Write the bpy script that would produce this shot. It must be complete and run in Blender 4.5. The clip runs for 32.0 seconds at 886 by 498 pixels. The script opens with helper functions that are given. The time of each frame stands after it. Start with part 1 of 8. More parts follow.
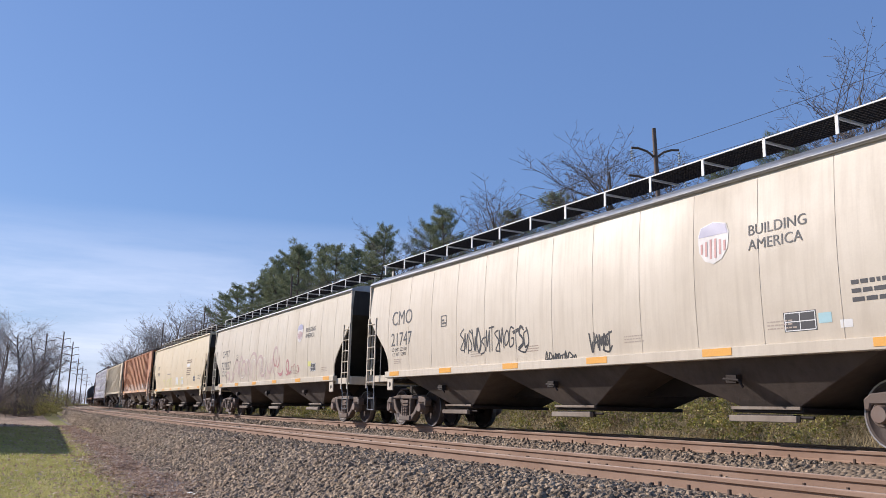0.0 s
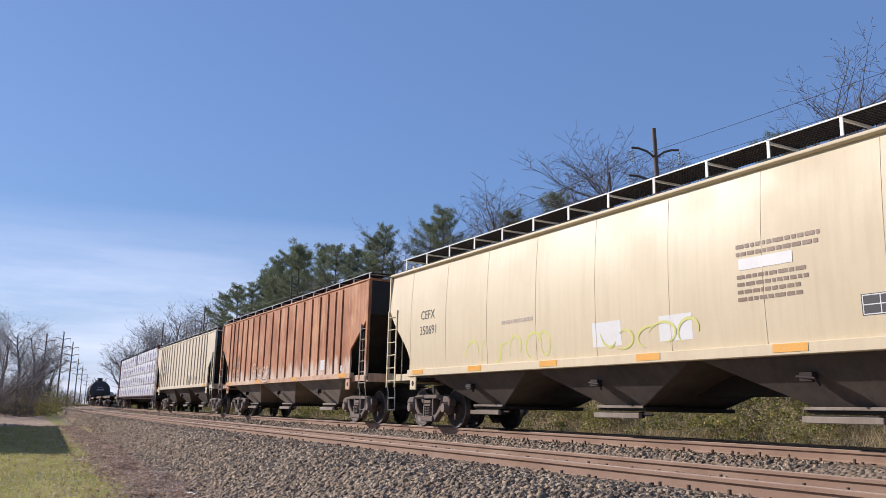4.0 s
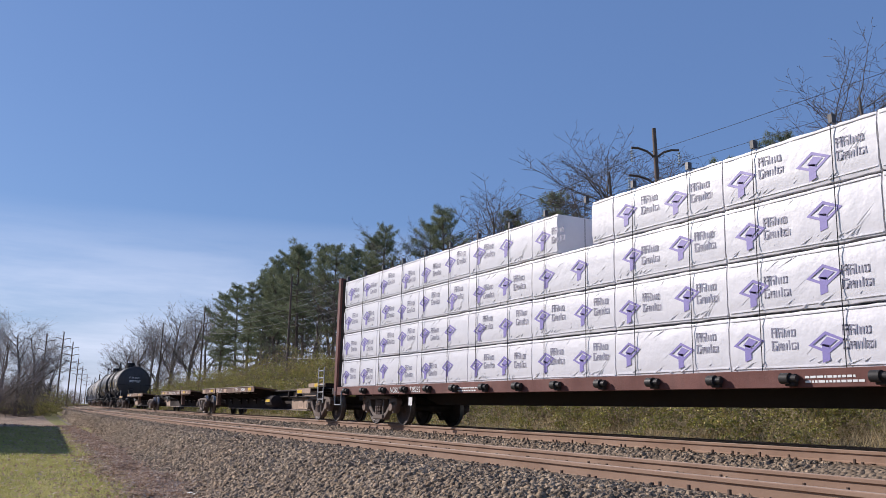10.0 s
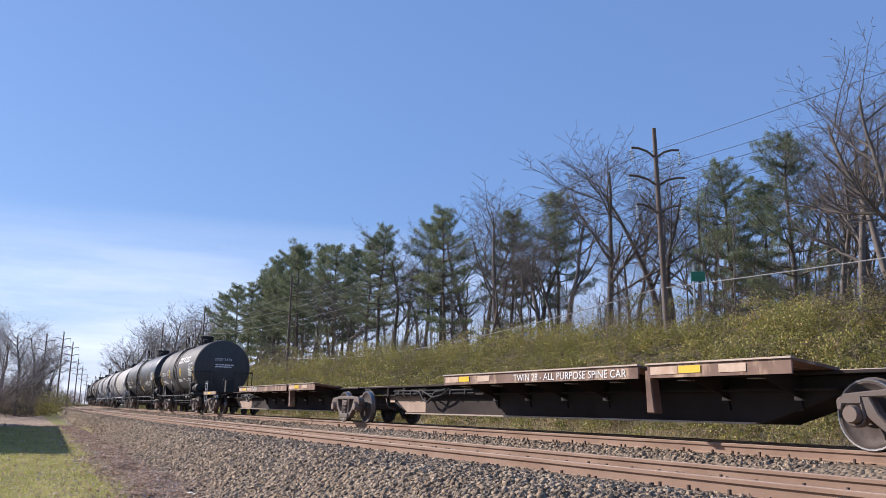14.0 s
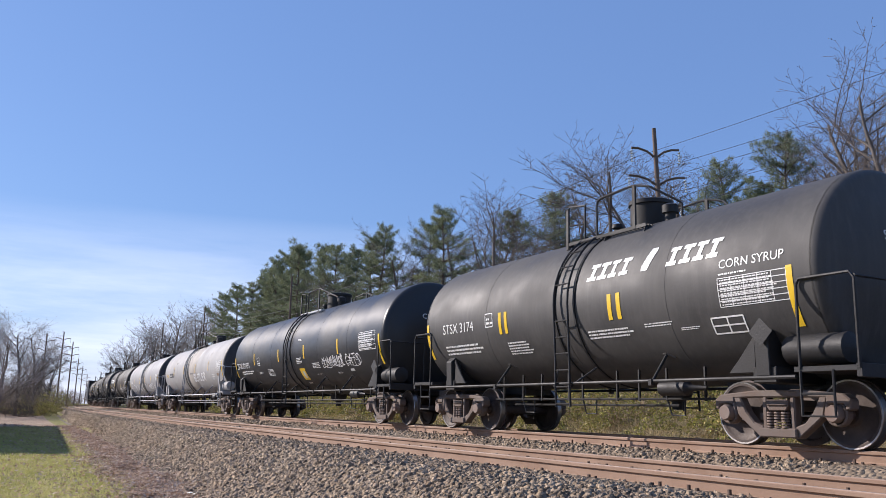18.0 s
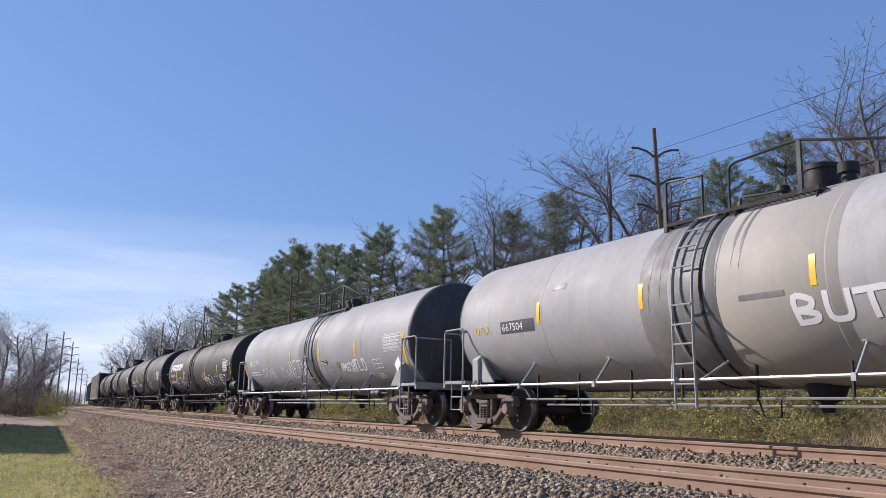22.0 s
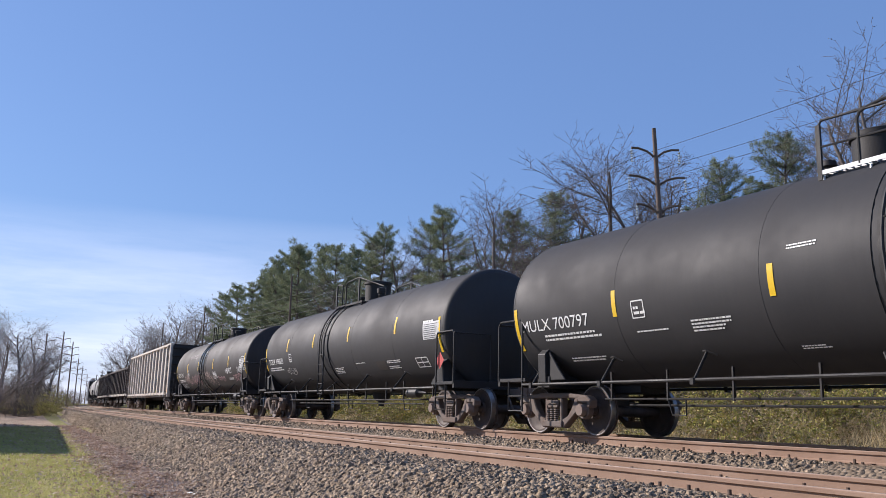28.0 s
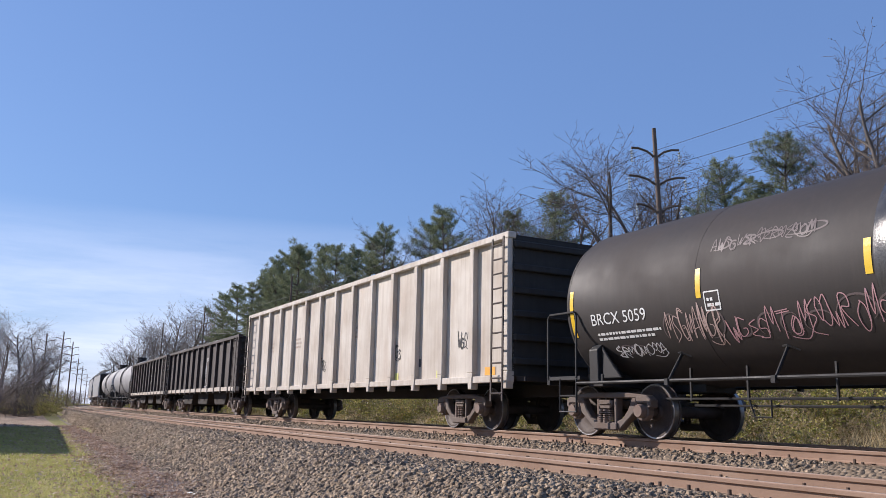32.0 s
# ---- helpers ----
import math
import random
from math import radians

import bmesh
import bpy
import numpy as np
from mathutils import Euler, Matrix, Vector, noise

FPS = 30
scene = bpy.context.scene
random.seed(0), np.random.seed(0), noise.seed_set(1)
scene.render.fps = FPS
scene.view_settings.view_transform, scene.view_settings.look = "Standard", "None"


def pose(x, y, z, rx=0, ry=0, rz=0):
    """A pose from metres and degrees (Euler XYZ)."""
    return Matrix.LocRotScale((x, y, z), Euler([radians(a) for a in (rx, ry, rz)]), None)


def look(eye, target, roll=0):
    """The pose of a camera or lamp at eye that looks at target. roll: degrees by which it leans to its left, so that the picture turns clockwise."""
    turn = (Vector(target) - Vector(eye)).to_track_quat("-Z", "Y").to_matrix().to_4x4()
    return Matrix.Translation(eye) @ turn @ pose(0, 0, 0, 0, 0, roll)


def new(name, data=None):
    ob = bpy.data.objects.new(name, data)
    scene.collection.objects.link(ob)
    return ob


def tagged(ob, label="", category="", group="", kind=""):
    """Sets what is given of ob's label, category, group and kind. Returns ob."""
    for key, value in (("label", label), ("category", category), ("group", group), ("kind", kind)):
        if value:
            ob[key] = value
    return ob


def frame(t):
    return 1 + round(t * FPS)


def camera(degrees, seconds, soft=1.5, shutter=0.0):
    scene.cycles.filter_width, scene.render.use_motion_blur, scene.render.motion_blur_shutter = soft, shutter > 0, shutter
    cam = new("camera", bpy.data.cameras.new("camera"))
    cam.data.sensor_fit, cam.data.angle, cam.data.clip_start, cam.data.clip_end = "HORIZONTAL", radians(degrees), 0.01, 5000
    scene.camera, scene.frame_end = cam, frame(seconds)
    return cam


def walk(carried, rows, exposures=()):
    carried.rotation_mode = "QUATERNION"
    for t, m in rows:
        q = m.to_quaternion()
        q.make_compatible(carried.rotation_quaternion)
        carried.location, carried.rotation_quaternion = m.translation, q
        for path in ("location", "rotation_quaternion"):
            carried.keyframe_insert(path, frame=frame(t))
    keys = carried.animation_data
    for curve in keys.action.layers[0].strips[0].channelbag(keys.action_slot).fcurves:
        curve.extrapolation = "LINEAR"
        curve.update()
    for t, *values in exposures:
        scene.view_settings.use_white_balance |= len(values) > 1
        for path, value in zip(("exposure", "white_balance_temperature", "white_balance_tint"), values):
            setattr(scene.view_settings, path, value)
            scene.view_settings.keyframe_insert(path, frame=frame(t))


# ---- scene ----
# camera: stands still beside the line, a little above rail height
EYE = (0.0, 0.0, 0.53)
YAW, PITCH, ROLL = radians(28.6), radians(11.12), 1.43
cam = camera(56.16, 32.0, soft=0.5)
aim = (EYE[0] - math.cos(YAW) * math.cos(PITCH), EYE[1] + math.sin(YAW) * math.cos(PITCH), EYE[2] + math.sin(PITCH))
stand = look(EYE, aim, ROLL)
walk(cam, [(0.0, stand), (32.0, stand)], exposures=[(t, e, 6250, 17) for t, e in ((0.0, 0.16), (3.0, 0.14), (7.0, 0.13), (9.0, 0.08), (11.0, -0.09), (12.0, 0.27), (13.0, 0.37), (14.0, 0.38), (18.0, 0.36), (20.0, 0.17), (22.0, 0.26), (24.0, 0.35), (28.0, 0.31), (32.0, 0.26))])

# light: low autumn sun behind the camera's left shoulder
SUN_AZ, SUN_EL = radians(54), radians(27)     # from the normal of the train's side towards its tail
to_sun = Vector((-math.sin(SUN_AZ) * math.cos(SUN_EL), -math.cos(SUN_AZ) * math.cos(SUN_EL), math.sin(SUN_EL)))
world = bpy.data.worlds.new("sky")
scene.world = world
world.use_nodes = True
wn = world.node_tree
sky = wn.nodes.new("ShaderNodeTexSky")
sky.sky_type = "NISHITA"
sky.sun_disc = False
sky.sun_elevation = SUN_EL
sky.sun_rotation = math.atan2(to_sun.x, to_sun.y)
sky.altitude, sky.air_density, sky.dust_density, sky.ozone_density = 100, 1.15, 0.3, 5.0
wn.nodes["Background"].inputs[1].default_value = 0.105
# thin cirrus: a veil low in the sky and faint wisps above
tcw = wn.nodes.new("ShaderNodeTexCoord")
mpw = wn.nodes.new("ShaderNodeMapping")
mpw.inputs["Scale"].default_value = (1.2, 1.2, 9.0)
mpw.inputs["Rotation"].default_value = (0.12, 0.08, 0.4)
wn.links.new(tcw.outputs["Generated"], mpw.inputs[0])
nzw = wn.nodes.new("ShaderNodeTexNoise")
nzw.inputs["Scale"].default_value, nzw.inputs["Detail"].default_value, nzw.inputs["Roughness"].default_value = 1.6, 7, 0.6
wn.links.new(mpw.outputs[0], nzw.inputs["Vector"])
thr = wn.nodes.new("ShaderNodeMapRange")
thr.inputs[1].default_value, thr.inputs[2].default_value = 0.36, 0.66
wn.links.new(nzw.outputs[0], thr.inputs[0])
sepw = wn.nodes.new("ShaderNodeSeparateXYZ")
wn.links.new(tcw.outputs["Generated"], sepw.inputs[0])
lowr = wn.nodes.new("ShaderNodeMapRange")
lowr.inputs[1].default_value, lowr.inputs[2].default_value, lowr.inputs[3].default_value, lowr.inputs[4].default_value = 0.03, 0.22, 0.95, 0.0
wn.links.new(sepw.outputs[2], lowr.inputs[0])
mulw = wn.nodes.new("ShaderNodeMath")
mulw.operation = "MULTIPLY"
wn.links.new(thr.outputs[0], mulw.inputs[0])
wn.links.new(lowr.outputs[0], mulw.inputs[1])
mxw = wn.nodes.new("ShaderNodeMix")
mxw.data_type = "RGBA"
wn.links.new(mulw.outputs[0], mxw.inputs[0])
mxw.inputs[7].default_value = (8.4, 9.0, 10.2, 1)
# a thin even haze high up
hzw = wn.nodes.new("ShaderNodeMix")
hzw.data_type = "RGBA"
hzw.inputs[0].default_value = 0.55
wn.links.new(sky.outputs[0], hzw.inputs[6])
hzw.inputs[7].default_value = (1.5, 2.7, 5.45, 1)
wn.links.new(hzw.outputs[2], mxw.inputs[6])
wn.links.new(mxw.outputs[2], wn.nodes["Background"].inputs[0])
sun = new("sun", bpy.data.lights.new("sun", "SUN"))
sun.data.energy, sun.data.angle, sun.data.color = 5.0, radians(0.5), (1.0, 0.92, 0.80)
sun.matrix_world = look((0, 0, 60), Vector((0, 0, 60)) - to_sun)

# ---- the line: arc-length s grows in the train's direction, both tracks are concentric ----
YC, RAISE, BEND_AT, RADIUS, GAUGE = 10.80, 0.175, 6.2, 1596.0, 1.505
NEAR = 3.90                                   # the empty track's centre lies this much nearer


def line(s, off=0.0):
    """Place and heading of the line at s, off metres towards the camera's side of the train's track."""
    if s > -BEND_AT:
        return s, YC - off, 0.0
    a = (-BEND_AT - s) / RADIUS
    return -BEND_AT - (RADIUS + off) * math.sin(a), YC + RADIUS - (RADIUS + off) * math.cos(a), -a


# ---- mesh helpers ----
class Shape:
    """Collects vertices and faces in metres."""

    def __init__(self):
        self.v, self.f = [], []

    def add(self, verts, faces):
        n = len(self.v)
        self.v += [tuple(p) for p in verts]
        self.f += [tuple(i + n for i in face) for face in faces]
        return self

    def box(self, x, y, z, sx, sy, sz, m=None):
        pts = [Vector((x + a * sx / 2, y + b * sy / 2, z + c * sz / 2)) for a in (-1, 1) for b in (-1, 1) for c in (-1, 1)]
        if m:
            pts = [m @ p for p in pts]
        return self.add(pts, [(0, 1, 3, 2), (4, 6, 7, 5), (0, 4, 5, 1), (2, 3, 7, 6), (0, 2, 6, 4), (1, 5, 7, 3)])

    def span(self, x0, x1, y0, y1, z0, z1):
        return self.box((x0 + x1) / 2, (y0 + y1) / 2, (z0 + z1) / 2, x1 - x0, y1 - y0, z1 - z0)

    def rod(self, a, b, r, n=6, r2=None, caps=True):
        a, b = Vector(a), Vector(b)
        r2 = r if r2 is None else r2
        d = (b - a).normalized()
        e = d.orthogonal().normalized()
        g = d.cross(e)
        ring = [(math.cos(2 * math.pi * i / n), math.sin(2 * math.pi * i / n)) for i in range(n)]
        pts = [a + (e * c + g * s) * r for c, s in ring] + [b + (e * c + g * s) * r2 for c, s in ring]
        faces = [(i, (i + 1) % n, n + (i + 1) % n, n + i) for i in range(n)]
        if caps:
            faces += [tuple(range(n - 1, -1, -1)), tuple(range(n, 2 * n))]
        return self.add(pts, faces)

    def path(self, pts, r, n=6):
        """A bent bar: one tube swept along the points."""
        pts = [Vector(p) for p in pts]
        e, verts = None, []
        for i, p in enumerate(pts):
            d = (pts[min(i + 1, len(pts) - 1)] - pts[max(i - 1, 0)]).normalized()
            e = d.orthogonal().normalized() if e is None else (e - d * e.dot(d)).normalized()
            g = d.cross(e)
            verts += [p + (e * math.cos(2 * math.pi * k / n) + g * math.sin(2 * math.pi * k / n)) * r for k in range(n)]
        faces = [(j * n + i, j * n + (i + 1) % n, (j + 1) * n + (i + 1) % n, (j + 1) * n + i) for j in range(len(pts) - 1) for i in range(n)]
        faces += [tuple(range(n - 1, -1, -1)), tuple(range((len(pts) - 1) * n, len(pts) * n))]
        return self.add(verts, faces)

    def prism(self, outline, y0, y1):
        """A polygon of (x, z), counter-clockwise seen from -y, extruded from y0 to y1."""
        n = len(outline)
        pts = [(x, y0, z) for x, z in outline] + [(x, y1, z) for x, z in outline]
        return self.add(pts, [tuple(range(n)), tuple(range(2 * n - 1, n - 1, -1))] + [(i, n + i, n + (i + 1) % n, (i + 1) % n) for i in range(n)])

    def slab(self, outline, x0, x1):
        """A polygon of (y, z) extruded along x."""
        n = len(outline)
        pts = [(x0, y, z) for y, z in outline] + [(x1, y, z) for y, z in outline]
        return self.add(pts, [tuple(range(n - 1, -1, -1)), tuple(range(n, 2 * n))] + [(i, (i + 1) % n, n + (i + 1) % n, n + i) for i in range(n)])

    def lathe(self, profile, n=24, axis="x", centre=(0, 0, 0), ring=False):
        """profile: (along, radius) pairs, turned about the axis."""
        cx, cy, cz = centre
        pts = []
        for a, r in profile:
            for i in range(n):
                t = 2 * math.pi * i / n
                c, s = r * math.cos(t), r * math.sin(t)
                pts.append((cx + a, cy + c, cz + s) if axis == "x" else (cx + c, cy + a, cz + s) if axis == "y" else (cx + c, cy + s, cz + a))
        k = len(profile)
        faces = [(j * n + i, j * n + (i + 1) % n, (j + 1) * n + (i + 1) % n, (j + 1) * n + i) for j in range(k - 1) for i in range(n)]
        if ring:
            faces += [((k - 1) * n + i, (k - 1) * n + (i + 1) % n, (i + 1) % n, i) for i in range(n)]
        else:
            faces += [tuple(range(n - 1, -1, -1)), tuple(range((k - 1) * n, k * n))]
        return self.add(pts, faces)

    def mesh(self, name, material, bevel=0.0, smooth=0.0):
        bm = bmesh.new()
        vs = [bm.verts.new(p) for p in self.v]
        for face in self.f:
            try:
                bm.faces.new([vs[i] for i in face])
            except ValueError:
                pass
        bmesh.ops.recalc_face_normals(bm, faces=bm.faces)
        if bevel:
            edges = [e for e in bm.edges if len(e.link_faces) == 2 and e.calc_face_angle(0) > 0.6]
            bmesh.ops.bevel(bm, geom=edges, offset=bevel, segments=1, affect="EDGES", clamp_overlap=True)
        me = bpy.data.meshes.new(name)
        bm.to_mesh(me)
        bm.free()
        me.materials.append(material)
        if smooth:
            me.polygons.foreach_set("use_smooth", [True] * len(me.polygons))
            me.set_sharp_from_angle(angle=radians(smooth))
        return me


def raw_mesh(name, verts, faces, material):
    """A large mesh from arrays: verts (n, 3), faces (m, 3 or 4)."""
    verts, faces = np.asarray(verts, np.float32), np.asarray(faces, np.int32)
    me = bpy.data.meshes.new(name)
    k = faces.shape[1]
    me.vertices.add(len(verts))
    me.vertices.foreach_set("co", verts.ravel())
    me.loops.add(len(faces) * k)
    me.loops.foreach_set("vertex_index", faces.ravel())
    me.polygons.add(len(faces))
    me.polygons.foreach_set("loop_start", np.arange(len(faces), dtype=np.int32) * k)
    me.update(calc_edges=True)
    me.materials.append(material)
    return me


def part(name, data, material=None, parent=None, label="", bevel=0.0, smooth=0.0):
    """Links a Shape or a mesh as one object under a thing or a part."""
    me = data.mesh(name, material, bevel, smooth) if isinstance(data, Shape) else data
    ob = new(name, me)
    ob.parent = parent
    if label:
        ob["label"] = label
    return ob


def thing(name, label, category, group="", kind="", data=None):
    return tagged(new(name, data), label, category, group, kind)


# ---- materials ----
def nodes_of(name):
    m = bpy.data.materials.new(name)
    m.use_nodes = True
    return m, m.node_tree.nodes, m.node_tree.links, m.node_tree.nodes["Principled BSDF"]


def mixed(nd, ln, fac, a, b, mode="MIX"):
    n = nd.new("ShaderNodeMix")
    n.data_type, n.blend_type = "RGBA", mode
    for sock, val in ((n.inputs[0], fac), (n.inputs[6], a), (n.inputs[7], b)):
        if isinstance(val, (int, float)):
            sock.default_value = val
        elif isinstance(val, tuple):
            sock.default_value = (*val, 1) if len(val) == 3 else val
        else:
            ln.new(val, sock)
    return n.outputs[2]


def noisy(nd, ln, coord, scale, lo=0.35, hi=0.65, detail=4, stretch=None, rough=0.6):
    if stretch:
        mp = nd.new("ShaderNodeMapping")
        mp.inputs["Scale"].default_value = stretch
        ln.new(coord, mp.inputs[0])
        coord = mp.outputs[0]
    n = nd.new("ShaderNodeTexNoise")
    n.inputs["Scale"].default_value, n.inputs["Detail"].default_value, n.inputs["Roughness"].default_value = scale, detail, rough
    ln.new(coord, n.inputs["Vector"])
    r = nd.new("ShaderNodeMapRange")
    r.inputs[1].default_value, r.inputs[2].default_value = lo, hi
    ln.new(n.outputs[0], r.inputs[0])
    return r.outputs[0]


def surface(name, base, dirt=None, rough=0.6, metal=0.0, grain=30.0, streak=0.0, blotch=0.5, amount=0.5, bump=0.15, second=None, second_amount=0.5, spec=0.5, shift=0.0, low=None):
    """Paint, metal or wood with dirt at two scales, runs down the face and fine relief."""
    m, nd, ln, bs = nodes_of(name)
    tc = nd.new("ShaderNodeTexCoord")
    co = tc.outputs["Object"]
    if shift:
        oi = nd.new("ShaderNodeObjectInfo")
        add = nd.new("ShaderNodeVectorMath")
        add.operation = "MULTIPLY_ADD"
        add.inputs[1].default_value = (shift, shift, shift)
        ln.new(oi.outputs["Random"], add.inputs[0])
        ln.new(co, add.inputs[2])
        co = add.outputs[0]
    dirt = dirt or tuple(c * 0.55 for c in base)
    f1 = noisy(nd, ln, co, blotch, 0.38, 0.72, 6)
    f2 = noisy(nd, ln, co, grain, 0.3, 0.75, 3)
    col = mixed(nd, ln, f2, base, tuple(b * 0.86 + d * 0.14 for b, d in zip(base, dirt)))
    mul = nd.new("ShaderNodeMath")
    mul.operation = "MULTIPLY"
    mul.inputs[1].default_value = amount
    ln.new(f1, mul.inputs[0])
    col = mixed(nd, ln, mul.outputs[0], col, dirt)
    if second:
        f4 = noisy(nd, ln, co, blotch * 2.3, 0.52, 0.72, 8, (1, 1, 0.35))
        m4 = nd.new("ShaderNodeMath")
        m4.operation = "MULTIPLY"
        m4.inputs[1].default_value = second_amount
        ln.new(f4, m4.inputs[0])
        col = mixed(nd, ln, m4.outputs[0], col, second)
    if low:
        # wear that climbs from the lower edge in ragged tongues
        lc, z0, z1 = low
        sx = nd.new("ShaderNodeSeparateXYZ")
        ln.new(co, sx.inputs[0])
        hz = nd.new("ShaderNodeMapRange")
        hz.inputs[1].default_value, hz.inputs[2].default_value, hz.inputs[3].default_value, hz.inputs[4].default_value = z0, z1, 0.62, -0.25
        ln.new(sx.outputs[2], hz.inputs[0])
        f5 = noisy(nd, ln, co, 2.2, 0.25, 0.75, 7, (1.4, 1.4, 0.4))
        ad = nd.new("ShaderNodeMath")
        ad.operation = "ADD"
        ln.new(f5, ad.inputs[0])
        ln.new(hz.outputs[0], ad.inputs[1])
        th = nd.new("ShaderNodeMapRange")
        th.inputs[1].default_value, th.inputs[2].default_value, th.inputs[4].default_value = 0.55, 0.95, 0.85
        ln.new(ad.outputs[0], th.inputs[0])
        col = mixed(nd, ln, th.outputs[0], col, lc)
    if streak:
        f3 = noisy(nd, ln, co, 6.0, 0.45, 0.8, 4, (1.6, 1.6, 0.09))
        m3 = nd.new("ShaderNodeMath")
        m3.operation = "MULTIPLY"
        m3.inputs[1].default_value = streak
        ln.new(f3, m3.inputs[0])
        col = mixed(nd, ln, m3.outputs[0], col, dirt)
    ln.new(col, bs.inputs["Base Color"])
    rr = nd.new("ShaderNodeMapRange")
    rr.inputs[3].default_value, rr.inputs[4].default_value = max(0.05, rough - 0.1), min(1.0, rough + 0.15)
    ln.new(f1, rr.inputs[0])
    ln.new(rr.outputs[0], bs.inputs["Roughness"])
    bs.inputs["Metallic"].default_value = metal
    bs.inputs["Specular IOR Level"].default_value = spec
    if bump:
        b = nd.new("ShaderNodeBump")
        b.inputs["Strength"].default_value, b.inputs["Distance"].default_value = bump, 0.01
        ln.new(f2, b.inputs["Height"])
        ln.new(b.outputs[0], bs.inputs["Normal"])
    return m


def plain(name, base, rough=0.6, metal=0.0):
    return surface(name, base, rough=rough, metal=metal, amount=0.25, bump=0.05, blotch=2.0)


def leafy(name, cols, rough=0.6, patch=0.35, trans=0.35, own=0.45):
    """Leaves, needles or blades: colours vary by patch and from piece to piece."""
    m, nd, ln, bs = nodes_of(name)
    tc = nd.new("ShaderNodeTexCoord")
    geo = nd.new("ShaderNodeNewGeometry")
    ramp = nd.new("ShaderNodeValToRGB")
    el = ramp.color_ramp.elements
    for i, c in enumerate(cols):
        e = el[i] if i < 2 else el.new(0.5)
        e.color = (*c, 1)
    for i in range(len(cols)):
        el[i].position = i / (len(cols) - 1)
    for i, c in enumerate(cols):
        el[i].color = (*c, 1)
    n = noisy(nd, ln, tc.outputs["Object"], patch, 0.3, 0.7, 3)
    av = nd.new("ShaderNodeMath")
    av.operation = "MULTIPLY_ADD"
    av.inputs[1].default_value = own
    half = nd.new("ShaderNodeMath")
    half.operation = "MULTIPLY"
    half.inputs[1].default_value = 1 - own
    ln.new(n, half.inputs[0])
    ln.new(geo.outputs["Random Per Island"], av.inputs[0])
    ln.new(half.outputs[0], av.inputs[2])
    ln.new(av.outputs[0], ramp.inputs[0])
    ln.new(ramp.outputs[0], bs.inputs["Base Color"])
    bs.inputs["Roughness"].default_value = rough
    bs.inputs["Specular IOR Level"].default_value = 0.25
    if trans:
        tl, mx, out = nd.new("ShaderNodeBsdfTranslucent"), nd.new("ShaderNodeMixShader"), nd["Material Output"]
        ln.new(ramp.outputs[0], tl.inputs["Color"])
        mx.inputs[0].default_value = trans
        ln.new(bs.outputs[0], mx.inputs[1])
        ln.new(tl.outputs[0], mx.inputs[2])
        ln.new(mx.outputs[0], out.inputs["Surface"])
    return m


MAT = {
    "wheel": surface("wheel_steel", (0.085, 0.06, 0.05), (0.035, 0.027, 0.024), 0.7, 0.15, blotch=3, amount=0.7),
    "tread": surface("polished_tread", (0.36, 0.34, 0.33), (0.12, 0.09, 0.075), rough=0.4, metal=0.9, amount=0.5, blotch=4),
    "truck": surface("cast_steel", (0.125, 0.10, 0.086), (0.17, 0.11, 0.08), 0.75, 0.15, blotch=2.5, amount=0.6, shift=50),
    "truck_grey": surface("dusty_cast_steel", (0.2, 0.155, 0.13), (0.2, 0.115, 0.08), 0.8, 0.1, blotch=2.5, amount=0.5, shift=50),
    "black": surface("black_steel", (0.02, 0.02, 0.022), (0.045, 0.04, 0.035), 0.6, 0.0, spec=0.3, blotch=1.5, amount=0.4),
    "dark": surface("underframe_steel", (0.028, 0.024, 0.023), (0.06, 0.042, 0.034), 0.8, 0.0, spec=0.25, blotch=1.2, amount=0.5),
    "galv": surface("galvanised_grating", (0.42, 0.43, 0.44), (0.2, 0.2, 0.2), 0.45, 0.7, blotch=2),
    "white": plain("white_paint", (0.78, 0.77, 0.74), 0.5),
    "yellow": surface("reflective_yellow", (0.85, 0.56, 0.03), (0.6, 0.36, 0.03), 0.35, amount=0.35),
    "orange": surface("conspicuity_orange", (0.85, 0.42, 0.06), (0.55, 0.24, 0.05), 0.4, amount=0.35),
    "letter_dark": plain("dark_lettering", (0.06, 0.06, 0.065), 0.6),
    "letter_white": plain("white_lettering", (0.8, 0.8, 0.78), 0.5),
}

# ---- ground ----
def smooth(a, b, x):
    t = np.clip((x - a) / (b - a), 0, 1)
    return t * t * (3 - 2 * t)


def off_line(x, y):
    """Distance from the train track's centre, positive on the camera's side."""
    q = np.minimum(np.asarray(x, float) + BEND_AT, 0)
    bend = np.where(q > -700, q * q / (2 * RADIUS), 700 * 700 / (2 * RADIUS) + (-q - 700) * 0.44)
    return YC + bend - y


def toe(x):
    """Where the ballast shoulder meets the verge: narrowed with distance to fit the camera's view."""
    return np.interp(x, [-90, -45, -30, -14], [5.75, 6.35, 6.85, 7.75])


def fitted(x, o):
    """Carries distances beyond 5 m from the full width of the bed to its width at x."""
    return np.where(o > 5, 5 + (o - 5) * (toe(x) - 5) / 2.75, o)


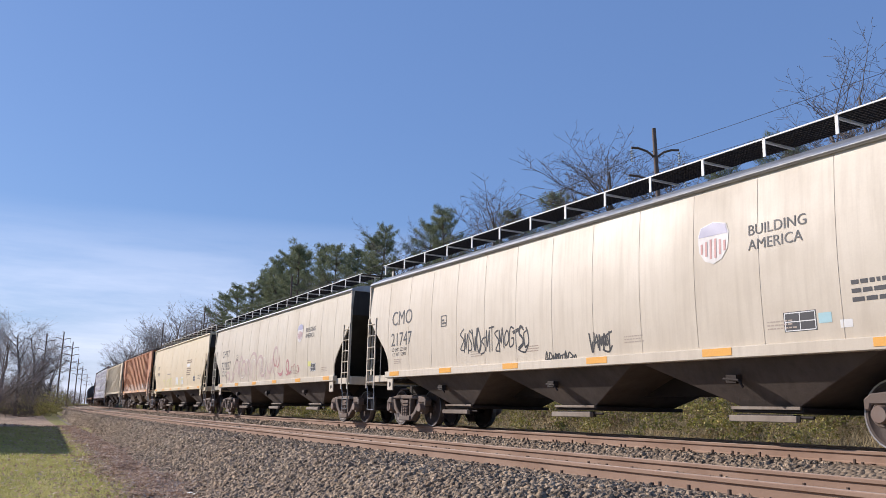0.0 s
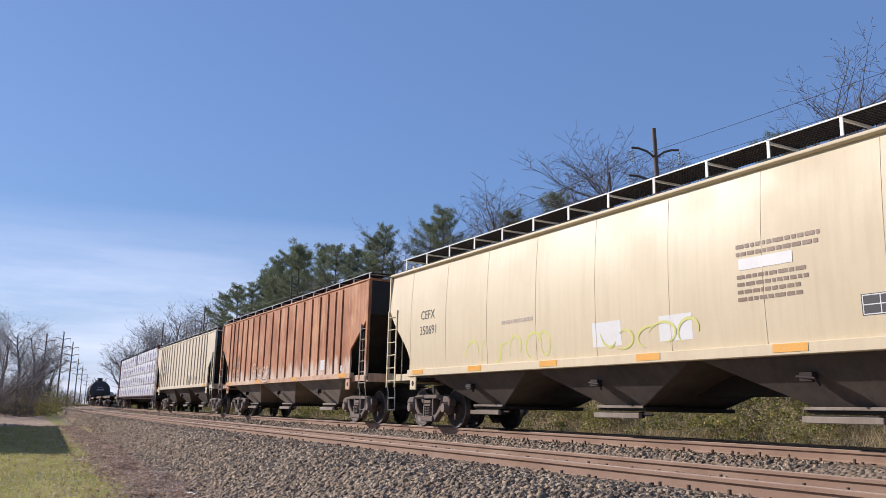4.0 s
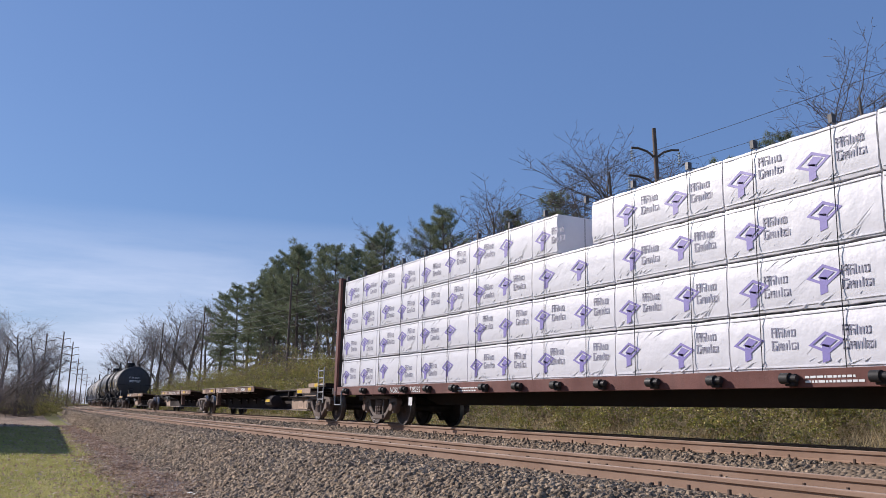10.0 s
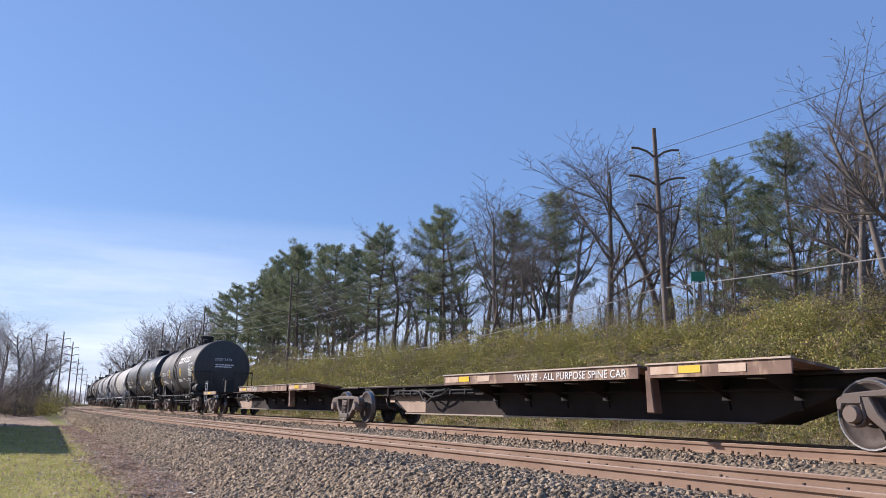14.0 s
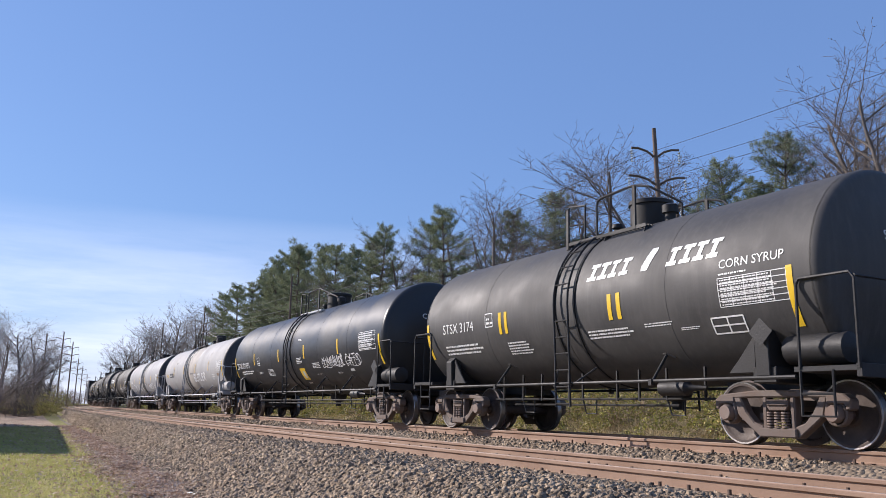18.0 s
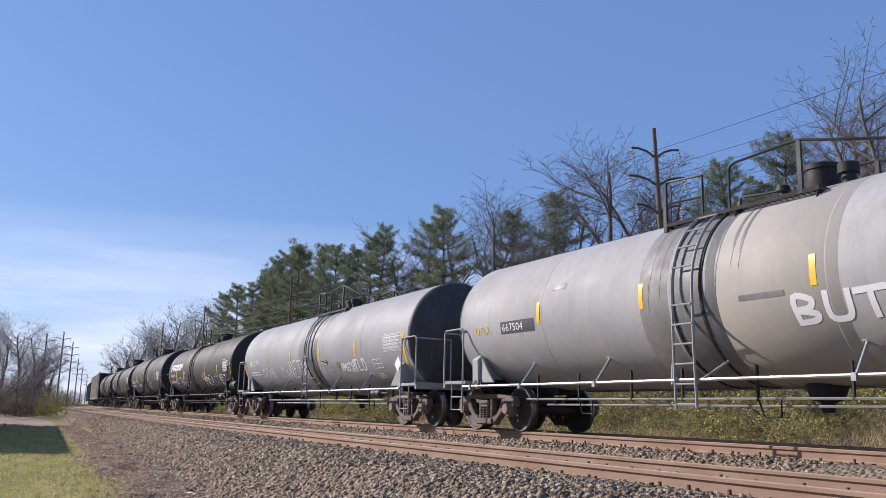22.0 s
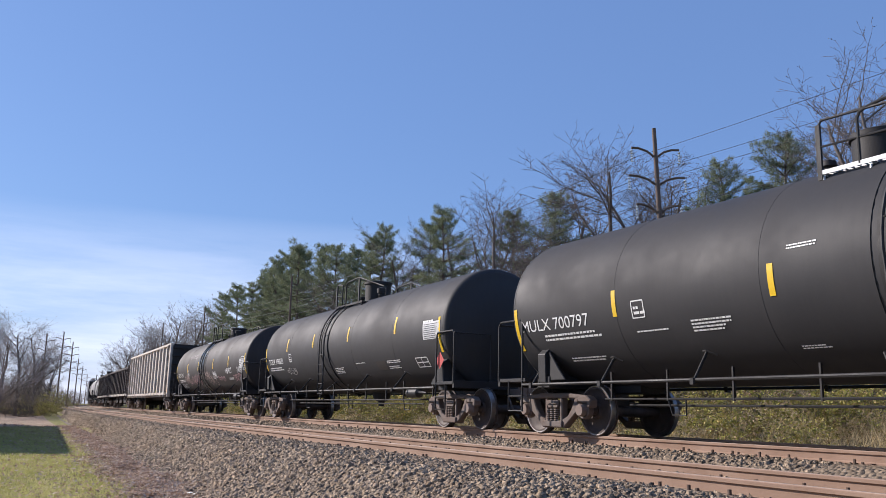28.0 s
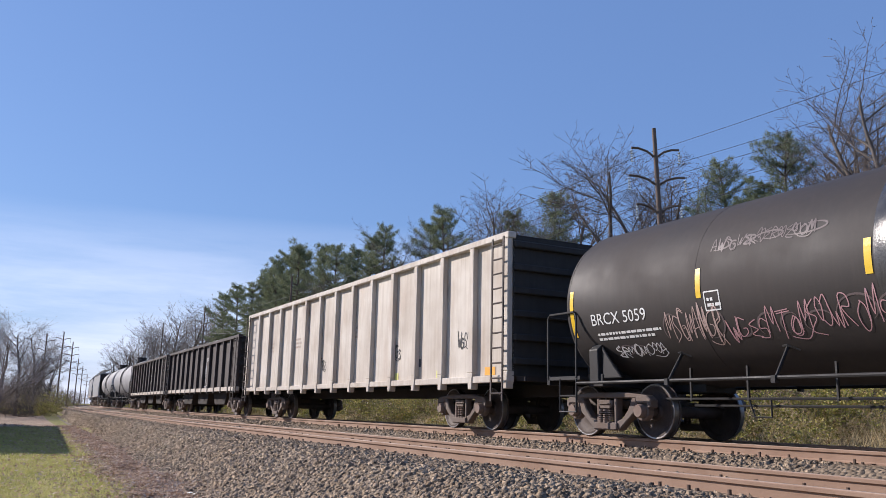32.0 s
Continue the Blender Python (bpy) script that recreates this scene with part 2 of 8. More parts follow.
def ground_z(x, y):
    o = off_line(x, y)
    x, y = np.asarray(x, float), np.asarray(y, float)
    z = np.full(o.shape, -0.9)
    te = toe(x)
    z = z + 0.72 * smooth(te, np.minimum(5.75, te - 0.6), o)      # ballast shoulder
    z = z - 0.06 * smooth(2.6, 2.1, o) * smooth(1.4, 1.9, o)
    z = z + 0.15 * smooth(2.1, 1.55, o)                          # the train's track lies higher
    z = z - 0.75 * smooth(-1.7, -3.6, o)                         # ditch behind it
    z = z + (1.0 * smooth(-5.0, -9.0, o) + 3.95 * smooth(-8.0, -19.0, o) + (1.2 + 5.4 * smooth(-62, -22, x)) * smooth(-22.0, -60.0, o)) * (1 - 0.45 * smooth(-90, -260, x))
    side = smooth(8.2, 10.0, o)
    z = z + side * (0.05 * np.sin(x * 0.9 + y) + 0.04 * np.sin(x * 0.37 - y * 1.3))
    z = z + side * 0.45 * smooth(-62, -95, x) * smooth(9.0, 16.0, o) * (0.6 + 0.4 * np.sin(x * 0.11)) * (1 - smooth(-150, -260, x))
    bank = smooth(-7.0, -10.0, o)
    z = z + bank * (0.25 * np.sin(x * 0.21 + 1.0) * np.sin(y * 0.33) + 0.12 * np.sin(x * 0.83) * np.sin(y * 0.71 + 2))
    return z


def ground_material():
    m, nd, ln, bs = nodes_of("lawn_and_earth")
    tc = nd.new("ShaderNodeTexCoord")
    co = tc.outputs["Object"]
    f1 = noisy(nd, ln, co, 0.6, 0.35, 0.65, 6)
    f2 = noisy(nd, ln, co, 9.0, 0.3, 0.7, 6)
    f3 = noisy(nd, ln, co, 60.0, 0.3, 0.7, 2)
    green = mixed(nd, ln, f2, (0.28, 0.30, 0.07), (0.46, 0.41, 0.15))
    earth = mixed(nd, ln, f2, (0.30, 0.27, 0.10), (0.46, 0.37, 0.22))
    col = mixed(nd, ln, f1, green, earth)
    col = mixed(nd, ln, f3, col, mixed(nd, ln, 0.6, col, (0.03, 0.03, 0.015)))
    ln.new(col, bs.inputs["Base Color"])
    bs.inputs["Roughness"].default_value = 0.95
    bs.inputs["Specular IOR Level"].default_value = 0.1
    b = nd.new("ShaderNodeBump")
    b.inputs["Strength"].default_value, b.inputs["Distance"].default_value = 0.8, 0.05
    ln.new(f2, b.inputs["Height"])
    ln.new(b.outputs[0], bs.inputs["Normal"])
    return m


def stone_material(name, lo, hi):
    m, nd, ln, bs = nodes_of(name)
    tc = nd.new("ShaderNodeTexCoord")
    co = tc.outputs["Object"]
    v = nd.new("ShaderNodeTexVoronoi")
    v.inputs["Scale"].default_value = 16.0
    ln.new(co, v.inputs["Vector"])
    geo = nd.new("ShaderNodeNewGeometry")
    f1 = noisy(nd, ln, co, 0.5, 0.3, 0.7, 4)
    f2 = noisy(nd, ln, co, 80.0, 0.3, 0.7, 3)
    sep = nd.new("ShaderNodeSeparateColor")
    ln.new(v.outputs["Color"], sep.inputs[0])
    col = mixed(nd, ln, sep.outputs[0], lo, hi)
    col = mixed(nd, ln, geo.outputs["Random Per Island"], mixed(nd, ln, 0.75, col, lo), mixed(nd, ln, 0.75, col, hi))
    tint = mixed(nd, ln, f1, (1.0, 0.98, 0.96), (0.93, 0.85, 0.78))
    col = mixed(nd, ln, 1.0, col, tint, "MULTIPLY")
    col = mixed(nd, ln, f2, col, mixed(nd, ln, 0.75, col, lo))
    ln.new(col, bs.inputs["Base Color"])
    bs.inputs["Roughness"].default_value = 0.9
    bs.inputs["Specular IOR Level"].default_value = 0.2
    b = nd.new("ShaderNodeBump")
    b.inputs["Strength"].default_value, b.inputs["Distance"].default_value = 1.0, 0.04
    inv = nd.new("ShaderNodeMath")
    inv.operation = "SUBTRACT"
    inv.inputs[0].default_value = 1.0
    ln.new(v.outputs["Distance"], inv.inputs[1])
    ln.new(inv.outputs[0], b.inputs["Height"])
    ln.new(b.outputs[0], bs.inputs["Normal"])
    return m


def grid_mesh(name, xs, offs, material, lift=0.0, follow=False):
    """A sheet over x and distance from the line."""
    X, O = np.meshgrid(xs, offs, indexing="ij")
    if follow:
        O = fitted(X, O)
    Y = off_line(X, 0) - O
    Z = ground_z(X, Y) + lift
    n, k = X.shape
    verts = np.stack([X, Y, Z], -1).reshape(-1, 3)
    i = np.arange(n * k).reshape(n, k)
    faces = np.stack([i[:-1, :-1], i[:-1, 1:], i[1:, 1:], i[1:, :-1]], -1).reshape(-1, 4)
    me = raw_mesh(name, verts, faces, material)
    me.polygons.foreach_set("use_smooth", [True] * len(me.polygons))
    return me


XS = np.concatenate([-np.geomspace(3200, 150, 30), np.arange(-145, 40, 1.5), np.geomspace(45, 3000, 18)])
OFFS = np.concatenate([np.geomspace(2600, 60, 16), np.arange(56, 12, -2.0), np.arange(12, -24, -0.35), np.arange(-24, -80, -2.0), -np.geomspace(82, 2600, 20)])
GROUND = ground_material()
thing("ground", "autumn lawn and rough earth beside the railway", "ground", kind="structure", data=grid_mesh("ground", XS, OFFS, GROUND))
BALLAST = stone_material("ballast_stone", (0.085, 0.064, 0.046), (0.67, 0.545, 0.405))
thing("ballast_bed", "grey crushed-stone ballast bed under both tracks", "ballast", kind="structure",
      data=grid_mesh("ballast_bed", np.concatenate([-np.geomspace(600, 150, 25), np.arange(-145, 30, 1.0)]), np.arange(7.55, -2.6, -0.2), BALLAST, 0.04, True))


def litter_material(name, lo, hi, dark):
    m, nd, ln, bs = nodes_of(name)
    tc = nd.new("ShaderNodeTexCoord")
    co = tc.outputs["Object"]
    f1, f2, f3 = noisy(nd, ln, co, 0.35, 0.35, 0.65, 5), noisy(nd, ln, co, 5.0, 0.3, 0.7, 6), noisy(nd, ln, co, 45.0, 0.35, 0.65, 3)
    col = mixed(nd, ln, f2, lo, hi)
    col = mixed(nd, ln, f1, col, mixed(nd, ln, 0.5, col, dark))
    col = mixed(nd, ln, f3, col, mixed(nd, ln, 0.6, col, dark))
    ln.new(col, bs.inputs["Base Color"])
    bs.inputs["Roughness"].default_value = 0.95
    bs.inputs["Specular IOR Level"].default_value = 0.1
    b = nd.new("ShaderNodeBump")
    b.inputs["Strength"].default_value, b.inputs["Distance"].default_value = 0.9, 0.08
    ln.new(f2, b.inputs["Height"])
    ln.new(b.outputs[0], bs.inputs["Normal"])
    return m


LITTER = litter_material("leaf_litter", (0.30, 0.25, 0.19), (0.46, 0.38, 0.30), (0.12, 0.10, 0.08))
BANK = litter_material("brushy_bank", (0.13, 0.105, 0.06), (0.22, 0.18, 0.10), (0.05, 0.042, 0.026))
thing("bank", "brown brushy bank beyond the tracks", "bank", kind="structure", data=grid_mesh("bank", np.concatenate([-np.geomspace(600, 150, 25), np.arange(-145, 40, 1.5)]), np.concatenate([np.arange(-2.9, -24, -0.4), np.arange(-24, -140, -3.0)]), BANK, 0.02))
thing("verge", "brown earth and leaf litter along the ballast", "verge", kind="structure", data=grid_mesh("verge", np.concatenate([-np.geomspace(400, 150, 12), np.arange(-145, 20, 1.0)]), np.arange(8.4, 7.0, -0.2), LITTER, 0.03, True))


# bare tan earth past the shed's shadow
EARTH = litter_material("dry_earth", (0.42, 0.31, 0.21), (0.62, 0.48, 0.35), (0.24, 0.165, 0.115))
thing("earth_strip", "bare tan earth and dead stalks beside the line", "earth", kind="structure", data=grid_mesh("earth_strip", np.concatenate([-np.geomspace(400, 150, 12), np.arange(-145, -53, 1.5)]), np.arange(60, 6.5, -0.8), EARTH, 0.03))


def rods(A, B, RA, RB, n):
    """Many tapered rods at once, as arrays of verts and quads."""
    A, B, RA, RB = (np.asarray(q, float) for q in (A, B, RA, RB))
    d = B - A
    d /= np.maximum(np.linalg.norm(d, axis=1, keepdims=True), 1e-6)
    ref = np.where(np.abs(d[:, 2:3]) < 0.9, np.array([[0, 0, 1.0]]), np.array([[1.0, 0, 0]]))
    e = np.cross(d, ref)
    e /= np.linalg.norm(e, axis=1, keepdims=True)
    g = np.cross(d, e)
    a = np.arange(n) * 2 * np.pi / n
    ring = e[:, None] * np.cos(a)[None, :, None] + g[:, None] * np.sin(a)[None, :, None]
    verts = np.concatenate([A[:, None] + ring * RA[:, None, None], B[:, None] + ring * RB[:, None, None]], 1)
    k = np.arange(n)
    face = np.stack([k, (k + 1) % n, n + (k + 1) % n, n + k], 1)
    faces = (np.arange(len(A)) * 2 * n)[:, None, None] + face[None]
    return verts.reshape(-1, 3), faces.reshape(-1, 4)


def scatter_stones(rng, x, y, size, material, name):
    """Rough stones, each a squashed eight-cornered lump with its own shape."""
    n = len(x)
    z = ground_z(x, y)
    base = np.array([[-1, -1, -1], [1, -1, -1], [1, 1, -1], [-1, 1, -1], [-1, -1, 1], [1, -1, 1], [1, 1, 1], [-1, 1, 1]], float) * 0.5
    v = base[None] * (1 + rng.uniform(-0.45, 0.3, (n, 8, 3)))
    v *= (size[:, None] * rng.uniform(0.6, 1.25, (n, 3)))[:, None]
    q = rng.normal(size=(n, 4))
    q /= np.linalg.norm(q, axis=1, keepdims=True)
    w, a, b, c = q.T
    R = np.stack([1 - 2 * (b * b + c * c), 2 * (a * b - w * c), 2 * (a * c + w * b), 2 * (a * b + w * c), 1 - 2 * (a * a + c * c), 2 * (b * c - w * a),
                  2 * (a * c - w * b), 2 * (b * c + w * a), 1 - 2 * (a * a + b * b)], 1).reshape(n, 3, 3)
    v = np.einsum("nij,nkj->nki", R, v)
    v += np.stack([x, y, z + size * rng.uniform(0.05, 0.42, n)], 1)[:, None]
    f = np.array([[0, 3, 2, 1], [4, 5, 6, 7], [0, 1, 5, 4], [1, 2, 6, 5], [2, 3, 7, 6], [3, 0, 4, 7]])
    faces = (np.arange(n) * 8)[:, None, None] + f[None]
    return raw_mesh(name, v.reshape(-1, 3), faces.reshape(-1, 4), material)


def ballast_stones():
    rng = np.random.default_rng(5)
    xs, os_, sz = [], [], []
    for x0, x1, o0, o1, n, s in ((-20, -5, 5.0, 7.75, 46000, 0.053), (-38, -20, 5.0, 7.7, 34000, 0.062), (-90, -38, 5.0, 7.65, 18000, 0.09),
                                 (-28, -7, 0.9, 3.4, 28000, 0.05), (-75, -28, 0.9, 3.4, 16000, 0.075), (-35, -5, 3.4, 4.9, 9000, 0.048), (-35, -8, -2.4, 0.8, 9000, 0.055)):
        u = rng.uniform(0, 1, n)
        xs.append(x0 + (x1 - x0) * u)
        os_.append(rng.uniform(o0, o1, n))
        sz.append(rng.uniform(0.55, 1.35, n) * s)
    x, o, s = (np.concatenate(q) for q in (xs, os_, sz))
    keep = ~((o > 7.2) & (rng.uniform(0, 1, len(o)) < (o - 7.2) * 1.7))
    x, o, s = x[keep], o[keep], s[keep]
    o = fitted(x, o)
    y = off_line(x, 0) - o
    thing("ballast_stones", "loose angular grey ballast stones on the track bed", "stones", kind="stuff", data=scatter_stones(rng, x, y, s, BALLAST, "ballast_stones"))


ballast_stones()

# ---- tracks ----
RAIL_RUST = surface("rail_rust", (0.32, 0.205, 0.14), (0.18, 0.11, 0.075), 0.85, 0.0, blotch=1.3, grain=40, amount=0.5, streak=0.0)
RAIL_TOP = surface("rail_running_band", (0.34, 0.25, 0.19), (0.22, 0.15, 0.11), 0.68, 0.15, blotch=2, amount=0.4)
TIE = surface("weathered_sleeper", (0.09, 0.07, 0.055), (0.17, 0.14, 0.11), 0.9, blotch=3, grain=25, bump=0.4, shift=30)
PLATE = surface("rusty_plate", (0.11, 0.07, 0.05), (0.05, 0.035, 0.03), 0.85, blotch=4)
RAIL_PROFILE = [(-0.075, -0.18), (0.075, -0.18), (0.075, -0.168), (0.02, -0.15), (0.009, -0.135), (0.009, -0.052), (0.036, -0.04), (0.037, -0.008), (0.03, -0.001),
                (-0.03, -0.001), (-0.037, -0.008), (-0.036, -0.04), (-0.009, -0.052), (-0.009, -0.135), (-0.02, -0.15), (-0.075, -0.168)]


def sweep(profile, off, z, s0, s1, step):
    sh = Shape()
    ss = np.linspace(s0, s1, int(abs(s1 - s0) / step) + 1)
    k = len(profile)
    verts = []
    for s in ss:
        for a, b in profile:
            x, y, _ = line(float(s), off - a)
            verts.append((x, y, z + b))
    faces = [(j * k + i, j * k + (i + 1) % k, (j + 1) * k + (i + 1) % k, (j + 1) * k + i) for j in range(len(ss) - 1) for i in range(k)]
    faces += [tuple(range(k)), tuple(range((len(ss) - 1) * k, len(ss) * k))]
    return sh.add(verts, faces)


def build_track(off, z, label):
    root = thing("railway_track", label, "railway track", "parallel railway tracks", "structure")
    for side in (-1, 1):
        rail = part("rail", sweep(RAIL_PROFILE, off + side * GAUGE / 2, z, 30, -420, 5.0), RAIL_RUST, root)
        part("running_band", sweep([(-0.027, -0.002), (0.027, -0.002), (0.024, 0.0025), (-0.024, 0.0025)], off + side * GAUGE / 2, z, 30, -420, 5.0), RAIL_TOP, rail, "polished running surface")
    tie = Shape().box(0, 0, 0, 0.23, 2.6, 0.18).mesh("sleeper", TIE, 0.012)
    rng = random.Random(int(off * 10) + 3)
    s, ties, bits = -1.0, 0, Shape()
    rest = Shape()
    while s > -260:
        x, y, a = line(s, off)
        m = Matrix.Translation((x + rng.uniform(-0.03, 0.03), y + rng.uniform(-0.04, 0.04), z - 0.275 + rng.uniform(-0.008, 0.008))) @ Matrix.Rotation(a + rng.uniform(-0.02, 0.02), 4, "Z")
        if ties < 150:
            ob = part("sleeper", tie, None, root)
            ob.matrix_basis = m
        else:
            rest.box(0, 0, 0, 0.23, 2.6, 0.18, m)
        if s > -110:
            for side in (-1, 1):
                px, py, _ = line(s, off + side * GAUGE / 2)
                rot = Matrix.Translation((px, py, z)) @ Matrix.Rotation(a, 4, "Z")
                bits.box(0, 0, -0.183, 0.2, 0.36, 0.02, rot)
                for dy in (-0.105, 0.105):
                    for dx in (-0.06, 0.05):
                        if rng.random() < 0.85:
                            up = rng.uniform(0.0, 0.05)
                            bits.box(dx, dy, -0.16 + up / 2, 0.022, 0.03, 0.04 + up, rot)
                if rng.random() < 0.5:
                    bits.box(0.17, -0.02, -0.175, 0.03, 0.2, 0.05, rot)
        s -= 0.5
        ties += 1
    tagged(part("fastenings", bits, PLATE, root), kind="stuff")
    tagged(part("far_sleepers", rest, TIE, root), kind="stuff")
    return root


build_track(NEAR, 0.0, "empty rusty rails on timber sleepers in ballast")
build_track(0.0, RAISE, "rusty rails with polished heads under the passing train")

# ---- freight cars: x points forwards, z = 0 at the rail head, the camera's side is -y ----
WHEEL_R, HALF_GAUGE = 0.457, 0.7525


def truck_meshes():
    """Meshes shared by all running gear."""
    w = Shape().lathe([(-0.07, 0.1), (-0.075, 0.13), (-0.03, 0.16), (-0.012, 0.3), (-0.045, 0.38), (-0.06, 0.4), (-0.06, 0.452), (0.055, 0.457), (0.06, 0.482), (0.085, 0.48), (0.085, 0.4), (0.04, 0.37), (0.03, 0.2), (0.06, 0.13), (0.07, 0.1)], 28, "y")
    wheel = w.mesh("wheel", MAT["wheel"], smooth=35)
    tyre = Shape().lathe([(-0.062, 0.432), (-0.064, 0.452), (-0.055, 0.4585), (0.05, 0.4595), (0.05, 0.44), (-0.05, 0.434)], 28, "y", ring=True).mesh("tread", MAT["tread"], smooth=35)
    axle = Shape().lathe([(-1.02, 0.06), (-1.02, 0.075), (-0.85, 0.08), (-0.7, 0.1), (0.7, 0.1), (0.85, 0.08), (1.02, 0.075), (1.02, 0.06)], 12, "y").mesh("wheelset", MAT["wheel"], smooth=40)
    cap = Shape().lathe([(-0.16, 0.05), (-0.16, 0.1), (-0.12, 0.115), (0.05, 0.12), (0.05, 0.05)], 14, "y").mesh("bearing", MAT["truck_grey"], smooth=40)
    f = Shape()
    # cast side frame: arched top chord, solid diagonals round two triangular openings, a bolster window and a dropped spring seat
    f.prism([(-0.98, 0.655), (-0.5, 0.67), (0.5, 0.67), (0.98, 0.655), (0.98, 0.72), (0.4, 0.77), (-0.4, 0.77), (-0.98, 0.72)], -0.085, 0.085)
    for sx in (-1, 1):
        f.prism([(sx * x, z) for x, z in ((0.26, 0.12), (0.32, 0.12), (0.71, 0.42), (0.78, 0.68), (0.66, 0.68), (0.55, 0.47), (0.42, 0.33), (0.26, 0.27))][::sx], -0.08, 0.08)
        f.prism([(sx * x, z) for x, z in ((0.19, 0.2), (0.27, 0.2), (0.27, 0.68), (0.19, 0.68))][::sx], -0.075, 0.075)
        f.prism([(sx * x, z) for x, z in ((0.76, 0.58), (1.03, 0.58), (1.05, 0.5), (1.12, 0.51), (1.13, 0.64), (1.02, 0.72), (0.76, 0.7))][::sx], -0.09, 0.09)
        f.prism([(sx * x, z) for x, z in ((0.72, 0.40), (0.77, 0.40), (0.80, 0.6), (0.75, 0.6))][::sx], -0.09, 0.09)
        # bearing adapter jaw round the cap
        f.lathe([(-0.07, 0.125), (-0.07, 0.165), (0.07, 0.165), (0.07, 0.125)], 16, "y", (sx * 0.889, 0, WHEEL_R), True)
    f.box(0, 0, 0.19, 0.62, 0.24, 0.13)
    frame_ = f.mesh("side_frame", MAT["truck"], 0.018)
    sp = Shape()
    for i in range(3):
        for cy in (-0.08, 0.07):
            cx = -0.12 + 0.12 * i
            for k in range(6):
                sp.lathe([(-0.011, 0.03), (-0.011, 0.056), (0.011, 0.056), (0.011, 0.03)], 10, "z", (cx, cy, 0.272 + 0.038 * k), True)
    spring = sp.mesh("spring_nest", MAT["truck_grey"], smooth=50)
    b = Shape().prism([(-0.18, 0.55), (-0.14, 0.49), (0.14, 0.49), (0.18, 0.55), (0.18, 0.64), (-0.18, 0.64)], -1.14, 1.14)
    for sy in (-1, 1):
        b.span(-0.16, 0.16, sy * 1.15 - 0.02, sy * 1.15 + 0.02, 0.56, 0.58)
    b.span(-0.26, 0.26, -0.55, 0.55, 0.56, 0.8)
    for sx in (-1, 1):
        b.span(sx * 0.42 - 0.04, sx * 0.42 + 0.04, -0.95, 0.95, 0.36, 0.46)
        for sy in (-1, 1):
            b.span(sx * 0.43 - 0.05, sx * 0.43 + 0.05, sy * HALF_GAUGE - 0.05, sy * HALF_GAUGE + 0.05, 0.3, 0.56)
    bolster = b.mesh("bolster", MAT["truck"], 0.012)
    return dict(wheel=wheel, tread=tyre, axle=axle, bearing=cap, frame=frame_, spring=spring, bolster=bolster)


GEAR = truck_meshes()
SPINNING = []          # wheelsets with their place on the car


def truck(car, x, grey=False):
    """One two-axle truck under a car at x."""
    part("bolster", GEAR["bolster"], None, car).location = (x, 0, 0)
    for sy in (-1, 1):
        fr = part("side_frame", GEAR["frame"], None, car)
        fr.location = (x, sy * 1.04, 0)
        part("spring_nest", GEAR["spring"], None, fr)
        for sx in (-1, 1):
            cap = part("bearing", GEAR["bearing"], None, fr)
            cap.matrix_basis = Matrix.Translation((sx * 0.889, 0, WHEEL_R)) @ Matrix.Rotation(0 if sy < 0 else math.pi, 4, "Z")
    for sx in (-1, 1):
        ws = part("wheelset", GEAR["axle"], None, car)
        ws.location = (x + sx * 0.889, 0, WHEEL_R)
        for sy in (-1, 1):
            w = part("wheel", GEAR["wheel"], None, ws)
            w.matrix_basis = Matrix.Translation((0, sy * HALF_GAUGE, 0)) @ Matrix.Rotation(0 if sy < 0 else math.pi, 4, "Z")
            t = part("tread", GEAR["tread"], None, ws, "bright worn wheel tread")
            t.matrix_basis = w.matrix_basis.copy()
        SPINNING.append((ws, car, x + sx * 0.889))


def coupler_mesh():
    s = Shape().span(0, 0.62, -0.07, 0.07, 0.74, 0.92)
    s.prism([(0.55, 0.66), (0.86, 0.66), (0.92, 0.72), (0.92, 0.94), (0.86, 1.0), (0.55, 1.0)], -0.16, 0.13)
    s.path([(0.3, -0.25, 0.75), (0.55, -0.28, 0.45), (0.9, -0.22, 0.4)], 0.025)
    return s.mesh("coupler", MAT["truck"], 0.02)


COUPLER = coupler_mesh()


def couplers(car, x):
    for sx in (-1, 1):
        c = part("coupler", COUPLER, None, car)
        c.matrix_basis = Matrix.Translation((sx * x, 0, 0)) @ Matrix.Rotation(0 if sx > 0 else math.pi, 4, "Z")


# lettering
def text_shape(body, size, width=1.0):
    cu = bpy.data.curves.new("letters", "FONT")
    cu.body, cu.size, cu.resolution_u = body, size, 3
    tmp = bpy.data.objects.new("letters", cu)
    scene.collection.objects.link(tmp)
    me = bpy.data.meshes.new_from_object(tmp)
    sh = Shape()
    sh.add([(v.co.x * width, 0, v.co.y) for v in me.vertices], [tuple(p.vertices) for p in me.polygons])
    bpy.data.objects.remove(tmp)
    bpy.data.meshes.remove(me)
    return sh


FLANK = [None]          # sill and eave of a bulging side sheet that lettering follows


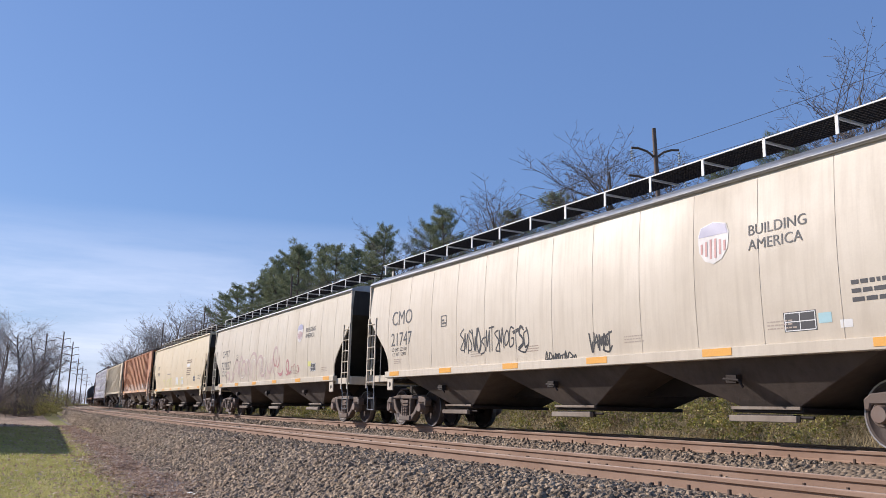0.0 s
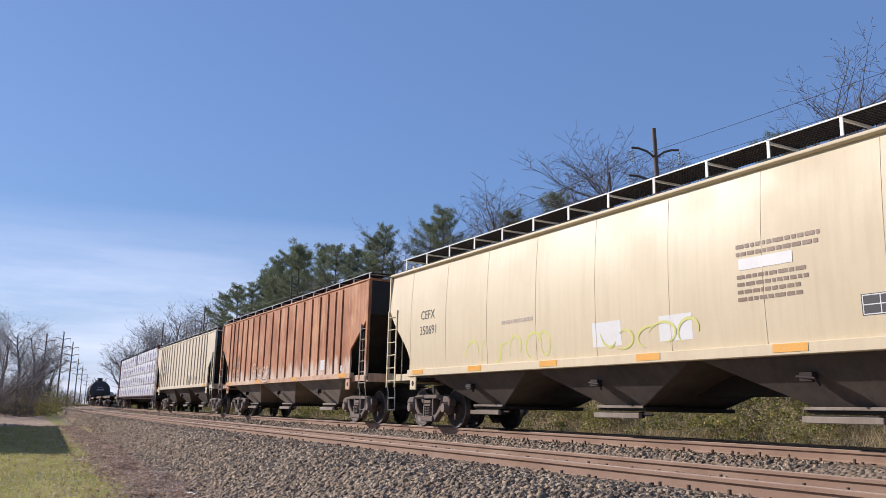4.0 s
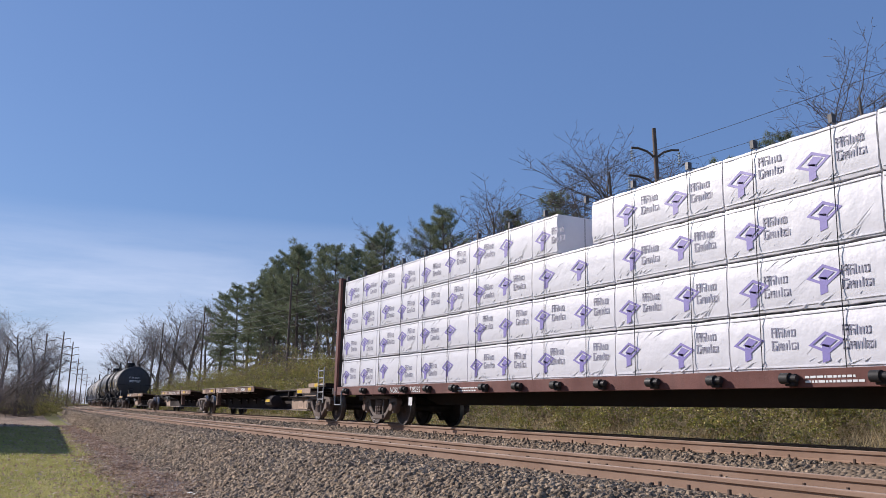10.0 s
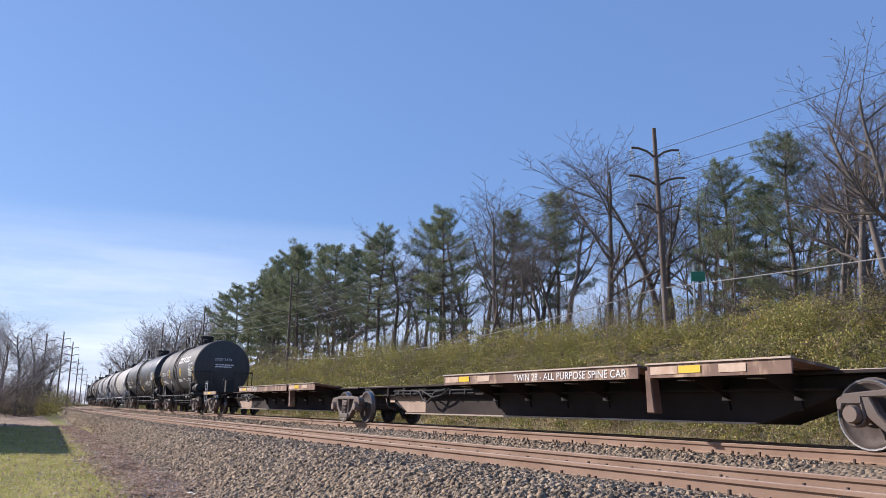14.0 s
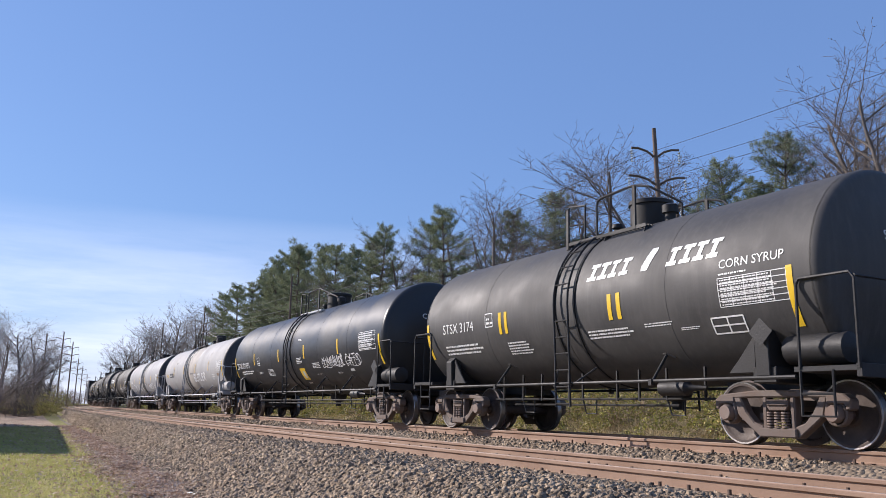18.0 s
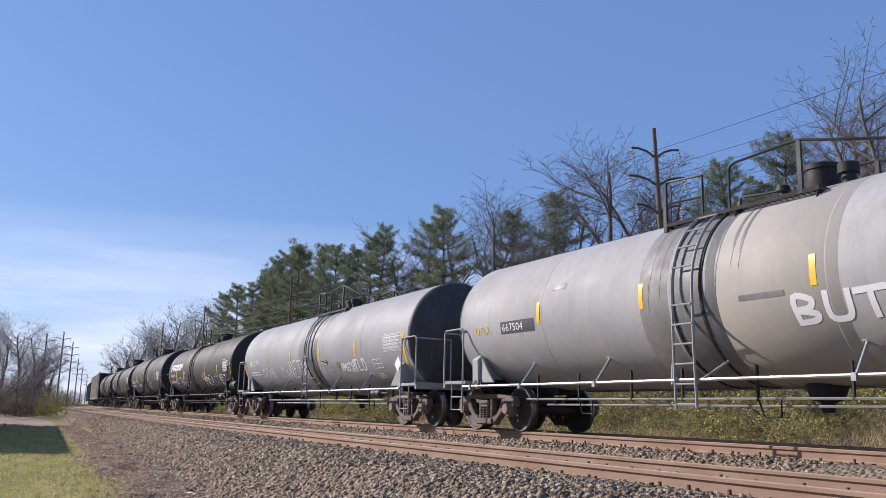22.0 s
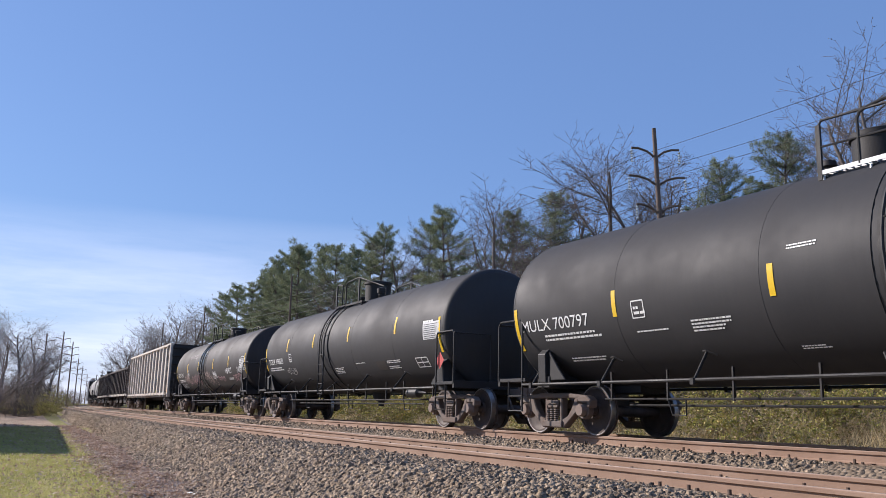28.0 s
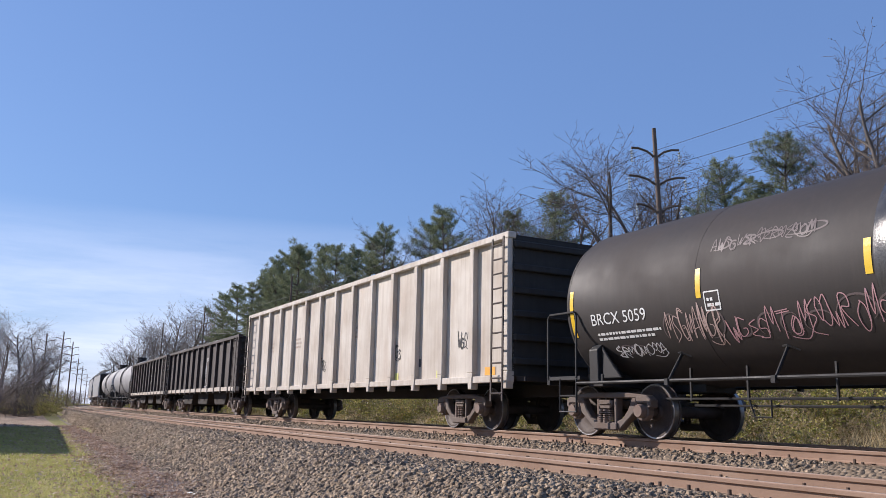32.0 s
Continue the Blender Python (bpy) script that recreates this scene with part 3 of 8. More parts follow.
def banded(shape, step=0.09):
    """Cuts the faces of a flat shape into level strips, so that they bend smoothly round a tank."""
    out = Shape()
    for face in shape.f:
        poly = [shape.v[i] for i in face]
        lo, hi = min(p[2] for p in poly), max(p[2] for p in poly)
        if hi - lo <= step:
            out.add(poly, [tuple(range(len(poly)))])
            continue
        for k in range(math.floor(lo / step), math.ceil(hi / step)):
            cut = poly
            for level, sign in ((k * step, 1), ((k + 1) * step, -1)):
                kept = []
                for p, q in zip(cut, cut[1:] + cut[:1]):
                    a, b = sign * (p[2] - level), sign * (q[2] - level)
                    if a >= 0:
                        kept.append(p)
                    if a * b < 0:
                        f = a / (a - b)
                        kept.append(tuple(p[j] + (q[j] - p[j]) * f for j in range(3)))
                cut = kept
                if len(cut) < 3:
                    break
            if len(cut) >= 3:
                out.add(cut, [tuple(range(len(cut)))])
    return out


def pieces(shape):
    """The separate letters of a flat shape."""
    root = list(range(len(shape.v)))

    def top(i):
        while root[i] != i:
            root[i] = root[root[i]]
            i = root[i]
        return i

    for face in shape.f:
        for i in face[1:]:
            root[top(i)] = top(face[0])
    found = {}
    for face in shape.f:
        found.setdefault(top(face[0]), []).append(face)
    out = []
    for faces in found.values():
        used = sorted({i for face in faces for i in face})
        new_at = {i: k for k, i in enumerate(used)}
        out.append(Shape().add([shape.v[i] for i in used], [tuple(new_at[i] for i in face) for face in faces]))
    return out


def on_side(shape, x, z, y, side=-1, wrap=None):
    """Moves a flat shape (in x and z) onto the car's near side; wrap = (radius, centre z) bends it round a tank."""
    out = Shape()
    pts = []
    shape = banded(shape) if wrap else shape
    for px, py, pz in shape.v:
        if wrap:
            r, cz = wrap
            a = math.asin(max(-1, min(1, (z - cz) / r))) + pz / r
            pts.append((x + px, -(r + 0.006 - py) * math.cos(a), cz + (r + 0.006 - py) * math.sin(a)))
        elif FLANK[0]:
            lo_, hi_ = FLANK[0]
            b = 1.525 + 0.075 * math.sin(math.pi * min(1, (z + pz - lo_) / (hi_ - lo_) * 0.85 + 0.1))
            pts.append((x + px, -(b + 0.002 + 0.15 * max(0.0, -y - 1.6)), z + pz))
        else:
            pts.append((x + px, y + py, z + pz))
    return out.add(pts, shape.f)


def panel(w, h, n=1):
    """A flat panel split into n strips in height, so that it can be bent."""
    s = Shape()
    for i in range(n):
        a, b = h * i / n, h * (i + 1) / n
        s.add([(0, 0, a), (w, 0, a), (w, 0, b), (0, 0, b)], [(0, 1, 2, 3)])
    return s


def bars(rng, w, h, rows, gap=0.45):
    """Rows of small print as plain bars."""
    s = Shape()
    for i in range(rows):
        z = h * (rows - 1 - i) / rows
        x = 0
        while x < w * (0.75 + 0.25 * rng.random()):
            d = rng.uniform(0.4, 1.6) * h / rows
            s.add([(x, 0, z), (x + d, 0, z), (x + d, 0, z + h / rows * (1 - gap)), (x, 0, z + h / rows * (1 - gap))], [(0, 1, 2, 3)])
            x += d + 0.25 * h / rows
    return s


GLYPHS = (
    [[(0, 0), (0.2, 1), (0.5, 0.3), (0.8, 1), (1, 0)]],
    [[(0.9, 0.85), (0.3, 0.95), (0.05, 0.5), (0.25, 0.05), (0.85, 0.1), (0.9, 0.45), (0.5, 0.42)]],
    [[(0, 0), (0.45, 1), (0.9, 0)], [(0.1, 0.35), (0.85, 0.42)]],
    [[(0.1, 0), (0.15, 1), (0.75, 0.9), (0.8, 0.6), (0.2, 0.5), (0.95, 0)]],
    [[(0.95, 0.9), (0.35, 1), (0.15, 0.7), (0.8, 0.4), (0.75, 0.1), (0, 0)]],
    [[(0, 1), (0.4, 0), (0.6, 0.6), (0.75, 0), (1.1, 1)]],
    [[(0.5, 1), (0.1, 0.65), (0.15, 0.2), (0.5, 0), (0.9, 0.3), (0.85, 0.75), (0.5, 1)]],
    [[(0.9, 1), (0.1, 0.75), (0.9, 0.5), (0.2, 0.1), (1.2, 0.0)]],
    [[(0, 0.6), (0.3, 1), (0.6, 0.6), (0.3, 0.3), (0, 0.6)], [(0.5, 0.7), (0.9, 1), (1.15, 0.4), (0.8, 0.0), (0.5, 0.3)]],
    [[(-0.1, 0.9), (1.1, 1)], [(0.5, 1), (0.4, -0.1)]],
)


def eased(poly, k=4):
    """A smooth curve through the points of a stroke."""
    if len(poly) < 3:
        return poly
    p = [poly[0]] + list(poly) + [poly[-1]]
    out = []
    for a, b, c, d in zip(p, p[1:], p[2:], p[3:]):
        for i in range(k):
            t = i / k
            out.append(tuple(0.5 * (2 * b[j] + (c[j] - a[j]) * t + (2 * a[j] - 5 * b[j] + 4 * c[j] - d[j]) * t * t + (3 * b[j] - a[j] - 3 * c[j] + d[j]) * t ** 3) for j in (0, 1)))
    return out + [poly[-1]]


def swirls(rng, w, h, n, thick):
    """Large loose loops of spray paint, swelling and fading along each stroke."""
    s = Shape()
    for k in range(n):
        cx, rx, rz = w * (k + 0.5) / n, w / n * rng.uniform(0.4, 0.75), h * rng.uniform(0.4, 0.6)
        cx += rng.uniform(-0.3, 0.3) * w / n
        a0, turn = rng.uniform(2.6, 4.6), -rng.uniform(2.4, 6.6) * rng.choice((1, 1, -0.8))
        pts = [(cx + rx * (1 - 0.5 * i / 17) * math.cos(a0 + turn * i / 17) + 0.2 * rx * i / 17, rz + rz * (1 - 0.35 * i / 17) * math.sin(a0 + turn * i / 17)) for i in range(18)]
        rim = []
        for i, (x, z) in enumerate(pts):
            (xa, za), (xb, zb) = pts[max(0, i - 1)], pts[min(17, i + 1)]
            d = math.hypot(xb - xa, zb - za) or 1
            half = thick * (0.25 + 0.75 * math.sin(math.pi * i / 17)) / 2
            rim += [(x - (zb - za) / d * half, 0, z + (xb - xa) / d * half), (x + (zb - za) / d * half, 0, z - (xb - xa) / d * half)]
        s.add(rim, [(2 * i, 2 * i + 1, 2 * i + 3, 2 * i + 2) for i in range(17)])
    return s


def scrawl(rng, w, h, letters, thick=0.03):
    """Spray-painted tag: crowded slanting strokes, some drawn twice, with a flourish."""
    n = max(2, int(letters * 1.7))
    lines, last = [], None
    for k in range(n):
        pick = rng.choice([g for g in GLYPHS if g is not last])
        last = pick
        lean, lift, tall = rng.uniform(-0.1, 0.25), rng.uniform(-0.12, 0.12), rng.uniform(0.75, 1.15)
        glyph = []
        for poly in pick:
            glyph.append([(-0.12 + 1.25 * x + lean * z + rng.uniform(-0.1, 0.1), lift + tall * z + rng.uniform(-0.1, 0.1)) for x, z in poly])
        if rng.random() < 0.35:
            glyph.append([(x + 0.12, z - 0.08) for x, z in glyph[0]])
        if k == n - 1:
            glyph.append([(1.0, 0.1), (0.2, -0.25), (-1.0, -0.2), (-1.6, -0.1)])
        lines.append(glyph)
    return strokes([[eased(poly) for poly in glyph] for glyph in lines], w, h, thick * 0.75)


CAPS = {
    "A": [[(0, 0), (0.4, 1), (0.85, 0)], [(0.15, 0.38), (0.75, 0.42)]], "B": [[(0.08, 0), (0.05, 1), (0.7, 0.85), (0.6, 0.58), (0.1, 0.5), (0.85, 0.32), (0.7, 0.04), (0.08, 0)]],
    "C": [[(0.85, 0.85), (0.4, 1), (0.05, 0.55), (0.3, 0.02), (0.85, 0.12)]], "D": [[(0.1, 0), (0.1, 1)], [(-0.05, 0.97), (0.6, 0.9), (0.85, 0.5), (0.6, 0.08), (0, 0)]],
    "E": [[(0.85, 1), (0.08, 0.95), (0.02, 0), (0.9, 0.05)], [(0.02, 0.5), (0.6, 0.55)]], "F": [[(0.1, 0), (0.05, 1), (0.85, 1)], [(0.05, 0.55), (0.6, 0.55)]],
    "I": [[(0.45, 0), (0.5, 1)]], "K": [[(0.1, 0), (0.1, 1)], [(0.85, 1), (0.1, 0.45), (0.9, 0)]], "L": [[(0.05, 1), (0.05, 0), (0.85, 0.05)]],
    "M": [[(0, 0), (0.12, 1), (0.45, 0.4), (0.8, 1), (0.95, 0)]], "N": [[(0.05, 0), (0.1, 1), (0.8, 0), (0.85, 1)]], "O": [[(0.45, 1), (0.05, 0.6), (0.2, 0.05), (0.7, 0.05), (0.9, 0.55), (0.45, 1)]],
    "P": [[(0.1, -0.1), (0.1, 1), (0.75, 0.9), (0.75, 0.55), (0.1, 0.45)]], "R": [[(0, 0), (0.05, 1), (0.85, 0.85), (0.7, 0.5), (0.1, 0.45), (0.95, -0.05)]],
    "S": [[(0.8, 0.9), (0.35, 1), (0.15, 0.7), (0.75, 0.4), (0.65, 0.05), (0.05, 0.05)]], "T": [[(-0.1, 0.95), (1, 1)], [(0.45, 1), (0.5, 0)]], "U": [[(0.05, 1), (0.05, 0.1), (0.5, 0), (0.85, 0.15), (0.9, 1)]],
    "W": [[(0, 1), (0.25, 0), (0.5, 0.7), (0.75, 0), (1, 1)]], "Y": [[(0, 1), (0.45, 0.5), (0.9, 1)], [(0.45, 0.5), (0.4, 0)]], "Z": [[(0.05, 0.95), (0.85, 1), (0.1, 0.05), (0.95, 0)]],
    "6": [[(0.8, 1), (0.15, 0.6), (0.15, 0.1), (0.7, 0), (0.85, 0.4), (0.2, 0.45)]], "2": [[(0.1, 0.8), (0.5, 1), (0.8, 0.7), (0.05, 0.0), (0.95, 0.05)]],
}


def sprayed_word(word, w, h, thick, wild=0.05, seed=1):
    """Hand-sprayed capitals, a little uneven."""
    r = random.Random(seed)
    glyphs = []
    for ch in word:
        lift, lean = r.uniform(-wild, wild), r.uniform(-wild, 2 * wild)
        glyphs.append([eased([(x + lean * z + r.uniform(-wild, wild) * 0.5, z + lift + r.uniform(-wild, wild) * 0.5) for x, z in poly]) if ch in "BCDOPRSU62" else [(x + lean * z, z + lift) for x, z in poly] for poly in CAPS[ch]])
    return strokes(glyphs, w, h, thick)


def sprayed(name, r, g, b):
    return surface(name, (r, g, b), tuple(c * 0.8 for c in (r, g, b)), 0.55, amount=0.4, blotch=3, bump=0.0)


SPRAY = {"black": sprayed("spray_black", 0.03, 0.03, 0.035), "white": sprayed("spray_white", 0.75, 0.75, 0.75), "pink": sprayed("spray_pink", 0.52, 0.30, 0.32),
         "rose": sprayed("spray_rose", 0.50, 0.365, 0.33), "red": sprayed("spray_red", 0.46, 0.20, 0.20), "smudge": sprayed("spray_smudge", 0.13, 0.10, 0.10), "blush": sprayed("spray_blush", 0.56, 0.46, 0.38), "mist": sprayed("spray_mist", 0.66, 0.6, 0.55), "grey": sprayed("spray_grey", 0.42, 0.4, 0.38), "yellow": sprayed("spray_yellow", 0.66, 0.64, 0.2), "tan": sprayed("spray_tan", 0.72, 0.62, 0.5)}


def ladder(x0, x1, y, z0, z1, rungs, r=0.02):
    s = Shape()
    for x in (x0, x1):
        s.span(x - 0.024, x + 0.024, y - 0.012, y + 0.012, z0, z1)
    for i in range(rungs):
        z = z0 + (z1 - z0) * (i + 0.5) / rungs
        s.rod((x0, y, z), (x1, y, z), r)
    return s


def walkway(car, half, z, y, material, step=1.15, rim=None, label="open-grid roof walkway"):
    """Roof running boards: a near and a far strip of open grating on brackets."""
    for sy in (-1, 1):
        g = Shape()
        for i in range(11):
            g.span(-half, half, sy * (y - 0.02 - 0.058 * i) - 0.006, sy * (y - 0.02 - 0.058 * i) + 0.006, z - 0.03, z)
        n = int(half * 2 / 0.06)
        for i in range(n):
            x = -half + 2 * half * i / n
            g.span(x, x + 0.012, min(sy * y, sy * (y - 0.62)), max(sy * y, sy * (y - 0.62)), z - 0.03, z - 0.004)
        w = part("running_board", g, material, car, label)
        if rim:
            part("board_edge", Shape().span(-half, half, *sorted((sy * (y + 0.004), sy * (y + 0.02))), z - 0.012, z + 0.008), rim, w)
        k = int(2 * half / step)
        for i in range(k + 1):
            x = -half + 0.15 + (2 * half - 0.3) * i / k
            br = Shape()
            br.span(x - 0.024, x + 0.024, sy * (y + 0.012) - 0.008, sy * (y + 0.012) + 0.008, z - 0.27, z)
            br.span(x - 0.02, x + 0.02, min(sy * y, sy * (y - 0.62)), max(sy * y, sy * (y - 0.62)), z - 0.06, z - 0.03)
            part("bracket", br, rim or material, w)


# dark paint for car ends: the shade on them put into the colour
END_PAINT = surface("shaded_end_paint", (0.05, 0.047, 0.045), (0.025, 0.023, 0.022), 0.85, blotch=0.8, amount=0.6, streak=0.4, spec=0.2)


def hopper(name, label, half_truck, half_body, paint, opts):
    FLANK[0] = None
    """Covered hopper: roof, shaped side sheets, sloped ends, bays with gates, ladders and platforms."""
    car = thing(name, label, "hopper car", "cars of the freight train")
    eave, sill, roof, walk_z = opts.get("eave", 3.8), opts.get("sill", 1.3), opts.get("roof", 4.06), opts.get("walk", 4.42)
    W, ribbed, cut = 1.6, opts.get("ribbed", False), opts.get("cut", 1.3)
    H = half_body
    hi = opts.get("hi", 3.15)                     # height at which the end cut starts
    lo = opts.get("lo", 1.5)
    # one side sheet each, with curved flanks on the smooth cars
    for sy in (-1, 1):
        s = Shape()
        if ribbed:
            out = [(-H + cut, sill), (H - cut, sill), (H - cut, lo + 0.55), (H, hi), (H, eave), (-H, eave), (-H, hi), (-H + cut, lo + 0.55)]
            s.prism(out, *sorted((sy * (W - 0.02), sy * (W - 0.07))))
        else:
            # curved corner cut, and a flank that bulges slightly between sill and eave
            def edge(z):
                t = max(0.0, min(1.0, (hi - z) / (hi - lo)))
                return H - cut * (1 - math.cos(t * math.pi)) / 2
            zs = [sill + (eave - sill) * i / 14 for i in range(15)]
            nx = 24
            pts, faces = [], []
            for i, z in enumerate(zs):
                b = W - 0.075 + 0.075 * math.sin(math.pi * min(1, (z - sill) / (eave - sill) * 0.85 + 0.1))
                for d in (0, 0.03):
                    for j in range(nx + 1):
                        pts.append((-edge(z) + 2 * edge(z) * j / nx, sy * (b - d), z))
            k = 2 * (nx + 1)
            for i in range(14):
                for j in range(nx):
                    a = i * k + j
                    faces.append((a, a + 1, a + k + 1, a + k))
                    a += nx + 1
                    faces.append((a, a + k, a + k + 1, a + 1))
                for j in (0, nx):
                    a = i * k + j
                    faces.append((a, a + k, a + k + nx + 1, a + nx + 1))
            s.add(pts, faces)
        part("side_sheet", s, paint, car, smooth=30)
        # sill beam
        part("side_sill", Shape().span(-H + cut - 0.1, H - cut + 0.1, *sorted((sy * (W + 0.01), sy * (W - 0.12))), sill - 0.13, sill + 0.03), opts.get("sill_paint", paint), car, bevel=0.01)
        if ribbed:
            for i in range(18):
                k = i - 8.5                       # ribs stand closer towards the ends
                x = ribbed + 0.925 * k - 0.0018 * k ** 3
                part("rib", Shape().span(x - 0.03, x + 0.03, *sorted((sy * (W - 0.02), sy * (W + 0.022))), sill + 0.02, eave - 0.03), paint, car, bevel=0.008)
            for sx in (-1, 1):
                part("corner_post", Shape().span(*sorted((sx * (H - 0.12), sx * (H + 0.02))), *sorted((sy * (W - 0.05), sy * (W + 0.03))), sill - 0.1, eave), paint, car, bevel=0.01)
        else:
            n = opts.get("seams", 13)
            for i in range(n):
                x = -H + 1.3 + (2 * H - 2.6) * i / (n - 1)
                sm = Shape()
                for a in range(8):
                    z0, z1 = sill + (eave - sill) * a / 8, sill + (eave - sill) * (a + 1) / 8
                    if abs(x) > H - cut and z0 < hi - 0.4:
                        continue
                    f0, f1 = (W - 0.075 + 0.075 * math.sin(math.pi * min(1, (z - sill) / (eave - sill) * 0.85 + 0.1)) for z in (z0, z1))
                    sm.rod((x, sy * (f0 + 0.001), z0), (x, sy * (f1 + 0.001), z1), 0.0045, 4)
                if sm.v:
                    part("seam", sm, paint, car)
    # roof with a shallow crown and an eave cap
    crown = [(-W + 0.02, eave), (-W - 0.015, eave + 0.03), (-W + 0.02, eave + 0.08), (-W + 0.3, roof - 0.05), (-0.6, roof), (0.6, roof), (W - 0.3, roof - 0.05), (W - 0.02, eave + 0.08), (W + 0.015, eave + 0.03), (W - 0.02, eave)]
    part("roof", Shape().slab(crown, -H, H), opts.get("roof_paint", paint), car, opts.get("roof_label", ""), bevel=0.01)
    for i in range(5):
        x = -H + 2.0 + (2 * H - 4.0) * i / 4
        part("roof_hatch", Shape().span(x - 1.2, x + 1.2, -0.3, 0.3, roof, roof + 0.12), opts.get("roof_paint", paint), car, bevel=0.02)
    # sloped ends and bays
    for sx in (-1, 1):
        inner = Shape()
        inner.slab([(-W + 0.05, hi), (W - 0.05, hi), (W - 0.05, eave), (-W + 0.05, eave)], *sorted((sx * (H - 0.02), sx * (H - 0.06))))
        # end panel and slope sheet toned dark in place of shade
        part("end_panel", inner, END_PAINT, car, "end panel darkened for shade")
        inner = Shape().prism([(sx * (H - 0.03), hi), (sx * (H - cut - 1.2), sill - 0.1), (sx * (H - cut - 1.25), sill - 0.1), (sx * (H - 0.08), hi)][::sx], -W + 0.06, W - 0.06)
        part("end_sheet", inner, END_PAINT, car, "slope sheet darkened for shade")
    bays = opts.get("bays", 3)
    span = 2 * (H - cut) - 1.4
    for i in range(bays):
        cx = -span / 2 + span * (i + 0.5) / bays
        hw = span / bays / 2
        b = Shape()
        zt, zb = sill - 0.08, 0.52
        top = [(cx - hw, -W + 0.1), (cx + hw, -W + 0.1), (cx + hw, W - 0.1), (cx - hw, W - 0.1)]
        bw = 0.46
        low = [(cx - bw, -0.95), (cx + bw, -0.95), (cx + bw, 0.95), (cx - bw, 0.95)]
        b.add([(x, y, zt) for x, y in top] + [(x, y, zb) for x, y in low], [(0, 1, 2, 3), (7, 6, 5, 4), (0, 4, 5, 1), (1, 5, 6, 2), (2, 6, 7, 3), (3, 7, 4, 0)])
        bay = part("hopper_bay", b, opts.get("bay_paint", MAT["dark"]), car, bevel=0.012)
        g = Shape().span(cx - 0.62, cx + 0.62, -1.05, 1.05, 0.46, 0.53)
        g.span(cx - 0.5, cx + 0.5, -1.1, -0.95, 0.34, 0.44)
        g.rod((cx - 0.75, -1.0, 0.4), (cx + 0.75, -1.0, 0.4), 0.025)
        part("outlet_gate", g, MAT["dark"], bay, bevel=0.01)
        part("gate_flange", Shape().span(cx - 0.6, cx + 0.6, -1.09, -1.055, 0.5, 0.545), PAINT["bay_grey"], bay, "pale riveted flange", bevel=0.006)
        part("gate_beam", Shape().span(cx - 0.55, cx + 0.62, -1.2, -1.12, 0.33, 0.42), PAINT["bay_grey"], bay, bevel=0.01)
        for d in (-0.28, 0.28):
            vb = Shape().span(cx + d - 0.1, cx + d + 0.1, -1.42, -1.3, 0.86, 0.98)
            vb.path([(cx + d - 0.16, -1.4, 0.93), (cx + d + 0.16, -1.44, 0.9), (cx + d + 0.2, -1.4, 0.8)], 0.02)
            if d < 0:
                part("vibrator_bracket", vb, MAT["dark"], bay, bevel=0.01)
    # centre sill, end platforms, ladders, brake gear
    part("centre_sill", Shape().span(-H - 0.15, H + 0.15, -0.2, 0.2, 0.72, 1.05), MAT["dark"], car, bevel=0.01)
    for sx in (-1, 1):
        e = Shape().span(*sorted((sx * (H - cut - 0.1), sx * (H + 0.1))), -W + 0.1, -W + 0.16, sill - 0.22, sill - 0.05)
        e.span(*sorted((sx * (H - 0.1), sx * (H + 0.1))), -W + 0.05, W - 0.05, sill - 0.25, sill - 0.02)
        e.span(*sorted((sx * (H - cut - 0.1), sx * (H + 0.1))), W - 0.16, W - 0.1, sill - 0.22, sill - 0.05)
        # floor in dark steel, standing in for the shade inside the end
        part("end_floor", Shape().span(*sorted((sx * (H - cut - 0.5), sx * (H - 0.12))), -1.4, 1.4, sill - 0.2, sill - 0.16), MAT["dark"], car)
        part("end_platform", e, opts.get("sill_paint", paint), car, bevel=0.008)
        for sy in (-1, 1):
            x0, x1 = sorted((sx * (H - 0.02), sx * (H - 0.5)))
            part("ladder", ladder(x0, x1, sy * (W + 0.01), 0.95, 1.2 + (hi - 1.2) * 0.86, 6, 0.013), opts.get("ladder_paint", paint), car)
            stir = Shape().path([(x0 + 0.03, sy * (W + 0.0), 1.0), (x0 + 0.06, sy * (W - 0.02), 0.82), (x0 + 0.06, sy * (W - 0.02), 0.38), (x1 - 0.02, sy * (W - 0.02), 0.38), (x1 - 0.02, sy * (W - 0.02), 0.82), (x1 - 0.03, sy * W, 1.0)], 0.014)
            stir.rod((x0 + 0.06, sy * (W - 0.02), 0.68), (x1 - 0.02, sy * (W - 0.02), 0.68), 0.012)
            part("stirrup_step", stir, MAT["galv"], car)
            px = sx * (H - cut - 0.15)
            pad = part("jacking_pad", Shape().span(px - 0.16, px + 0.16, *sorted((sy * (W - 0.03), sy * (W - 0.06))), sill - 0.45, sill - 0.12), opts.get("sill_paint", paint), car, bevel=0.008)
            # dark disc on the solid plate, painted for the shaded hole
            part("pad_hole", Shape().lathe([(0, 0.06), (0.004, 0.06)], 14, "y", (px, sy * (W - 0.028), sill - 0.3)), MAT["dark"], pad)
            post = Shape().span(*sorted((sx * (H + 0.0), sx * (H - 0.05))), *sorted((sy * W, sy * (W - 0.05))), sill - 0.2, eave)
            post.rod((sx * (H - 0.62), sy * (W - 0.12), sill - 0.15), (sx * (H - 0.62), sy * (W - 0.12), sill + (hi - sill) * 0.72), 0.014)
            part("grab_post", post, opts.get("ladder_paint", paint), car)
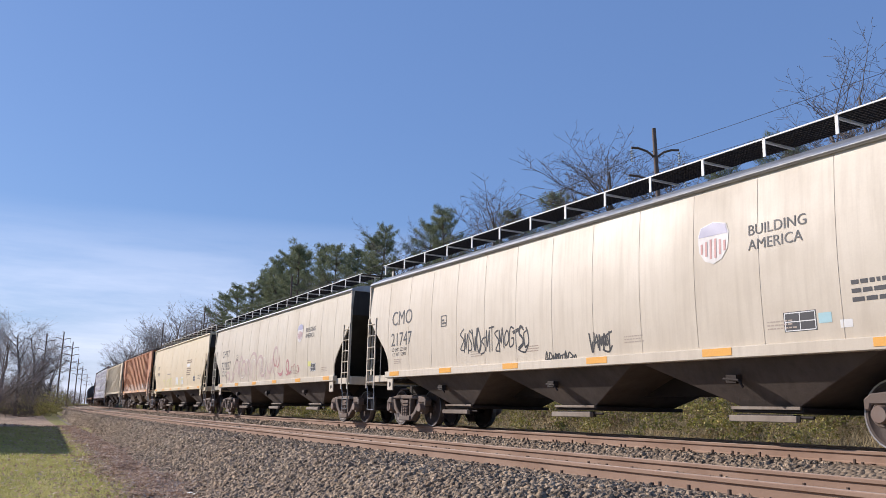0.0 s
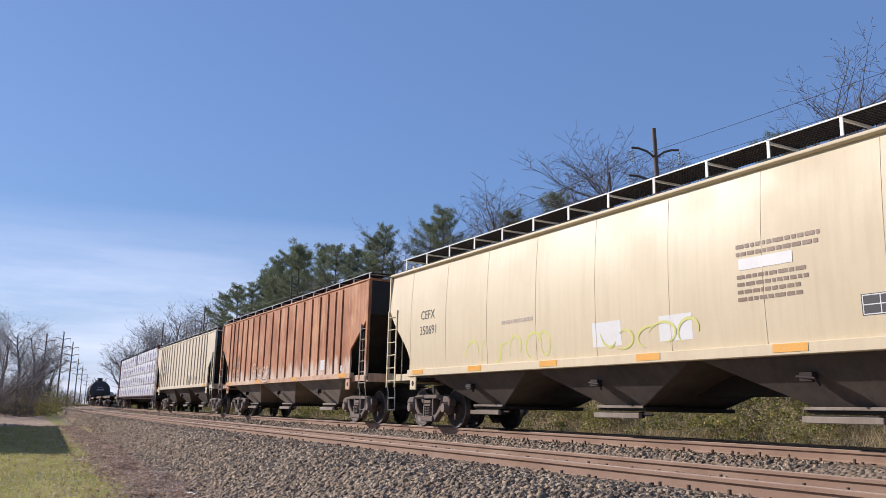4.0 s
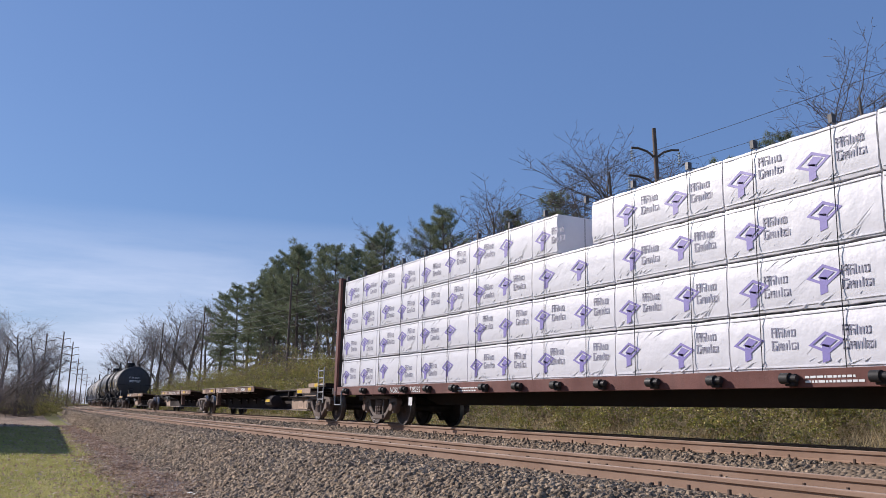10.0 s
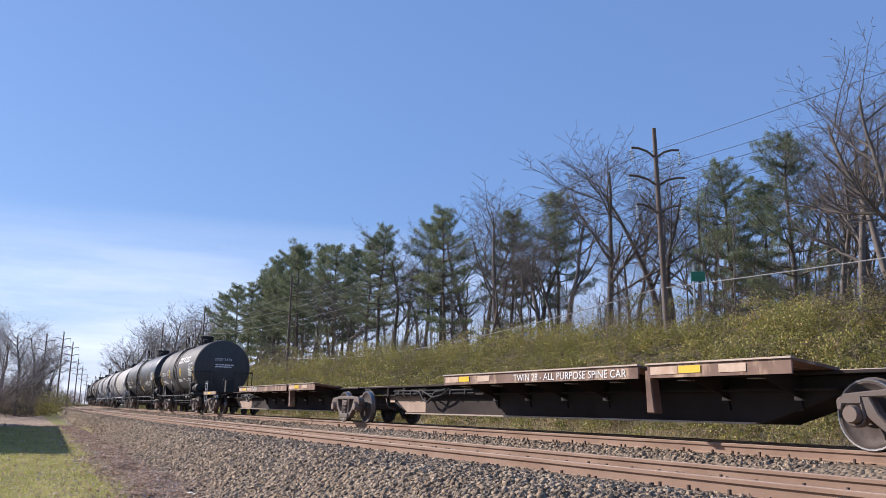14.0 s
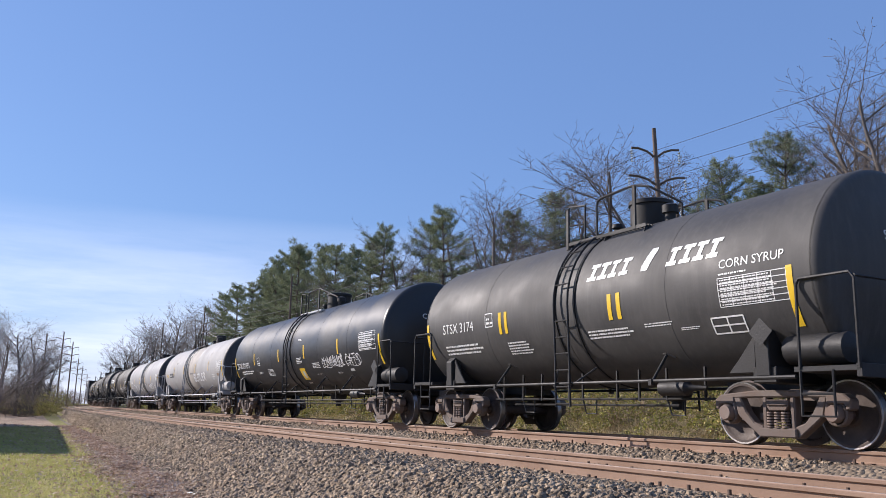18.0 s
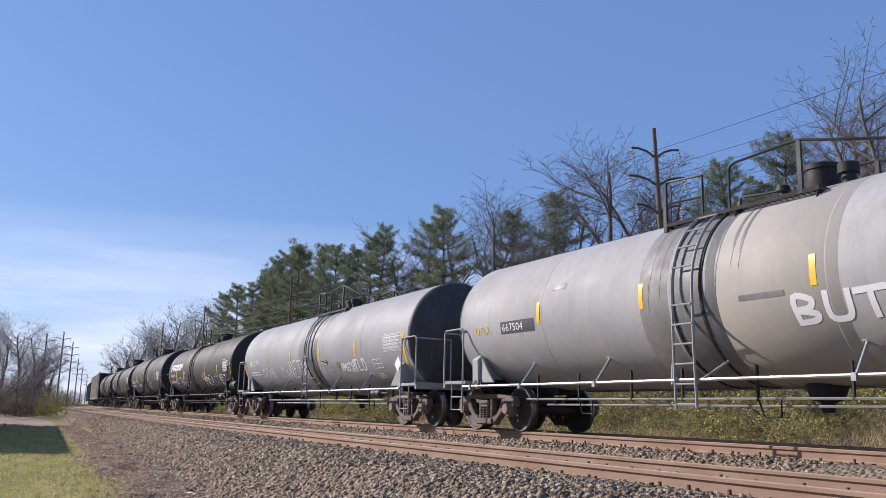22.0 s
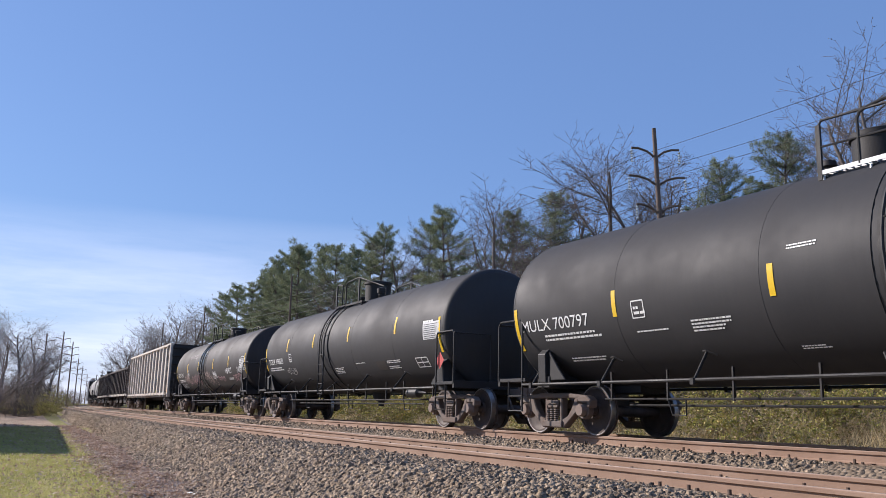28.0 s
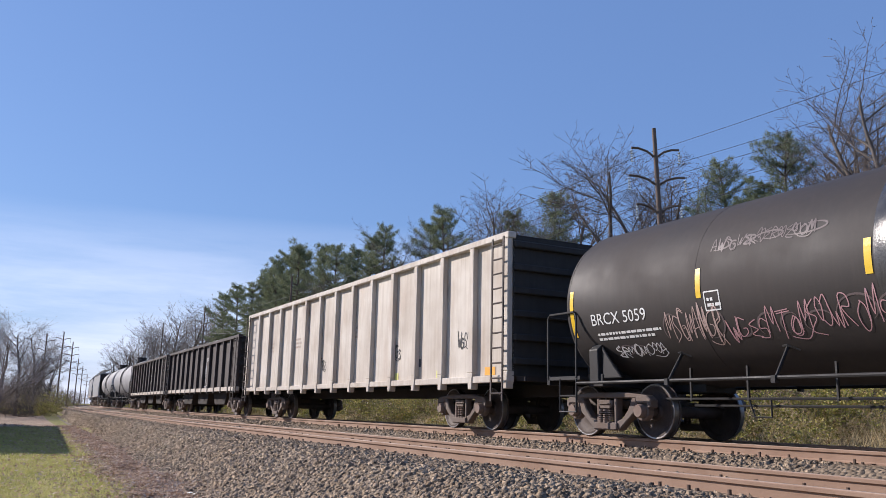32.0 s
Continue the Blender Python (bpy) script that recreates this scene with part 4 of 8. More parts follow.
            if not ribbed:
                part("ladder", ladder(*sorted((sx * (H + 0.02), sx * (H + 0.06))), sy * 0.9, sill, walk_z - 0.1, 9, 0.015), opts.get("ladder_paint", paint), car)
        br = Shape().lathe([(-0.02, 0.22), (-0.02, 0.25), (0.02, 0.25), (0.02, 0.22)], 18, "x", (sx * (H - 0.35), -0.65, 2.0), True)
        for a in range(3):
            c, q = math.cos(a * 2.09) * 0.23, math.sin(a * 2.09) * 0.23
            br.rod((sx * (H - 0.35), -0.65, 2.0), (sx * (H - 0.35), -0.65 + c, 2.0 + q), 0.012)
        br.rod((sx * (H - 0.35), -0.65, 2.0), (sx * (H - 0.55), -0.65, 2.0), 0.03)
        part("brake_wheel", br, MAT["dark"], car)
        tank = Shape().lathe([(-0.45, 0.05), (-0.4, 0.16), (0.4, 0.16), (0.45, 0.05)], 12, "x", (sx * (H - cut - 0.1), 0.35, sill + 0.2))
        part("air_reservoir", tank, MAT["dark"], car, smooth=40)
    walkway(car, H - 0.1, walk_z, opts.get("walk_y", 1.25), opts.get("walk_paint", MAT["galv"]), 1.15, opts.get("rim"))
    couplers(car, H + 0.05)
    for x in (-half_truck, half_truck):
        truck(car, x)
    # conspicuity stripes along the sill
    n = opts.get("stripes", 6)
    for i in range(n):
        x = -H + cut + 0.2 + (2 * (H - cut) - 1.0) * i / (n - 1)
        part("reflector", on_side(panel(0.55, 0.11), x, sill - 0.09, -W - 0.016), MAT["orange"], car, "orange reflective stripe")
    FLANK[0] = None if ribbed else (sill, eave)
    return car


def decal(car, shape, material, x, z, y=-1.6, wrap=None, name="lettering", label=""):
    if name == "lettering":
        for letter in pieces(shape):
            part("letter", on_side(letter, x, z, y, wrap=wrap), material, car, label)
        return
    ob = part(name, on_side(shape, x, z, y, wrap=wrap), material, car, label)
    if name == "small_print":
        tagged(ob, kind="stuff")


def head_depth(r, R):
    """How far a dished tank head stands out at the radius r."""
    k = R - 0.2
    if r >= k:
        return 0.15 * math.sqrt(max(0.0, 1 - ((r - k) / 0.2) ** 2))
    return 0.15 + 0.3 * (1 - (r / k) ** 2)


def on_head(shape, H, R, cz, y, z):
    """Lays a flat shape on the leading tank head."""
    pts = []
    for px, _, pz in shape.v:
        a, b = y + px, z + pz - cz
        pts.append((H + head_depth(min(R, math.hypot(a, b)), R) + 0.012, a, cz + b))
    return Shape().add(pts, shape.f)


def table(w, h, rows, cols, t=0.012):
    """The ruled outline of a data panel."""
    s = Shape()
    for i in range(rows + 1):
        z = h * i / rows
        s.add([(0, 0, z - t / 2), (w, 0, z - t / 2), (w, 0, z + t / 2), (0, 0, z + t / 2)], [(0, 1, 2, 3)])
    for j in range(cols + 1):
        x = w * j / cols
        for i in range(rows):
            a, b = h * i / rows, h * (i + 1) / rows
            s.add([(x - t / 2, 0, a), (x + t / 2, 0, a), (x + t / 2, 0, b), (x - t / 2, 0, b)], [(0, 1, 2, 3)])
    return s


def strokes(lines, w, h, thick):
    """Hand-drawn strokes: polylines in unit squares laid side by side, scaled to w by h."""
    s = Shape()
    n = len(lines)
    for k, glyph in enumerate(lines):
        for poly in glyph:
            pts = [((k + 0.1 + 0.78 * a) * w / n, b * h) for a, b in poly]
            for (x0, z0), (x1, z1) in zip(pts, pts[1:]):
                d = math.hypot(x1 - x0, z1 - z0) or 1
                nx, nz = -(z1 - z0) / d * thick / 2, (x1 - x0) / d * thick / 2
                ex, ez = (x1 - x0) / d * thick * 0.3, (z1 - z0) / d * thick * 0.3
                s.add([(x0 + nx - ex, 0, z0 + nz - ez), (x0 - nx - ex, 0, z0 - nz - ez), (x1 - nx + ex, 0, z1 - nz + ez), (x1 + nx + ex, 0, z1 + nz + ez)], [(0, 1, 2, 3)])
    return s


def tank_car(name, label, half_truck, half_shell, paint, opts):
    """Tank car: lathe-turned shell with dished heads, saddles, ladder band, top fittings and rails."""
    FLANK[0] = None
    car = thing(name, label, "tank car", "cars of the freight train")
    R, cz, H = opts.get("r", 1.48), opts.get("cz", 2.5), half_shell
    dome = [(head_depth(r, R), r) for r in (0.02, R * 0.3, R * 0.55, R * 0.75, R - 0.2, R - 0.13, R - 0.07, R - 0.02)] + [(0.0, R)]
    prof = [(-H, R)]
    seams = opts.get("seams", 5)
    for i in range(1, seams):
        x = -H + 2 * H * i / seams
        prof += [(x - 0.012, R), (x - 0.010, R + 0.003), (x + 0.010, R + 0.003), (x + 0.012, R)]
    prof.append((H, R))
    part("shell", Shape().lathe(prof, 56, "x", (0, 0, cz)), paint, car, smooth=35)
    for sx in (-1, 1):
        # a separate head paint is darker: shade put into the colour
        part("head", Shape().lathe([(sx * (H + a), r) for a, r in dome] + [(sx * H - sx * 0.03, R)], 56, "x", (0, 0, cz)), opts.get("head_paint", paint), car, "dished head darkened for shade" if opts.get("head_paint") else "", smooth=50)
    lx = opts.get("ladder", 0.0)
    steel = MAT["black"]
    # stub sills, bolsters and head braces
    for sx in (-1, 1):
        s = Shape().span(*sorted((sx * (half_truck - 1.6), sx * (H + 0.55))), -0.35, 0.35, 0.78, 1.12)
        s.span(sx * half_truck - 0.2, sx * half_truck + 0.2, -1.35, 1.35, 0.86, 1.08)
        part("stub_sill", s, steel, car, bevel=0.012)
        for sy in (-1, 1):
            sad = Shape()
            out = [(1.38 * sy, 0.95), (1.4 * sy, 1.5), (1.28 * sy, 1.6), (0.6 * sy, 1.05), (0.6 * sy, 0.95)]
            sad.slab(out[::-sy], sx * half_truck - 0.12, sx * half_truck + 0.12)
            g0 = sx * half_truck - sx * 0.16
            sad.prism([(g0, 1.0), (g0 - sx * 0.5, 1.0), (g0 - sx * 0.3, 1.2), (g0, 1.55)][::-sx], *sorted((sy * 1.28, sy * 1.33)))
            part("saddle", sad, paint if opts.get("same_saddle") else steel, car, bevel=0.012)
        e = Shape().span(*sorted((sx * (H - 0.35), sx * (H + 0.62))), -1.5, 1.5, 0.98, 1.05)
        e.span(*sorted((sx * (H + 0.55), sx * (H + 0.63))), -1.5, 1.5, 0.9, 1.07)
        part("end_platform", e, opts.get("platform", steel), car, bevel=0.006)
        for sy in (-1, 1):
            rail = Shape()
            x0, x1 = sx * (H - 0.25), sx * (H + 0.6)
            y = sy * 1.5
            rail.path([(x0, y, 1.02), (x0, y, 2.12), (x0 + 0.06 * sx, y, 2.2), (x1 - 0.06 * sx, y, 2.2), (x1, y, 2.12), (x1, y, 1.02)], 0.022, 7)
            rail.path([(x1, y, 2.15), (x1, y * 0.35, 2.15), (x1, y * 0.35, 1.05)], 0.022, 7)
            part("handrail", rail, opts.get("rail_paint", steel), car)
            st = Shape().path([(x0, y, 1.0), (x0, y, 0.42), (x0 + 0.48 * sx, y, 0.42), (x0 + 0.48 * sx, y, 1.0)], 0.02, 6)
            st.rod((x0, y, 0.7), (x0 + 0.48 * sx, y, 0.7), 0.018)
            part("step", st, opts.get("rail_paint", steel), car)
    # long side rails on brackets
    foot = opts.get("foot", 0.5)
    for sy in (-1, 1):
        part("side_rail", Shape().rod((-H + 0.3, sy * 1.52, 0.92), (H - 0.3, sy * 1.52, 0.92), 0.028, 8), opts.get("pipe", steel), car)
        for x in opts.get("brackets", (-7.2, -5.0, -2.95, 2.0, 4.6)):
            zt = 1.36
            yy = sy * (math.sqrt(R * R - (zt - cz) ** 2) + 0.005)
            br = Shape().rod((x + 0.1, sy * 1.5, 0.92), (x, yy, zt), 0.024)
            br.path([(x - 0.07, yy + sy * 0.012, zt + 0.01), (x, yy + sy * 0.012, zt + 0.02), (x + 0.16, yy - sy * 0.06, zt - 0.05)], 0.02)
            br.box(x + 0.1, sy * 1.52, 0.9, 0.07, 0.09, 0.1)
            part("rail_bracket", br, opts.get("pipe", steel), car)
        # ladder that follows the shell up to the platform
        lad = Shape()
        lean = 0.07
        for x in (lx - 0.21, lx + 0.21):
            pts = [(x + lean, sy * 1.57, foot), (x + lean * 0.6, sy * 1.57, 1.4), (x, sy * (R + 0.09), cz)]
            for i in range(1, 9):
                ang = (math.pi / 2 - 0.5) * i / 8
                pts.append((x, sy * (R + 0.09) * math.cos(ang), cz + (R + 0.09) * math.sin(ang)))
            lad.path(pts, 0.022, 6)
        n = int((cz + 0.1 - foot) / 0.3)
        for i in range(n):
            z = foot + 0.06 + 0.3 * i
            dx = lean * max(0, 1 - (z - foot) / (cz - foot))
            lad.rod((lx - 0.21 + dx, sy * 1.57, z), (lx + 0.21 + dx, sy * 1.57, z), 0.015)
        for i in range(1, 5):
            ang = (math.pi / 2 - 0.5) * i / 4.6
            lad.rod((lx - 0.21, sy * (R + 0.09) * math.cos(ang), cz + (R + 0.09) * math.sin(ang)), (lx + 0.21, sy * (R + 0.09) * math.cos(ang), cz + (R + 0.09) * math.sin(ang)), 0.015)
        for x in (lx - 0.55, lx + 0.6):
            lad.path([(lx + (x - lx) * 0.4, sy * 1.56, 0.85), (x, sy * 1.22, 1.2)], 0.02)
        part("ladder", lad, opts.get("rail_paint", steel), car)
    band = Shape().lathe([(lx + opts.get("band", -0.36) - 0.03, R), (lx + opts.get("band", -0.36) - 0.03, R + 0.012), (lx + opts.get("band", -0.36) + 0.03, R + 0.012), (lx + opts.get("band", -0.36) + 0.03, R)], 48, "x", (0, 0, cz), True)
    part("band", band, paint, car, smooth=35)
    for d in (-0.3, 0.3):
        strap = Shape().lathe([(lx + d - 0.025, R), (lx + d - 0.025, R + 0.022), (lx + d + 0.025, R + 0.022), (lx + d + 0.025, R)], 48, "x", (0, 0, cz), True)
        part("ladder_strap", strap, steel, car, smooth=35)
    if opts.get("sleeve"):
        # the ring of shell under the manway, darkened by spilled product
        s0, s1 = opts["sleeve"]
        sl = Shape().lathe([(s0, R - 0.002), (s0 + 0.01, R + 0.0035), (s1 - 0.01, R + 0.0035), (s1, R - 0.002)], 56, "x", (0, 0, cz), True)
        part("shell_ring", sl, opts["sleeve_paint"], car, "shell ring darkened by spilled product", smooth=35)
        rr = random.Random(int(H * 100) + seams)
        for i in range(opts.get("runs", 9)):
            off, wd, zb = rr.uniform(s0 + 0.15, s1 + 0.5), rr.uniform(0.015, 0.06), rr.uniform(1.3, 2.7)
            a0 = math.asin(max(-0.98, min(0.98, (zb - cz) / R)))
            n, run = 24, Shape()
            for j in range(n + 1):
                half = wd / 2 * min(1, 0.2 + 3 * j / n)
                run.v += [(-half, 0, j / n * R * (1.45 - a0)), (half, 0, j / n * R * (1.45 - a0))]
            run.f = [(2 * j, 2 * j + 1, 2 * j + 3, 2 * j + 2) for j in range(n)]
            part("spill_run", on_side(run, off, zb, 0, wrap=(R - 0.0015 + 0.00015 * i, cz)), opts["sleeve_paint"], car, "dried dark run below the manway", smooth=35)
    # manway, valve housing and top platform with rails
    top = cz + R
    post_x, hoop_a, hoop_b, tail = (lx + d for d in opts.get("top", (-0.6, 0.15, 1.3, 2.6)))
    mx, mr, mh = opts.get("man", (0.75, 0.42, 0.52))
    mx += lx
    part("manway", Shape().lathe([(-0.15, mr * 0.92), (mh - 0.1, mr * 0.92), (mh - 0.09, mr), (mh - 0.02, mr), (mh, mr * 0.9), (mh + 0.01, 0.1)], 26, "z", (mx, 0, top)), steel, car, smooth=35)
    part("valve", Shape().lathe([(-0.1, 0.1), (0.16, 0.1), (0.16, 0.15), (0.3, 0.15), (0.34, 0.06)], 12, "z", (mx + mr + 0.3, -0.2, top - 0.03)), steel, car, smooth=35)
    part("vent", Shape().lathe([(-0.1, 0.07), (0.1, 0.07), (0.12, 0.12), (0.2, 0.1)], 10, "z", (mx - mr - 0.25, -0.25, top - 0.03)), steel, car, smooth=35)
    d0, d1 = min(post_x, lx - 0.3), hoop_b + 0.3
    for sy in (-1, 1):
        pf = Shape()
        for i in range(5):
            pf.span(d0, d1, *sorted((sy * (0.6 + 0.075 * i), sy * (0.612 + 0.075 * i))), top - 0.2, top - 0.17)
        for i in range(int((d1 - d0) / 0.1) + 1):
            pf.span(d0 + 0.1 * i, d0 + 0.1 * i + 0.01, *sorted((sy * 0.6, sy * 0.9)), top - 0.198, top - 0.18)
        pf.span(d0, d1, *sorted((sy * 0.9, sy * 0.915)), top - 0.225, top - 0.165)
        for x in (d0 + 0.05, (d0 + d1) / 2, d1 - 0.05):
            pf.span(x - 0.02, x + 0.02, *sorted((sy * 0.45, sy * 0.9)), top - 0.25, top - 0.2)
            pf.rod((x, sy * 0.88, top - 0.22), (x, sy * 0.92, top - 0.42), 0.018)
        part("top_platform", pf, opts.get("deck_paint", steel), car, "open-grid platform on top of the tank")
        y = sy * 0.9
        gate = Shape().span(post_x - 0.035, post_x + 0.035, *sorted((y - 0.02, y + 0.02)), top - 0.3, top + 0.5)
        gate.path([(post_x, y, top + 0.48), (post_x + 0.06, y, top + 0.56), (lx - 0.1, y, top + 0.5)], 0.02, 6)
        gate.rod((post_x, y, top + 0.18), (lx - 0.1, y, top + 0.14), 0.016)
        gate.rod((lx - 0.1, y, top - 0.2), (lx - 0.1, y, top + 0.5), 0.02)
        part("ladder_gate", gate, steel, car)
        hr = Shape().path([(hoop_a, y, top - 0.2), (hoop_a, y, top + 0.42), (hoop_a + 0.04, y, top + 0.5), (hoop_a + 0.14, y, top + 0.54), (hoop_b - 0.2, y, top + 0.58), (hoop_b + 0.05, y, top + 0.57),
                           (hoop_b + 0.4, y, top + 0.47), (tail - 0.06, y * 0.75, top + 0.16), (tail, y * 0.7, top + 0.1), (tail, y * 0.7, top - 0.12)], 0.022, 7)
        part("safety_rail", hr, steel, car)
        if opts.get("second_hoop"):
            h2 = lx + 0.32
            part("safety_rail", Shape().path([(h2, y, top - 0.25), (h2, y, top + 0.42), (h2 + 0.05, y, top + 0.53), (h2 + 0.2, y, top + 0.55), (h2 + 0.7, y, top + 0.38), (tail, y * 0.8, top + 0.0), (tail, y * 0.8, top - 0.2)], 0.024, 7), steel, car)
        part("rail_post", Shape().span(hoop_b - 0.035, hoop_b + 0.035, *sorted((y - 0.02, y + 0.02)), top - 0.22, top + 0.57), steel, car)
    # under the belly: outlet, brake pipes on hangers
    u = Shape().lathe([(-0.34, 0.09), (-0.2, 0.1), (-0.15, 0.24), (0.05, 0.3), (0.2, 0.34)], 14, "z", (lx + 1.3, 0, cz - R - 0.05))
    part("outlet", u, steel, car, smooth=40)
    for y, z, a_, b_ in ((-0.85, 0.66, -half_truck + 1.2, half_truck - 1.2), (-0.6, 0.56, -half_truck + 1.6, half_truck - 2.4)):
        part("brake_pipe", Shape().rod((a_, y, z), (b_, y, z), 0.02), opts.get("pipe", steel), car)
    hg = random.Random(int(H * 37))
    for i in range(9):
        x = -half_truck + 1.6 + (2 * half_truck - 3.2) * i / 8 + hg.uniform(-0.2, 0.2)
        hang = Shape().span(x - 0.015, x + 0.015, -0.87, -0.83, 0.63, cz - math.sqrt(R * R - 0.85 * 0.85) + 0.03)
        if i % 3 == 1:
            hang.path([(x, -0.85, 0.66), (x + 0.1, -0.85, 0.4), (x + 0.4, -0.85, 0.4), (x + 0.4, -0.85, 0.66)], 0.014)
        part("pipe_hanger", hang, steel, car)
    bc = Shape().lathe([(-0.4, 0.03), (-0.36, 0.12), (0.2, 0.12), (0.26, 0.06), (0.6, 0.025)], 14, "x", (half_truck - 1.9, -1.1, 0.82))
    part("brake_cylinder", bc, steel, car, smooth=40)
    if opts.get("reservoir"):
        part("air_reservoir", Shape().lathe([(-0.5, 0.05), (-0.45, 0.2), (0.45, 0.2), (0.5, 0.05)], 14, "x", (half_truck + 0.75, -1.15, 1.3)), paint if opts.get("same_saddle") else steel, car, smooth=40)
    if opts.get("placard", True):
        p = Shape().add([(0, 0, -0.2), (0.2, 0, 0), (0, 0, 0.2), (-0.2, 0, 0)], [(0, 1, 2, 3)])
        part("placard", on_side(p, half_truck + 0.05, 1.55, -1.46), opts.get("placard_paint", steel), car, "diamond-shaped placard holder")
    couplers(car, H + 0.65)
    for x in (-half_truck, half_truck):
        truck(car, x)
    wrap = (R, cz)
    for x in opts.get("stripes", ()):
        h = opts.get("stripe_h", 0.45)
        part("reflector", on_side(panel(0.1, h, 4), x, opts.get("stripe_z", 2.2), 0, wrap=wrap), MAT["yellow"], car, "yellow reflective stripe")
    for x in opts.get("end_stripes", ()):
        part("reflector", on_side(panel(0.1, 0.85, 6), x, opts.get("end_z", 1.6), 0, wrap=wrap), MAT["yellow"], car, "yellow reflective stripe")
    return car, wrap


def gondola(name, label, half_truck, H, paint, opts):
    """High-sided open car with outside posts."""
    FLANK[0] = None
    car = thing(name, label, "gondola car", "cars of the freight train")
    top, bot, W, n = opts.get("top", 4.0), opts.get("bot", 1.05), 1.5, opts.get("posts", 15)
    for sy in (-1, 1):
        part("side_sheet", Shape().span(-H, H, *sorted((sy * W, sy * (W - 0.04))), bot, top), paint, car, bevel=0.004)
        part("top_chord", Shape().span(-H - 0.03, H + 0.03, *sorted((sy * (W - 0.06), sy * (W + 0.13))), top - 0.08, top + 0.06), paint, car, bevel=0.015)
        part("side_sill", Shape().span(-H, H, *sorted((sy * (W - 0.05), sy * (W + 0.1))), bot - opts.get("sill", 0.12), bot + 0.02), opts.get("sill_paint", paint), car, bevel=0.01)
        for i in range(n):
            x = -H + 0.1 + (2 * H - 0.2) * i / (n - 1)
            post = Shape().prism([(x - 0.11, bot + 0.1), (x + 0.11, bot + 0.1), (x + 0.09, top - 0.05), (x - 0.09, top - 0.05)], *sorted((sy * W, sy * (W + 0.12))))
            post.prism([(x - 0.07, bot - 0.25), (x + 0.07, bot - 0.25), (x + 0.11, bot + 0.1), (x - 0.11, bot + 0.1)], *sorted((sy * (W - 0.05), sy * (W + 0.12))))
            part("side_post", post, paint, car, bevel=0.012)
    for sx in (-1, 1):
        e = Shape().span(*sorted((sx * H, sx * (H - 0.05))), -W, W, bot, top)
        # end sheet and ribs carry the shade in their colour
        part("end_sheet", e, END_PAINT, car, "end sheet darkened for shade")
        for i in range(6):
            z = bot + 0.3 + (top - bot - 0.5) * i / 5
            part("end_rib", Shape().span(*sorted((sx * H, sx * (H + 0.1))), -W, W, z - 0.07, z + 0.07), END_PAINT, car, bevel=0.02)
        for sy in (-1, 1):
            part("ladder", ladder(*sorted((sx * (H - 0.05), sx * (H - 0.48))), sy * (W + 0.2), 0.6, top - 0.05, 11, 0.018), opts.get("ladder_paint", paint), car)
        part("end_platform", Shape().span(*sorted((sx * H, sx * (H + 0.35))), -1.4, 1.4, bot - 0.1, bot), MAT["dark"], car)
    part("floor", Shape().span(-H + 0.05, H - 0.05, -W + 0.04, W - 0.04, bot - 0.02, bot + 0.05), MAT["dark"], car)
    part("centre_sill", Shape().span(-H - 0.3, H + 0.3, -0.22, 0.22, 0.72, 1.0), MAT["dark"], car, bevel=0.01)
    if opts.get("tubs"):
        for x in (-half_truck + 2.6, 0, half_truck - 2.6):
            part("belly_tub", Shape().prism([(x - 1.4, bot - 0.15), (x - 1.0, 0.45), (x + 1.0, 0.45), (x + 1.4, bot - 0.15)], -1.2, 1.2), MAT["dark"], car, bevel=0.03)
    couplers(car, H + 0.3)
    for x in (-half_truck, half_truck):
        truck(car, x)
    return car


